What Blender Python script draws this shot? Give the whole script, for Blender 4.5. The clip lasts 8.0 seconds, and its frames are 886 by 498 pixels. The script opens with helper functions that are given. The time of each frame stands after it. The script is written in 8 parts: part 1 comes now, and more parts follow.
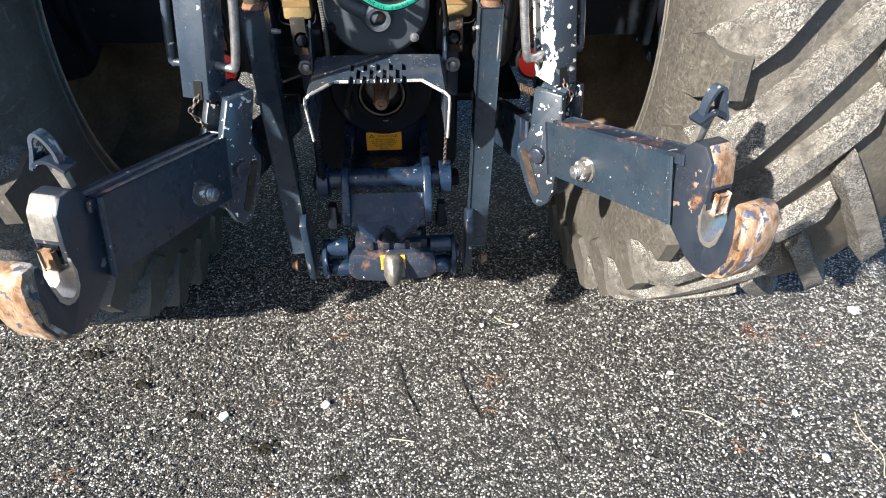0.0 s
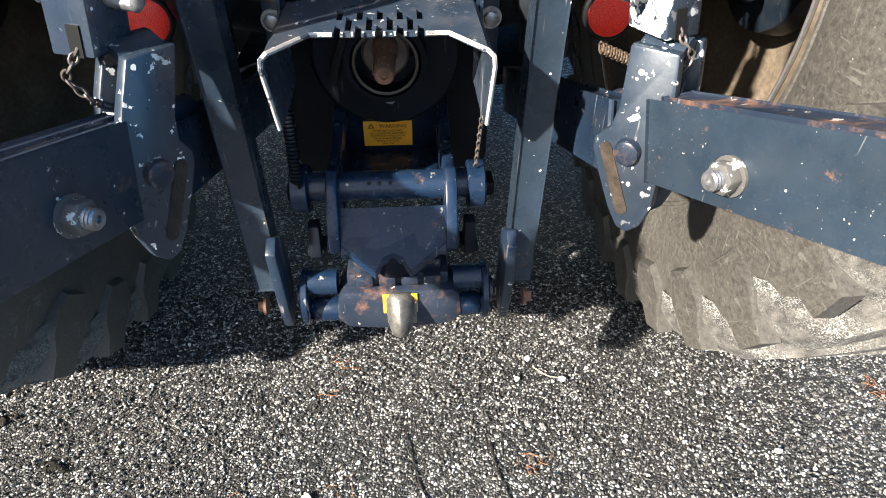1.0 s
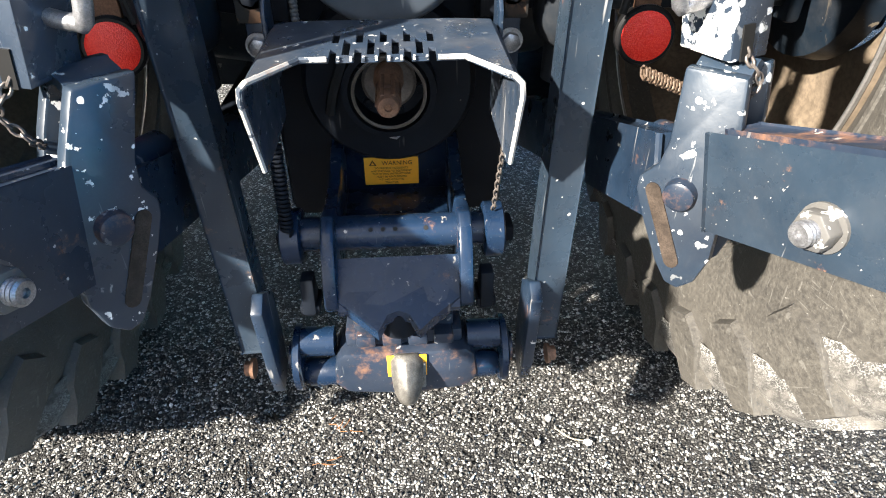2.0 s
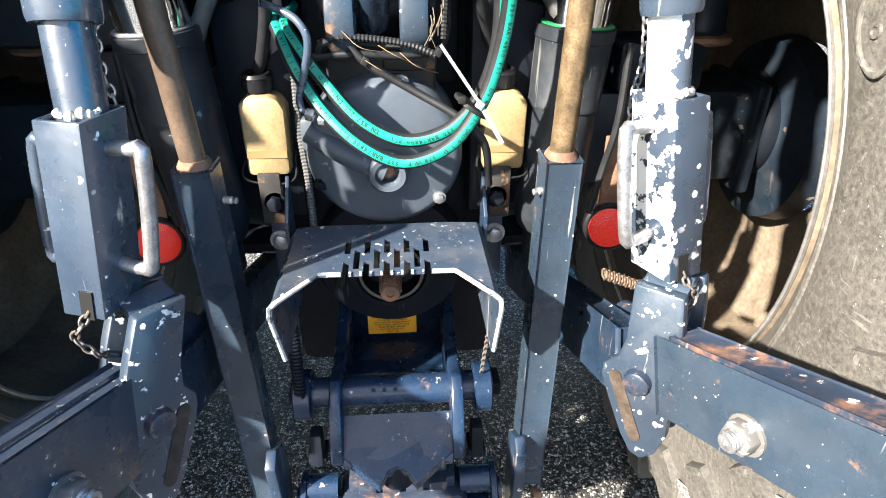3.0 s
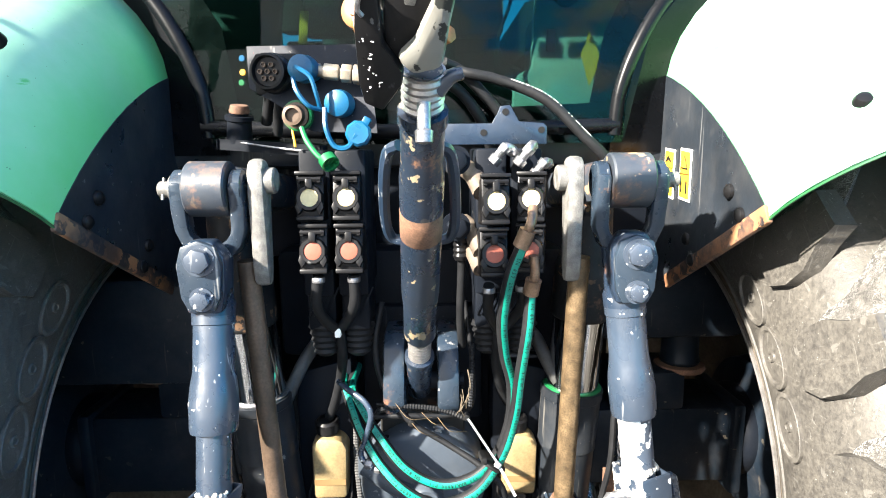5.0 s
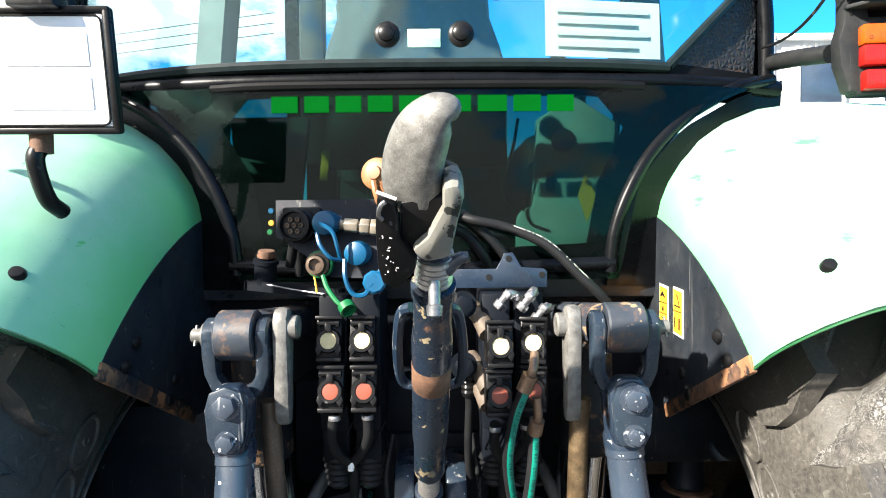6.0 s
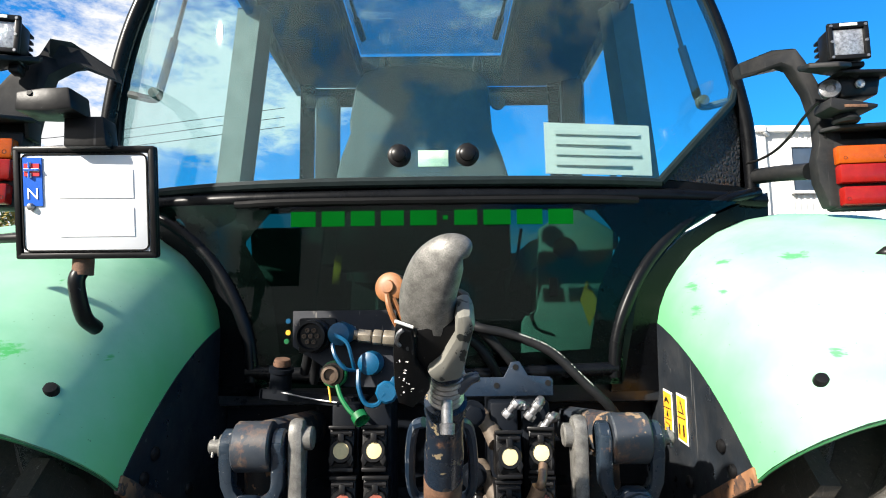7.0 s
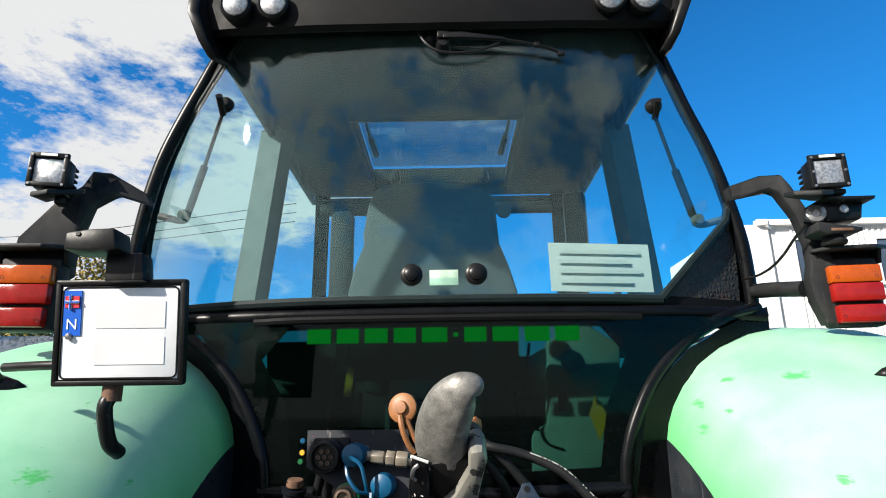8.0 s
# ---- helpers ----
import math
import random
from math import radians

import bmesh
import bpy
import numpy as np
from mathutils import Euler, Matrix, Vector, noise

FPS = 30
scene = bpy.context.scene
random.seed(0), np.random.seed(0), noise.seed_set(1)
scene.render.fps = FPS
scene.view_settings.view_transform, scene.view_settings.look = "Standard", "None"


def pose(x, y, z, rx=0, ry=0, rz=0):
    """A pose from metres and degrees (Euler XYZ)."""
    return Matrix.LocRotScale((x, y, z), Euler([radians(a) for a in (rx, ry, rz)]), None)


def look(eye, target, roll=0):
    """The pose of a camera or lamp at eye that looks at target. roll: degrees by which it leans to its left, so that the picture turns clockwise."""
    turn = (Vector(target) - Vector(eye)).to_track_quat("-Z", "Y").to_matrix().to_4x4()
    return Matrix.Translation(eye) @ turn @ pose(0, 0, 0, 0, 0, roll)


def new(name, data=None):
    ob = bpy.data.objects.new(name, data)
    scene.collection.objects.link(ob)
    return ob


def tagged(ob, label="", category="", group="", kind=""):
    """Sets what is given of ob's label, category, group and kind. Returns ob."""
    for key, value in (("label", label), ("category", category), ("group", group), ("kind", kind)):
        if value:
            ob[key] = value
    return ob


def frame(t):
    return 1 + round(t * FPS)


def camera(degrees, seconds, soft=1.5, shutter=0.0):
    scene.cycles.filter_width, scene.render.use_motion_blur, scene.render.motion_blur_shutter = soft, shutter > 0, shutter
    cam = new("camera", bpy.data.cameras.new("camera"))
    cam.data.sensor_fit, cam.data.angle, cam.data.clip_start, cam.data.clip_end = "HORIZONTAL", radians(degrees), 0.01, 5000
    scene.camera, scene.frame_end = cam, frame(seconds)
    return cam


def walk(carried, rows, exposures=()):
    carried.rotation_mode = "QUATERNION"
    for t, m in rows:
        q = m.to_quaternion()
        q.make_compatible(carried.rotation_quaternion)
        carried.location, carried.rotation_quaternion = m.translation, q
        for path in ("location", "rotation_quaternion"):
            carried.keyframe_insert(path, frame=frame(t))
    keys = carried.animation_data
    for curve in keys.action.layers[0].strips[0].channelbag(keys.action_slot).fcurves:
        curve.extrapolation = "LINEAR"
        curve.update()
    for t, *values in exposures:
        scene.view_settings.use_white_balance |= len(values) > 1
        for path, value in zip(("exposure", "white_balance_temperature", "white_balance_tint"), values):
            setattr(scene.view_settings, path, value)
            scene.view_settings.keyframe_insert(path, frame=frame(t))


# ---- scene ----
cam = camera(73.3, 8.0, soft=1.0)
PATH = [
    (0, (0.055, 0.068, 1.457), (0.17, 1.635, 0.22), 0.4),
    (0.5, (0.056, 0.294, 1.357), (0.157, 1.868, 0.128), 0.4),
    (1, (0.034, 0.509, 1.208), (0.142, 2.074, -0.033), 0.4),
    (1.2, (0.024, 0.559, 1.131), (0.14, 2.132, -0.099), 0.4),
    (2.3, (0.023, 0.66, 1.18), (0.132, 2.316, 0.063), -0.3),
    (2.5, (0.027, 0.649, 1.235), (0.138, 2.333, 0.163), -0.2),
    (3, (0.029, 0.62, 1.362), (0.153, 2.375, 0.41), -0.1),
    (3.2, (0.029, 0.619, 1.423), (0.155, 2.39, 0.502), -0.0),
    (3.5, (0.033, 0.588, 1.483), (0.16, 2.41, 0.667), -0.2),
    (4, (0.047, 0.536, 1.55), (0.137, 2.439, 0.94), -0.3),
    (4.5, (0.036, 0.488, 1.645), (0.098, 2.428, 1.165), -0.3),
    (5, (0.021, 0.433, 1.71), (0.062, 2.405, 1.378), -0.5),
    (5.2, (0.015, 0.417, 1.735), (0.055, 2.398, 1.463), -0.5),
    (6.3, (0.023, 0.337, 1.842), (0.029, 2.337, 1.877), -0.6),
    (6.5, (0.017, 0.325, 1.85), (0.024, 2.322, 1.943), -0.7),
    (7, (0.01, 0.29, 1.873), (0.015, 2.276, 2.106), -0.7),
    (7.5, (0.012, 0.251, 1.899), (0.01, 2.214, 2.285), -0.7),
    (8, (0.003, 0.216, 1.924), (-0.012, 2.144, 2.457), -0.8),
]
EXPOSURE = [(0, 2.14), (1.2, 2.31), (2.5, 2.93), (3.5, 3.22), (4.5, 3.17), (5.2, 2.87), (6.5, 1.78), (8, 1.10)]
walk(cam, [(t, look(eye, target, roll)) for t, eye, target, roll in PATH], EXPOSURE)

# ---- world, sun, exposure ----
SUN = Vector((-0.674, -0.536, 0.508)).normalized()
sun = new("sun", bpy.data.lights.new("sun", "SUN"))
sun.data.energy, sun.data.angle, sun.data.color = 4.6, radians(1.3), (1.0, 0.93, 0.83)
sun.matrix_world = look(SUN * 40, (0, 0, 0))
world = bpy.data.worlds.new("sky_world")
scene.world = world
world.use_nodes = True
wn = world.node_tree
wn.nodes.clear()
w_out = wn.nodes.new("ShaderNodeOutputWorld")
w_bg = wn.nodes.new("ShaderNodeBackground")
w_sky = wn.nodes.new("ShaderNodeTexSky")
w_sky.sky_type, w_sky.sun_disc = "NISHITA", False
w_sky.sun_elevation = math.asin(SUN.z)
w_sky.sun_rotation = math.atan2(SUN.x, SUN.y)
w_sky.air_density, w_sky.dust_density, w_sky.ozone_density = 1.0, 0.0, 4.0
w_co = wn.nodes.new("ShaderNodeTexCoord")
w_map = wn.nodes.new("ShaderNodeMapping")
w_map.inputs["Scale"].default_value = (1.0, 1.0, 2.2)
w_map.inputs["Location"].default_value = (0.35, 0.1, 0.0)
w_n = wn.nodes.new("ShaderNodeTexNoise")
w_n.inputs["Scale"].default_value, w_n.inputs["Detail"].default_value, w_n.inputs["Roughness"].default_value = 2.3, 10, 0.66
w_r = wn.nodes.new("ShaderNodeValToRGB")
w_r.color_ramp.elements[0].position, w_r.color_ramp.elements[1].position = 0.495, 0.57
w_mix = wn.nodes.new("ShaderNodeMix")
w_mix.data_type = "RGBA"
w_mix.inputs[7].default_value = (7.7, 7.75, 7.8, 1)
wn.links.new(w_co.outputs["Generated"], w_map.inputs["Vector"])
wn.links.new(w_map.outputs["Vector"], w_n.inputs["Vector"])
w_sep = wn.nodes.new("ShaderNodeSeparateXYZ")
w_side = wn.nodes.new("ShaderNodeMath")
w_side.operation = "MULTIPLY_ADD"
w_side.inputs[1].default_value = -0.165
w_tint = wn.nodes.new("ShaderNodeMix")
w_tint.data_type, w_tint.blend_type = "RGBA", "MULTIPLY"
w_tint.inputs[0].default_value = 1.0
w_tint.inputs[7].default_value = (0.19, 1.16, 1.76, 1)
wn.links.new(w_co.outputs["Generated"], w_sep.inputs["Vector"])
w_back = wn.nodes.new("ShaderNodeMath")
w_back.operation = "MULTIPLY_ADD"
w_back.inputs[1].default_value = 0.42
wn.links.new(w_sep.outputs["Y"], w_back.inputs[0])
wn.links.new(w_sep.outputs["X"], w_back.inputs[2])
wn.links.new(w_back.outputs[0], w_side.inputs[0])
wn.links.new(w_n.outputs["Fac"], w_side.inputs[2])
wn.links.new(w_side.outputs[0], w_r.inputs["Fac"])
wn.links.new(w_r.outputs["Color"], w_mix.inputs[0])
wn.links.new(w_sky.outputs["Color"], w_tint.inputs[6])
wn.links.new(w_tint.outputs[2], w_mix.inputs[6])
wn.links.new(w_mix.outputs[2], w_bg.inputs["Color"])
w_bg.inputs["Strength"].default_value = 0.05
wn.links.new(w_bg.outputs["Background"], w_out.inputs["Surface"])


# ---- materials ----
class Mat:
    """A node material with short ways to add noise, ramps and mixes."""

    def __init__(self, name, rough=0.5, metal=0.0, base=(0.5, 0.5, 0.5), spec=0.4):
        self.m = bpy.data.materials.new(name)
        self.m.use_nodes = True
        self.nt = self.m.node_tree
        self.b = self.nt.nodes["Principled BSDF"]
        self.b.inputs["Roughness"].default_value = rough
        self.b.inputs["Metallic"].default_value = metal
        self.b.inputs["Base Color"].default_value = (*base, 1)
        self.b.inputs["Specular IOR Level"].default_value = spec
        self.co = self.nt.nodes.new("ShaderNodeTexCoord").outputs["Object"]

    def link(self, a, b):
        self.nt.links.new(a, b)

    def noise(self, scale, detail=4, rough=0.6, stretch=None, dist=0.0):
        n = self.nt.nodes.new("ShaderNodeTexNoise")
        n.inputs["Scale"].default_value, n.inputs["Detail"].default_value = scale, detail
        n.inputs["Roughness"].default_value, n.inputs["Distortion"].default_value = rough, dist
        src = self.co
        if stretch:
            mp = self.nt.nodes.new("ShaderNodeMapping")
            mp.inputs["Scale"].default_value = stretch
            self.link(src, mp.inputs["Vector"])
            src = mp.outputs["Vector"]
        self.link(src, n.inputs["Vector"])
        return n.outputs["Fac"]

    def voronoi(self, scale, feature="F1", out="Distance"):
        n = self.nt.nodes.new("ShaderNodeTexVoronoi")
        n.feature = feature
        n.inputs["Scale"].default_value = scale
        self.link(self.co, n.inputs["Vector"])
        return n.outputs[out]

    def ramp(self, fac, *stops):
        r = self.nt.nodes.new("ShaderNodeValToRGB")
        e = r.color_ramp.elements
        while len(e) < len(stops):
            e.new(0.5)
        for k, (p, c) in enumerate(stops):
            e[k].position = p
            e[k].color = (c, c, c, 1) if isinstance(c, (int, float)) else (*c, 1)
        self.link(fac, r.inputs["Fac"])
        return r.outputs["Color"]

    def mix(self, fac, a, b, how="MIX"):
        n = self.nt.nodes.new("ShaderNodeMix")
        n.data_type, n.blend_type = "RGBA", how
        for v, k in ((fac, 0), (a, 6), (b, 7)):
            if isinstance(v, (int, float)):
                n.inputs[k].default_value = v
            elif isinstance(v, tuple):
                n.inputs[k].default_value = (*v, 1)
            else:
                self.link(v, n.inputs[k])
        return n.outputs[2]

    def color(self, c):
        self.link(c, self.b.inputs["Base Color"])
        return self

    def rough(self, c):
        self.link(c, self.b.inputs["Roughness"])
        return self

    def bump(self, h, strength=0.3, distance=0.002):
        n = self.nt.nodes.new("ShaderNodeBump")
        n.inputs["Strength"].default_value, n.inputs["Distance"].default_value = strength, distance
        self.link(h, n.inputs["Height"])
        self.link(n.outputs["Normal"], self.b.inputs["Normal"])
        return self

    def scaled(self, v, k):
        n = self.nt.nodes.new("ShaderNodeMath")
        n.operation = "MULTIPLY"
        n.inputs[1].default_value = k
        self.link(v, n.inputs[0])
        return n.outputs[0]

    def random(self):
        return self.nt.nodes.new("ShaderNodeObjectInfo").outputs["Random"]


def painted(name, base, dark, chip, chips=0.62, size=30.0, rough=0.38, dust=(0.17, 0.15, 0.125), dusty=0.08, rust=0.0, spec=0.3, face=None, film=0.028, dots=None):
    """Old painted steel: mottled paint, chipped to bare primer, some rust and a film of dust."""
    p = Mat(name, rough, spec=spec)
    c = p.mix(p.ramp(p.noise(6, 5), (0.35, 0.0), (0.7, 1.0)), base, dark)
    c = p.mix(p.ramp(p.noise(14, 6, 0.7), (0.45, 0.0), (0.85, dusty)), c, dust)
    spots = p.mix(1.0, p.ramp(p.noise(size, 5, 0.55), (chips - 0.02, 0.0), (chips - 0.008, 1.0)), p.ramp(p.noise(5, 4), (0.42, 0.15), (0.52, 1.0)), "MULTIPLY")
    if face:
        # one side weathered to bare white, in front of the plane through face[0] across face[1]
        rel = p.nt.nodes.new("ShaderNodeVectorMath")
        rel.operation = "SUBTRACT"
        rel.inputs[1].default_value = face[0]
        p.link(p.co, rel.inputs[0])
        dot = p.nt.nodes.new("ShaderNodeVectorMath")
        dot.operation = "DOT_PRODUCT"
        dot.inputs[1].default_value = face[1]
        p.link(rel.outputs[0], dot.inputs[0])
        both = p.mix(1.0, p.scaled(dot.outputs["Value"], 14.0), p.noise(30, 5, 0.6), "ADD")
        spots = p.mix(1.0, spots, p.ramp(both, (face[2], 1.0), (face[2] + 0.015, 0.0)), "LIGHTEN")
    if dots:
        # round flaked spots: one in some cells of dots[0] to the metre, those above dots[1], of relative size dots[2]
        cell = p.nt.nodes.new("ShaderNodeSeparateColor")
        p.link(p.voronoi(dots[0], "F1", "Color"), cell.inputs["Color"])
        ragged = p.mix(1.0, p.voronoi(dots[0]), p.scaled(p.noise(dots[0] * 2.6, 4, 0.65), 0.34), "ADD")
        sized = p.mix(1.0, ragged, p.scaled(cell.outputs["Green"], 0.16), "ADD")
        round_spots = p.mix(1.0, p.ramp(cell.outputs["Red"], (dots[1], 0.0), (dots[1] + 0.01, 1.0)), p.ramp(sized, (dots[2], 1.0), (dots[2] + 0.03, 0.0)), "MULTIPLY")
        spots = p.mix(1.0, spots, round_spots, "LIGHTEN")
    fine = p.mix(1.0, p.ramp(p.noise(size * 4, 2, 0.5), (0.735, 0.0), (0.755, 0.7)), p.ramp(p.noise(7, 3), (0.45, 0.0), (0.58, 1.0)), "MULTIPLY")
    c = p.mix(fine, c, chip)
    c = p.mix(p.ramp(p.noise(55, 3, 0.6, (1, 1, 0.06)), (0.66, 0.0), (0.72, 0.45)), c, chip)
    c = p.mix(spots, c, chip)
    if rust:
        c = p.mix(p.ramp(p.noise(11, 8, 0.75), (0.62 - rust * 0.25, 0.0), (0.70, 1.0)), c, p.mix(p.noise(70, 4), (0.12, 0.055, 0.03), (0.24, 0.13, 0.075)))
    c = p.mix(p.ramp(p.noise(260, 3, 0.6), (0.52, 0.0), (0.80, film)), c, tuple(min(1.0, v * 1.3) for v in dust))
    p.color(c)
    p.rough(p.ramp(p.noise(20, 5), (0.3, rough - 0.1), (0.75, rough + 0.16)))
    p.bump(p.mix(spots, p.noise(60, 4), (0.0, 0.0, 0.0)), 0.18, 0.0015)
    return p.m


NAVY, NAVY_D = (0.011, 0.023, 0.043), (0.006, 0.012, 0.023)
navy = painted("navy_paint", NAVY, NAVY_D, (0.42, 0.43, 0.43), 0.72, 60, rough=0.32, spec=0.5)
navy_chip = painted("navy_paint_chipped", (0.029, 0.043, 0.064), (0.016, 0.025, 0.040), (0.66, 0.66, 0.64), 0.70, 46, rough=0.27, spec=0.8, dots=(70, 0.90, 0.38))
navy_flaked = painted("navy_paint_flaked_white", (0.022, 0.033, 0.050), (0.014, 0.021, 0.033), (0.64, 0.635, 0.61), 0.66, 40, rough=0.32, spec=0.5, face=((0.357, 1.306, 1.178), (0.90, 0.43, 0.072), 0.515), dots=(46, 0.42, 0.47))
navy_tube_flaked = painted("navy_tube_half_white", (0.046, 0.060, 0.082), (0.026, 0.036, 0.052), (0.66, 0.655, 0.63), 0.66, 46, rough=0.30, spec=0.6, face=((0.354, 1.352, 1.15), (0.92, 0.38, 0.0), 0.51), dots=(55, 0.70, 0.42))
navy_worn = painted("navy_paint_worn", NAVY, NAVY_D, (0.45, 0.42, 0.38), 0.70, 60, rust=0.12, rough=0.32, spec=0.5)
navy_link = painted("navy_paint_dusty", (0.019, 0.031, 0.046), (0.011, 0.018, 0.028), (0.45, 0.43, 0.40), 0.72, 80, rust=0.02, rough=0.28, spec=0.42, dusty=0.07, dots=(90, 0.93, 0.36))
navy_fork = painted("navy_paint_pitted", (0.016, 0.027, 0.042), (0.010, 0.016, 0.026), (0.66, 0.65, 0.62), 0.66, 55, rough=0.32, spec=0.5, dots=(60, 0.80, 0.40))
bolt_chip = painted("bolt_paint_chipped_bare", (0.040, 0.052, 0.072), (0.026, 0.036, 0.052), (0.55, 0.55, 0.54), 0.63, 70, rough=0.3, spec=0.6)
nut_chip = painted("chipped_dusty_nut", (0.10, 0.095, 0.085), (0.045, 0.045, 0.048), (0.50, 0.49, 0.46), 0.60, 70, rough=0.42, rust=0.15, dusty=0.2, spec=0.5)
fork_flaked = painted("navy_fork_flaked_white", (0.016, 0.027, 0.042), (0.010, 0.016, 0.026), (0.60, 0.595, 0.57), 0.65, 55, rough=0.34, spec=0.5, dots=(62, 0.50, 0.44))
navy_hitch = painted("navy_paint_glossy", (0.006, 0.018, 0.042), (0.003, 0.009, 0.022), (0.42, 0.38, 0.33), 0.72, 80, rust=0.05, rough=0.26, spec=0.35, dusty=0.04)
navy_rust = painted("navy_paint_rusty", (0.016, 0.024, 0.040), NAVY_D, (0.38, 0.36, 0.33), 0.68, 45, rust=0.40)
# Grimy navy, darkened further to stand for the shade around the axle.
axle_shade_paint = painted("grimy_shaded_navy", (0.0065, 0.0115, 0.018), (0.0035, 0.006, 0.010), (0.10, 0.085, 0.065), 0.70, 34, rough=0.45, dusty=0.10, spec=0.2, film=0.012)
# Dark metal taken to near black: the bay's deep shade is in this colour.
dark_shade_cast = painted("dark_shaded_casting", (0.006, 0.008, 0.012), (0.003, 0.004, 0.006), (0.08, 0.075, 0.07), 0.74, 30, rough=0.5, dusty=0.01, spec=0.10, film=0.006)
case_gray = painted("gearcase_paint", (0.05, 0.062, 0.078), (0.032, 0.04, 0.05), (0.25, 0.25, 0.24), 0.73, 30, rough=0.42)
black_pl = painted("black_plastic", (0.0045, 0.0045, 0.005), (0.0075, 0.0075, 0.008), (0.07, 0.07, 0.07), 0.75, 40, rough=0.36, dusty=0.02, spec=0.2, film=0.012)
black_sheet = painted("black_fender_sheet", (0.020, 0.025, 0.032), (0.010, 0.013, 0.017), (0.17, 0.17, 0.165), 0.70, 26, rough=0.34, dusty=0.16, spec=0.4, film=0.02)

rust_cast = painted("rust_filmed_casting", (0.020, 0.019, 0.018), (0.012, 0.011, 0.010), (0.09, 0.05, 0.03), 0.58, 30, rough=0.55, rust=0.30, spec=0.2)
flange_rust = painted("rusty_black_flange", (0.022, 0.022, 0.024), (0.010, 0.010, 0.012), (0.27, 0.13, 0.06), 0.54, 30, rough=0.6, rust=0.58)


def simple(name, base, rough=0.5, metal=0.0, vary=0.25, scale=30.0, bump=0.15):
    p = Mat(name, rough, metal, spec=0.15 if max(base) < 0.04 else 0.4)
    low = tuple(v * (1 - vary) for v in base)
    high = tuple(min(1.0, v * (1 + vary)) for v in base)
    n = p.noise(scale, 5)
    c = p.ramp(n, (0.3, low), (0.72, high))
    if bump:
        c = p.mix(p.ramp(p.noise(scale * 9, 3, 0.6), (0.40, 0.0), (0.68, min(0.6, vary * 1.2))), c, tuple(v * 0.35 for v in base))
    p.color(c)
    p.rough(p.ramp(p.noise(scale * 0.6, 4), (0.3, max(0.03, rough - 0.08)), (0.8, min(1, rough + 0.15))))
    if bump:
        p.bump(p.noise(scale * 4, 4), bump, 0.001)
    return p.m


steel = simple("bare_steel", (0.42, 0.40, 0.38), 0.38, 0.85)
zinc = simple("dull_zinc", (0.30, 0.30, 0.31), 0.38, 0.8, 0.45, 60)
chrome = simple("chrome_rod", (0.62, 0.63, 0.64), 0.05, 1.0, 0.05, 20, 0.0)
cast_gray = simple("sandblasted_gray_steel", (0.165, 0.160, 0.148), 0.48, 0.3, 0.45, 70, 0.4)
chain_steel = simple("dark_chain_steel", (0.10, 0.085, 0.075), 0.55, 0.4, 0.4, 60, 0.3)
rusty = simple("rusty_steel", (0.15, 0.078, 0.046), 0.8, 0.0, 0.5, 40, 0.5)
pipe_brown = simple("dusty_brown_pipe", (0.115, 0.090, 0.068), 0.6, 0.1, 0.4, 50, 0.3)
bronze = simple("tarnished_brown_rod", (0.105, 0.072, 0.050), 0.42, 0.35, 0.35, 26)
bronze_r = simple("brassy_worn_rod", (0.130, 0.090, 0.050), 0.36, 0.45, 0.6, 40)
rubber_hose = simple("black_hose_rubber", (0.011, 0.0115, 0.0125), 0.5, 0, 0.3, 40)
grey_hose = simple("dusty_hose_rubber", (0.045, 0.045, 0.044), 0.55, 0, 0.3, 30)
green_stripe = simple("green_hose_stripe", (0.0, 0.165, 0.115), 0.45, 0, 0.2, 30)
jar_pl = simple("yellowed_plastic", (0.215, 0.158, 0.078), 0.35, 0, 0.30, 22, 0.05)
jar_dark = simple("oil_stained_plastic", (0.17, 0.105, 0.045), 0.4, 0, 0.2, 14, 0)
blue_pl = simple("blue_plastic", (0.003, 0.070, 0.150), 0.35, 0, 0.2, 30, 0.05)
green_pl = simple("green_plastic", (0.006, 0.12, 0.035), 0.4, 0, 0.2, 30, 0.05)
orange_pl = simple("orange_brown_plastic", (0.26, 0.105, 0.036), 0.5, 0, 0.25, 30, 0.05)
white_pl = simple("offwhite_plastic", (0.60, 0.50, 0.27), 0.5, 0, 0.12, 30, 0.05)
salmon_pl = simple("faded_red_plastic", (0.25, 0.062, 0.036), 0.5, 0, 0.2, 30, 0.05)
label_y = simple("orange_yellow_label", (0.80, 0.37, 0.025), 0.5, 0, 0.10, 25, 0)
label_w = simple("white_label", (0.78, 0.78, 0.74), 0.5, 0, 0.08, 12, 0)
ink = simple("black_ink", (0.01, 0.01, 0.01), 0.5, 0, 0, 12, 0)
letter_green = simple("green_film_letters", (0.0, 0.060, 0.005), 0.9, 0, 0.1, 12, 0)
letter_green.node_tree.nodes["Principled BSDF"].inputs["Specular IOR Level"].default_value = 0.02
plate_white = simple("number_plate_white", (0.72, 0.73, 0.74), 0.35, 0, 0.06, 8, 0)
plate_blue = simple("number_plate_blue", (0.01, 0.10, 0.50), 0.35, 0, 0.05, 8, 0)
flag_red = simple("flag_red", (0.60, 0.03, 0.04), 0.4, 0, 0.05, 8, 0)
bar_gray = simple("blurred_gray_bars", (0.60, 0.60, 0.61), 0.4, 0, 0.05, 8, 0)
print_grey = simple("pale_grey_print", (0.41, 0.395, 0.38), 0.6, 0, 0.05, 8, 0)
lens_red = simple("red_lens", (0.24, 0.008, 0.006), 0.12, 0, 0.15, 60, 0.3)
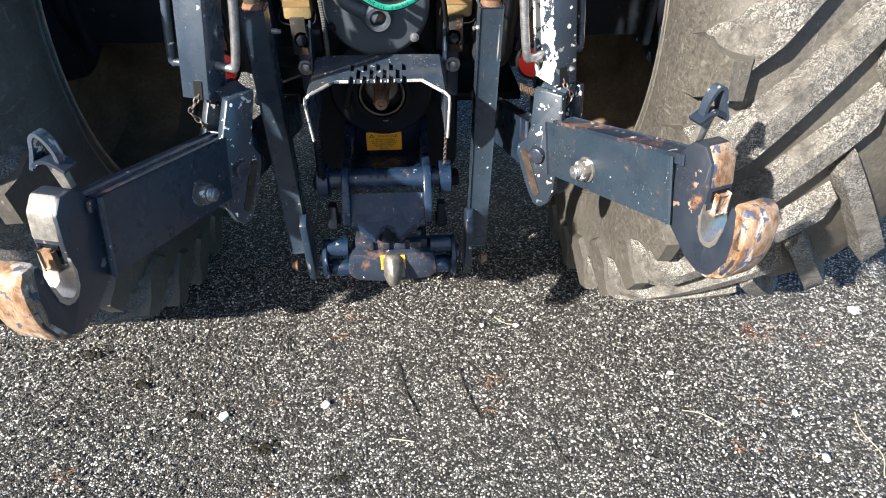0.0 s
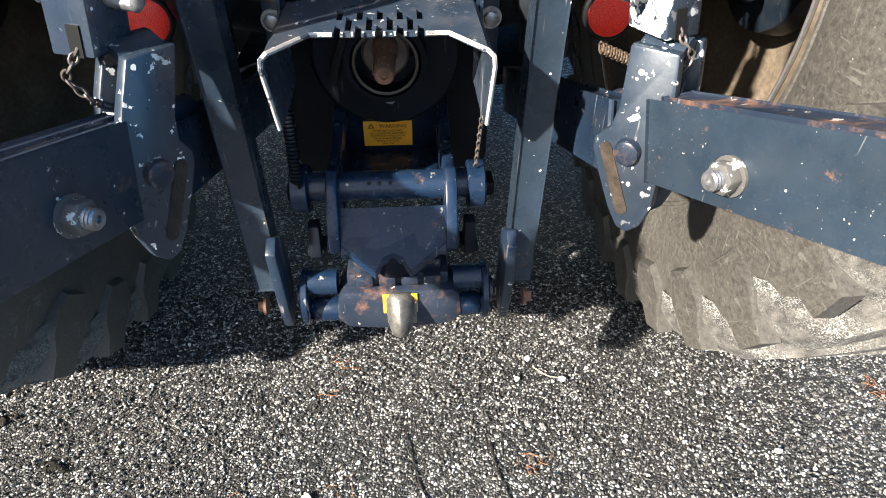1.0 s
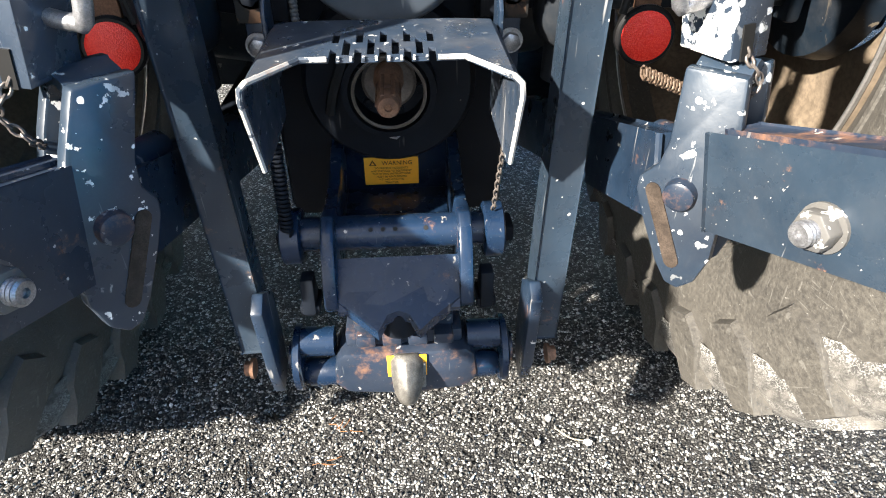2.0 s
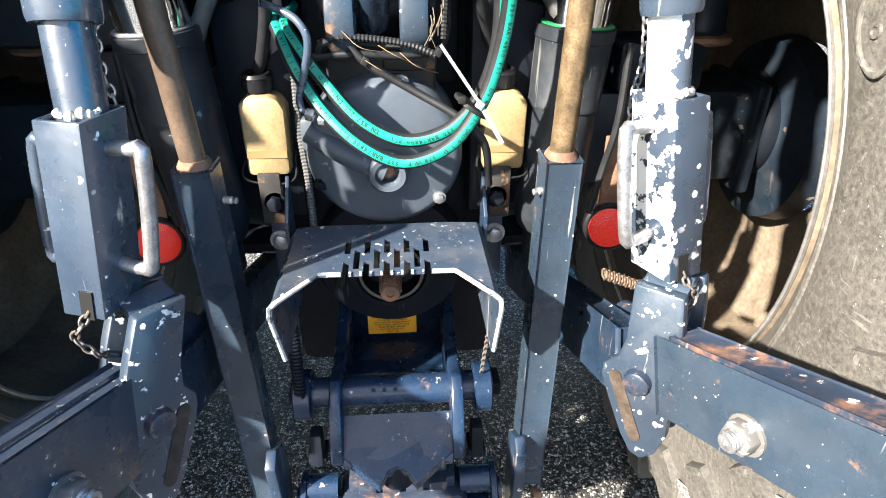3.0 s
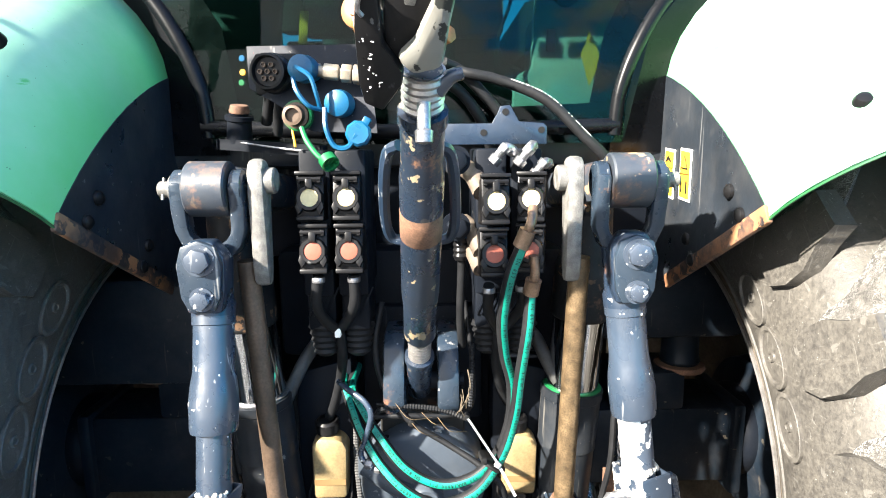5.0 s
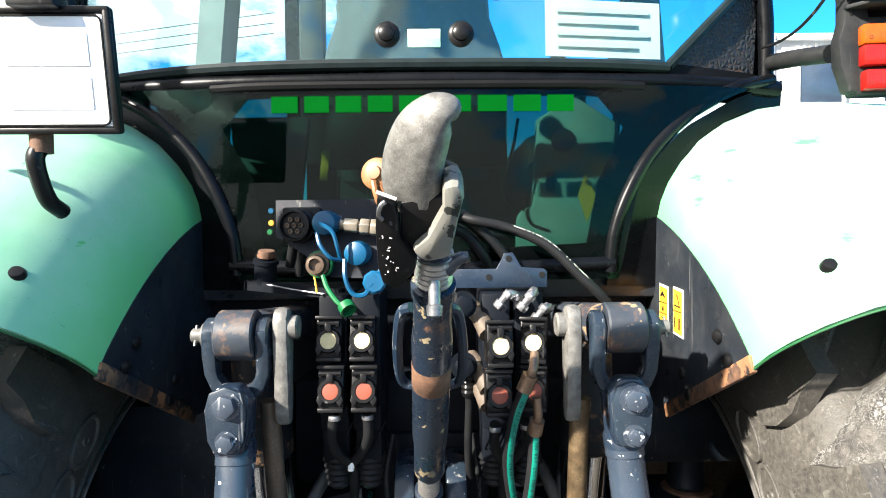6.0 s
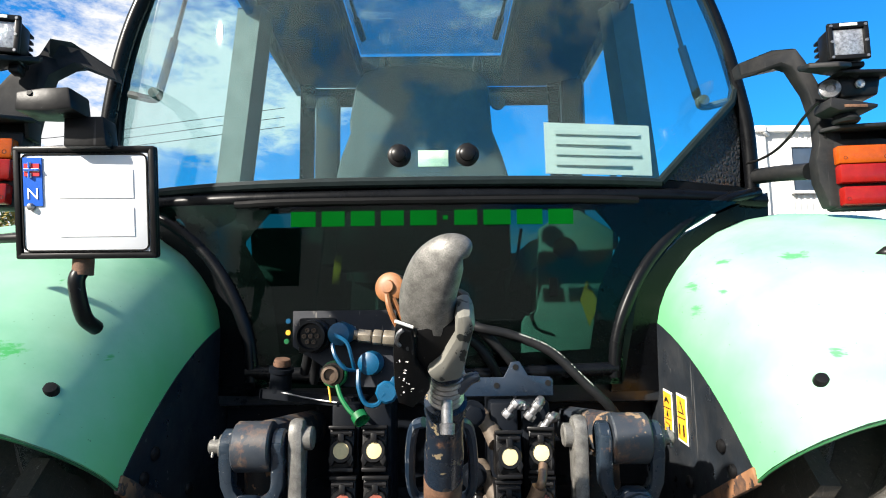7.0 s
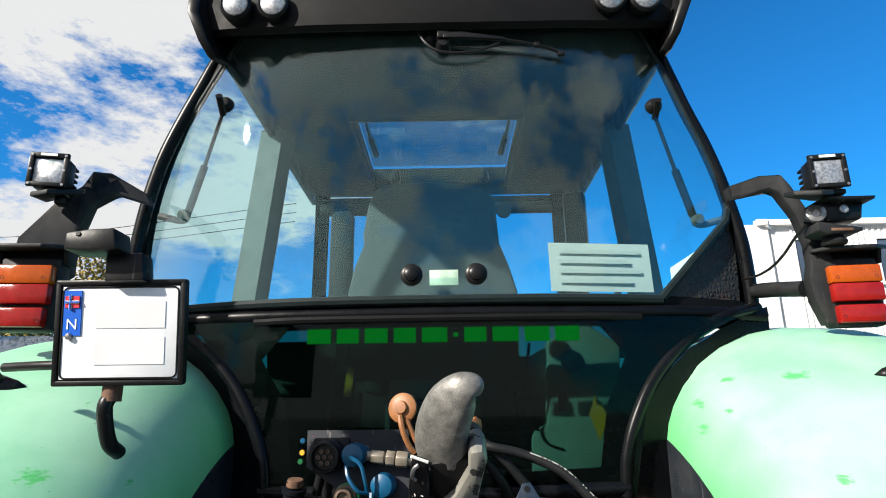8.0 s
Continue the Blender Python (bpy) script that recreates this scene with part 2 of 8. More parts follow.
lens_orange = simple("orange_lens", (0.36, 0.062, 0.004), 0.12, 0, 0.15, 60, 0.3)
lens_clear = simple("clear_lens", (0.42, 0.43, 0.45), 0.12, 0.6, 0.6, 150, 0.9)
rim_mat = simple("dusty_beige_rim", (0.13, 0.10, 0.07), 0.6, 0.0, 0.45, 9, 0.2)
trim_rubber = simple("window_rubber", (0.009, 0.015, 0.016), 0.5, 0, 0.3, 30)
cab_black = simple("cab_frame_black", (0.0035, 0.004, 0.005), 0.28, 0, 0.4, 16)
post_black = simple("matt_black_post", (0.0028, 0.003, 0.0034), 0.6, 0, 0.3, 20)
seat_fabric = simple("seat_fabric", (0.055, 0.066, 0.068), 0.9, 0, 0.3, 90, 0.5)
headliner = simple("dark_headliner", (0.019, 0.024, 0.026), 0.8, 0, 0.3, 60)
# One trim in two colours: light painted into the right, shade into the left.
trim_lit = simple("lit_corner_trim", (0.32, 0.40, 0.375), 0.6, 0, 0.15, 14, 0.05)
trim_shaded = simple("shaded_corner_trim", (0.045, 0.058, 0.055), 0.6, 0, 0.2, 14, 0.05)
pillar_trim = simple("pale_pillar_trim", (0.075, 0.088, 0.086), 0.7, 0, 0.2, 20)
frit_black = simple("black_printed_border", (0.0015, 0.002, 0.002), 0.25, 0, 0.3, 20, 0)
cab_grey = simple("cab_grey_plastic", (0.022, 0.026, 0.026), 0.7, 0, 0.2, 20)
cable_tie = simple("white_cable_tie", (0.19, 0.20, 0.20), 0.4, 0, 0.1, 20, 0)

# reflector: red moulded prisms
p = Mat("red_reflector", 0.2)
p.color(p.ramp(p.voronoi(420), (0.0, (0.85, 0.05, 0.025)), (0.7, (0.70, 0.02, 0.012))))
p.bump(p.voronoi(420), 0.6, 0.001)
reflector = p.m

# tyre rubber with grey dust
p = Mat("dusty_tyre_rubber", 0.7)
n1 = p.ramp(p.noise(4.5, 8, 0.7), (0.25, 0.0), (0.68, 1.0))
n2 = p.ramp(p.noise(110, 8, 0.8), (0.36, 0.0), (0.64, 1.0))
c = p.mix(n1, (0.021, 0.020, 0.0195), (0.050, 0.046, 0.041))
c = p.mix(p.mix(0.6, n2, n1, "MULTIPLY"), c, (0.094, 0.086, 0.072))
c = p.mix(p.ramp(p.noise(9, 7, 0.75, (1, 0.35, 0.35)), (0.56, 0.0), (0.70, 0.45)), c, (0.036, 0.034, 0.031))
c = p.mix(p.ramp(p.noise(13, 7, 0.8), (0.58, 0.0), (0.64, 0.35)), c, (0.115, 0.107, 0.092))
for stretch, cut in (((1, 0.10, 1.3), 0.672), ((1, 1.4, 0.09), 0.675), ((1.6, 0.22, 0.30), 0.672)):
    # thin pale scratches, three ways
    c = p.mix(p.ramp(p.noise(120, 3, 0.5, stretch, 0.6), (cut, 0.0), (cut + 0.02, 0.35)), c, (0.16, 0.152, 0.136))
c = p.mix(p.ramp(p.noise(150, 3, 0.6), (0.70, 0.0), (0.73, 0.7)), c, (0.26, 0.25, 0.23))
p.color(c)
p.rough(p.ramp(n2, (0.0, 0.36), (1.0, 0.75)))
p.bump(p.mix(0.5, p.noise(120, 6, 0.7), p.noise(22, 7, 0.75, (1, 0.5, 0.5))), 0.6, 0.004)
tyre_mat = p.m
p = Mat("worn_tread_rubber", 0.85)
c = p.mix(p.ramp(p.noise(230, 3, 0.6, None, 1.6), (0.49, 0.0), (0.56, 1.0)), (0.030, 0.029, 0.027), (0.34, 0.33, 0.31))
p.color(p.mix(p.ramp(p.noise(9, 6, 0.65), (0.36, 0), (0.60, 0.95)), c, p.mix(p.ramp(p.noise(30, 5, 0.7), (0.4, 0.0), (0.65, 1.0)), (0.045, 0.042, 0.038), (0.14, 0.13, 0.115))))
p.bump(p.noise(230, 3, 0.6, None, 1.6), 0.9, 0.004)
tread_mat = p.m

# faded green fender paint, bleached on top, fresher near the inner edge, with rubbed scuffs
p = Mat("faded_green_paint", 0.42)
fade = p.ramp(p.noise(3.2, 6, 0.6), (0.30, 0.0), (0.66, 1.0))
c = p.mix(fade, (0.15, 0.39, 0.23), (0.29, 0.52, 0.37))
p_xyz = p.nt.nodes.new("ShaderNodeSeparateXYZ")
p.link(p.co, p_xyz.inputs["Vector"])
p_abs = p.nt.nodes.new("ShaderNodeMath")
p_abs.operation = "ABSOLUTE"
p.link(p_xyz.outputs["X"], p_abs.inputs[0])
p_edge = p.nt.nodes.new("ShaderNodeMath")
p_edge.operation = "MULTIPLY_ADD"
p_edge.inputs[1].default_value = 0.05
p.link(p.noise(9, 5, 0.6), p_edge.inputs[0])
p.link(p_abs.outputs[0], p_edge.inputs[2])
c = p.mix(p.ramp(p_edge.outputs[0], (0.54, 0.9), (0.62, 0.0)), c, (0.10, 0.46, 0.15))
c = p.mix(p.ramp(p.noise(45, 6, 0.7, (1, 1, 0.3)), (0.60, 0.0), (0.8, 0.30)), c, (0.24, 0.40, 0.24))
c = p.mix(p.ramp(p.noise(130, 2, 0.5), (0.74, 0.0), (0.76, 0.8)), c, (0.06, 0.14, 0.07))
for place, size in (((0.568, 1.61, 1.937), (0.016, 0.05, 0.018)), ((0.550, 1.56, 1.885), (0.014, 0.04, 0.026)), ((0.622, 1.585, 1.989), (0.024, 0.03, 0.010)), ((0.586, 1.513, 1.921), (0.009, 0.02, 0.009)),
                    ((0.641, 1.254, 1.811), (0.015, 0.02, 0.015)), ((0.713, 1.467, 1.989), (0.05, 0.04, 0.014)), ((-0.575, 1.353, 1.814), (0.008, 0.02, 0.010)), ((-0.701, 1.403, 1.952), (0.007, 0.02, 0.008)), ((-0.68, 1.247, 1.833), (0.03, 0.04, 0.02))):
    p_map = p.nt.nodes.new("ShaderNodeMapping")
    p_map.vector_type = "TEXTURE"
    p_map.inputs["Location"].default_value, p_map.inputs["Scale"].default_value = place, size
    p_len = p.nt.nodes.new("ShaderNodeVectorMath")
    p_len.operation = "LENGTH"
    p.link(p.co, p_map.inputs["Vector"])
    p.link(p_map.outputs["Vector"], p_len.inputs[0])
    p_sum = p.nt.nodes.new("ShaderNodeMath")
    p_sum.operation = "MULTIPLY_ADD"
    p_sum.inputs[1].default_value = 3.2
    p.link(p.noise(60, 5, 0.7, (1, 0.3, 2.5)), p_sum.inputs[0])
    p.link(p_len.outputs["Value"], p_sum.inputs[2])
    c = p.mix(p.ramp(p.mix(0.6, p_sum.outputs[0], (0.0, 0.0, 0.0)), (0.73, 0.85), (0.90, 0.0)), c, (0.045, 0.36, 0.08))
p.color(c)
p.rough(p.ramp(p.noise(14, 5), (0.3, 0.36), (0.8, 0.62)))
p.bump(p.noise(5, 3), 0.3, 0.01)
green_paint = p.m
p = Mat("fresh_green_paint", 0.35)
p.color(p.ramp(p.noise(12, 5), (0.3, (0.012, 0.075, 0.025)), (0.7, (0.02, 0.11, 0.04))))
green_fresh = p.m

# cracked, flaking black paint over rust
p = Mat("crackled_black_paint", 0.5)
cr = p.ramp(p.voronoi(75, "DISTANCE_TO_EDGE"), (0.03, 1.0), (0.10, 0.0))
c = p.mix(cr, (0.02, 0.02, 0.02), p.mix(p.ramp(p.noise(9, 4), (0.5, 0.0), (0.7, 1.0)), (0.015, 0.014, 0.013), (0.10, 0.055, 0.03)))
p.color(c)
p.bump(p.voronoi(75, "DISTANCE_TO_EDGE"), 1.0, 0.006)
crackle = p.m


def glass(name, tint, low, gloss=0.01, dust=0.0, film=(0.17, 0.19, 0.18), grime=0.0):
    g = bpy.data.materials.new(name)
    g.use_nodes = True
    nt = g.node_tree
    nt.nodes.clear()
    out = nt.nodes.new("ShaderNodeOutputMaterial")
    tr = nt.nodes.new("ShaderNodeBsdfTransparent")
    tr.inputs["Color"].default_value = (*tint, 1)
    gl = nt.nodes.new("ShaderNodeBsdfGlossy")
    gl.inputs["Roughness"].default_value = gloss
    lw = nt.nodes.new("ShaderNodeLayerWeight")
    lw.inputs["Blend"].default_value = 0.5
    fr = nt.nodes.new("ShaderNodeMapRange")
    fr.interpolation_type = "SMOOTHERSTEP"
    fr.inputs["From Min"].default_value, fr.inputs["From Max"].default_value = 0.1, 1.0
    fr.inputs["To Min"].default_value, fr.inputs["To Max"].default_value = low, 0.7
    nt.links.new(lw.outputs["Facing"], fr.inputs["Value"])
    mx = nt.nodes.new("ShaderNodeMixShader")
    nt.links.new(fr.outputs["Result"], mx.inputs["Fac"])
    nt.links.new(tr.outputs["BSDF"], mx.inputs[1])
    nt.links.new(gl.outputs["BSDF"], mx.inputs[2])
    if dust:
        # a thin streaky film: dried dust, and haze painted in by its tint
        co = nt.nodes.new("ShaderNodeTexCoord")
        ns = nt.nodes.new("ShaderNodeTexNoise")
        ns.inputs["Scale"].default_value, ns.inputs["Detail"].default_value, ns.inputs["Roughness"].default_value = 7, 8, 0.72
        nt.links.new(co.outputs["Object"], ns.inputs["Vector"])
        rg = nt.nodes.new("ShaderNodeMapRange")
        rg.inputs["From Min"].default_value, rg.inputs["From Max"].default_value = 0.40, 0.80
        rg.inputs["To Min"].default_value, rg.inputs["To Max"].default_value = dust * 0.25, dust
        nt.links.new(ns.outputs["Fac"], rg.inputs["Value"])
        df = nt.nodes.new("ShaderNodeBsdfDiffuse")
        df.inputs["Color"].default_value = (*film, 1)
        top = nt.nodes.new("ShaderNodeMixShader")
        nt.links.new(rg.outputs["Result"], top.inputs["Fac"])
        nt.links.new(mx.outputs["Shader"], top.inputs[1])
        nt.links.new(df.outputs["BSDF"], top.inputs[2])
        mx = top
    if grime:
        # washed-down dirt along the top edge of the pane
        sp = nt.nodes.new("ShaderNodeSeparateXYZ")
        nt.links.new(co.outputs["Object"], sp.inputs["Vector"])
        ad = nt.nodes.new("ShaderNodeMath")
        ad.operation = "MULTIPLY_ADD"
        ad.inputs[1].default_value = 0.40
        nt.links.new(ns.outputs["Fac"], ad.inputs[0])
        nt.links.new(sp.outputs["Z"], ad.inputs[2])
        gr = nt.nodes.new("ShaderNodeMapRange")
        gr.inputs["From Min"].default_value, gr.inputs["From Max"].default_value = 3.08, 3.22
        gr.inputs["To Min"].default_value, gr.inputs["To Max"].default_value = 0.0, grime
        nt.links.new(ad.outputs[0], gr.inputs["Value"])
        gd = nt.nodes.new("ShaderNodeBsdfDiffuse")
        gd.inputs["Color"].default_value = (0.075, 0.066, 0.052, 1)
        tp = nt.nodes.new("ShaderNodeMixShader")
        nt.links.new(gr.outputs["Result"], tp.inputs["Fac"])
        nt.links.new(mx.outputs["Shader"], tp.inputs[1])
        nt.links.new(gd.outputs["BSDF"], tp.inputs[2])
        mx = tp
    nt.links.new(mx.outputs["Shader"], out.inputs["Surface"])
    return g


# The teal film paints a milky haze into this pane.
glass_clear = glass("tinted_cab_glass", (0.78, 0.95, 0.95), 0.045, dust=0.085, film=(0.055, 0.135, 0.145), grime=0.24)
glass_hatch = glass("clear_hatch_glass", (0.92, 0.97, 0.98), 0.03)
# The green film paints a faint teal glow into the lower pane.
glass_dark = glass("dark_green_glass", (0.17, 0.32, 0.28), 0.013, dust=0.014, film=(0.020, 0.075, 0.062))

# ground: coarse aggregate
p = Mat("coarse_asphalt", 0.8)
sep = p.nt.nodes.new("ShaderNodeSeparateColor")
p.link(p.voronoi(142, "F1", "Color"), sep.inputs["Color"])
gap = p.voronoi(142, "DISTANCE_TO_EDGE")
c = p.ramp(sep.outputs["Red"], (0.0, (0.014, 0.014, 0.014)), (0.30, (0.045, 0.044, 0.041)), (0.52, (0.13, 0.127, 0.119)), (0.78, (0.42, 0.41, 0.385)), (1.0, (0.86, 0.85, 0.82)))
c = p.mix(p.ramp(p.noise(520, 3, 0.6), (0.45, 0.0), (0.60, 0.65)), c, p.mix(0.55, c, (0.02, 0.02, 0.02)))
c = p.mix(p.ramp(gap, (0.06, 1.0), (0.17, 0.0)), c, (0.006, 0.006, 0.006))
sep2 = p.nt.nodes.new("ShaderNodeSeparateColor")
p.link(p.voronoi(64, "F1", "Color"), sep2.inputs["Color"])
stone = p.mix(1.0, p.ramp(sep2.outputs["Red"], (0.90, 0.0), (0.905, 1.0)), p.ramp(p.voronoi(64), (0.30, 1.0), (0.42, 0.0)), "MULTIPLY")
c = p.mix(stone, c, p.ramp(sep2.outputs["Green"], (0.0, (0.30, 0.29, 0.27)), (1.0, (0.80, 0.79, 0.75))))
pit = p.mix(1.0, p.ramp(sep2.outputs["Blue"], (0.80, 0.0), (0.805, 1.0)), p.ramp(p.voronoi(64), (0.30, 0.9), (0.50, 0.0)), "MULTIPLY")
c = p.mix(pit, c, (0.008, 0.008, 0.008))
fines = p.mix(1.0, p.ramp(p.noise(2.6, 6, 0.65), (0.46, 0.02), (0.68, 0.40)), p.ramp(p.noise(70, 4, 0.7), (0.30, 1.0), (0.62, 0.25)), "MULTIPLY")
c = p.mix(fines, c, p.mix(p.noise(330, 3, 0.7), (0.070, 0.066, 0.058), (0.165, 0.152, 0.130)))
c = p.mix(p.ramp(p.noise(1.1, 5, 0.6, (1.6, 0.5, 1)), (0.54, 0.0), (0.70, 0.60)), c, (0.030, 0.027, 0.024))
p.color(c)
p.bump(p.mix(0.4, p.ramp(gap, (0.0, 0.0), (0.25, 1.0)), sep.outputs["Green"], "MIX"), 1.0, 0.008)
asphalt = p.m


# ---- mesh helpers ----
def V(*a):
    return Vector(a)


def smooth_path(pts, step=6):
    """Catmull-Rom points through pts."""
    pts = [Vector(q) for q in pts]
    if len(pts) < 3:
        return pts
    ext = [pts[0] * 2 - pts[1], *pts, pts[-1] * 2 - pts[-2]]
    out = []
    for i in range(1, len(ext) - 2):
        a, b, c2, d = ext[i - 1], ext[i], ext[i + 1], ext[i + 2]
        for k in range(step):
            u = k / step
            out.append(0.5 * ((2 * b) + (c2 - a) * u + (2 * a - 5 * b + 4 * c2 - d) * u * u + (3 * b - a - 3 * c2 + d) * u ** 3))
    out.append(pts[-1])
    return out


def tube(pts, r, n=10, curved=True, step=6):
    """A round bar or hose along pts; r is one radius, or one for each end."""
    path = smooth_path(pts, step) if curved else [Vector(q) for q in pts]
    bm = bmesh.new()
    rings = []
    d0 = (path[1] - path[0]).normalized()
    up = d0.orthogonal().normalized()
    for i, q in enumerate(path):
        a = path[max(0, i - 1)]
        b = path[min(len(path) - 1, i + 1)]
        d = (b - a).normalized()
        up = (up - d * up.dot(d)).normalized()
        side = d.cross(up)
        rr = r if isinstance(r, (int, float)) else r[0] + (r[1] - r[0]) * i / (len(path) - 1)
        rings.append([bm.verts.new(q + (up * math.cos(2 * math.pi * k / n) + side * math.sin(2 * math.pi * k / n)) * rr) for k in range(n)])
    for a, b in zip(rings, rings[1:]):
        for k in range(n):
            bm.faces.new((a[k], a[(k + 1) % n], b[(k + 1) % n], b[k]))
    bm.faces.new(rings[0][::-1])
    bm.faces.new(rings[-1])
    bmesh.ops.recalc_face_normals(bm, faces=bm.faces)
    return bm


def lathe(p, axis, prof, n=28, closed=False):
    """Turned part: prof is (radius, height along axis) from base point p; ends are capped unless closed is a loop."""
    p, axis = Vector(p), Vector(axis).normalized()
    u = axis.orthogonal().normalized()
    w = axis.cross(u)
    bm = bmesh.new()
    rings = []
    for r, h in prof:
        if r < 1e-5:
            rings.append([bm.verts.new(p + axis * h)])
        else:
            rings.append([bm.verts.new(p + axis * h + (u * math.cos(2 * math.pi * k / n) + w * math.sin(2 * math.pi * k / n)) * r) for k in range(n)])
    pairs = list(zip(rings, rings[1:]))
    if closed:
        pairs.append((rings[-1], rings[0]))
    for a, b in pairs:
        for k in range(n):
            k2 = (k + 1) % n
            if len(a) == 1 and len(b) == 1:
                continue
            if len(a) == 1:
                bm.faces.new((a[0], b[k2], b[k]))
            elif len(b) == 1:
                bm.faces.new((a[k], a[k2], b[0]))
            else:
                bm.faces.new((a[k], a[k2], b[k2], b[k]))
    if not closed:
        if len(rings[0]) > 1:
            bm.faces.new(rings[0][::-1])
        if len(rings[-1]) > 1:
            bm.faces.new(rings[-1])
    bmesh.ops.recalc_face_normals(bm, faces=bm.faces)
    return bm


def bevel(bm, w, seg=2):
    if w > 0:
        edges = [e for e in bm.edges if len(e.link_faces) == 2 and e.calc_face_angle(0) > 0.5]
        bmesh.ops.bevel(bm, geom=edges, offset=w, segments=seg, profile=0.5, affect="EDGES", clamp_overlap=True)
    return bm


def box(c, s, rot=(0, 0, 0), bev=0.003):
    bm = bmesh.new()
    bmesh.ops.create_cube(bm, size=1)
    bm.transform(pose(*c, *rot) @ Matrix.Diagonal((*s, 1)))
    return bevel(bm, bev)


def prism(pts, vec, bev=0.002):
    """A plate: the polygon pts, thickened by vec."""
    bm = bmesh.new()
    vec = Vector(vec)
    a = [bm.verts.new(Vector(q) - vec / 2) for q in pts]
    b = [bm.verts.new(Vector(q) + vec / 2) for q in pts]
    n = len(pts)
    bm.faces.new(a[::-1])
    bm.faces.new(b)
    for k in range(n):
        bm.faces.new((a[k], a[(k + 1) % n], b[(k + 1) % n], b[k]))
    bmesh.ops.recalc_face_normals(bm, faces=bm.faces)
    return bevel(bm, bev)


def beam(a, b, w, h, up=(0, 0, 1), bev=0.004):
    """A rectangular bar from a to b: w across, h along up."""
    a, b = Vector(a), Vector(b)
    d = (b - a).normalized()
    up = Vector(up)
    up = (up - d * up.dot(d)).normalized()
    side = d.cross(up)
    bm = bmesh.new()
    bmesh.ops.create_cube(bm, size=1)
    rot = Matrix((side, d, up)).transposed().to_4x4()
    bm.transform(Matrix.Translation((a + b) / 2) @ rot @ Matrix.Diagonal((w, (b - a).length, h, 1)))
    return bevel(bm, bev)


def sheet(rows, thick=0.004, smooth=True):
    """A curved sheet through a grid of points, with real thickness."""
    bm = bmesh.new()
    g = [[bm.verts.new(Vector(q)) for q in row] for row in rows]
    for a, b in zip(g, g[1:]):
        for k in range(len(a) - 1):
            bm.faces.new((a[k], a[k + 1], b[k + 1], b[k]))
    bmesh.ops.recalc_face_normals(bm, faces=bm.faces)
    bmesh.ops.solidify(bm, geom=list(bm.faces), thickness=thick)
    bmesh.ops.recalc_face_normals(bm, faces=bm.faces)
    return bm


def join(*bms):
    """One bmesh out of several."""
    me = bpy.data.meshes.new("tmp")
    out = bmesh.new()
    for bm in bms:
        bm.to_mesh(me)
        out.from_mesh(me)
        bm.free()
    bpy.data.meshes.remove(me)
    return out


def thing(name, at=(0, 0, 0), label="", category="", group="", kind=""):
    ob = new(name)
    ob.location = at
    ob.empty_display_size = 0.1
    return tagged(ob, label, category, group, kind)


def part(name, bm, material, parent=None, label="", angle=38):
    """Links a bmesh, given in world places, as one mesh under parent."""
    me = bpy.data.meshes.new(name)
    bm.to_mesh(me)
    bm.free()
    for f in me.polygons:
        f.use_smooth = True
    me.set_sharp_from_angle(angle=radians(angle))
    me.materials.append(material)
    ob = new(name, me)
    if parent:
        ob.parent = parent
        if parent.parent is None:
            ob.matrix_parent_inverse = Matrix.Translation(-parent.location)
    return tagged(ob, label)


def solo(name, bm, material, label, category, group="", kind=""):
    return tagged(part(name, bm, material), label, category, group, kind)


def hex_bolt(p, axis, r, h=None, washer=True):
    h = h or r * 0.9
    axis = Vector(axis).normalized()
    head = bevel(lathe(p, axis, [(r, 0), (r, h)], 6), r * 0.12)
    if washer:
        head = join(head, lathe(Vector(p) - axis * 0.001, axis, [(r * 1.35, -0.004), (r * 1.35, 0.002)], 20))
    return head


# ---- ground ----
bm = bmesh.new()
bmesh.ops.create_grid(bm, x_segments=60, y_segments=60, size=1)
for v in bm.verts:
    r = max(abs(v.co.x), abs(v.co.y))
    v.co *= 1.5 + 400 * r ** 5
    v.co.y += 1.0
    d = math.hypot(v.co.x, v.co.y - 1)
    v.co.z = (noise.noise(v.co * 1.3) * 0.006 if d < 6 else 0) - 0.004
solo("ground", bm, asphalt, "coarse grey asphalt yard with loose grit", "ground", kind="structure")

# ---- tractor ----
tractor = thing("tractor", (0, 2.0, 0), "faded green tractor with navy hitch linkage parked on asphalt", "tractor")
AY, AZ = 1.945, 0.935
FY, FZ = 1.98, 0.93


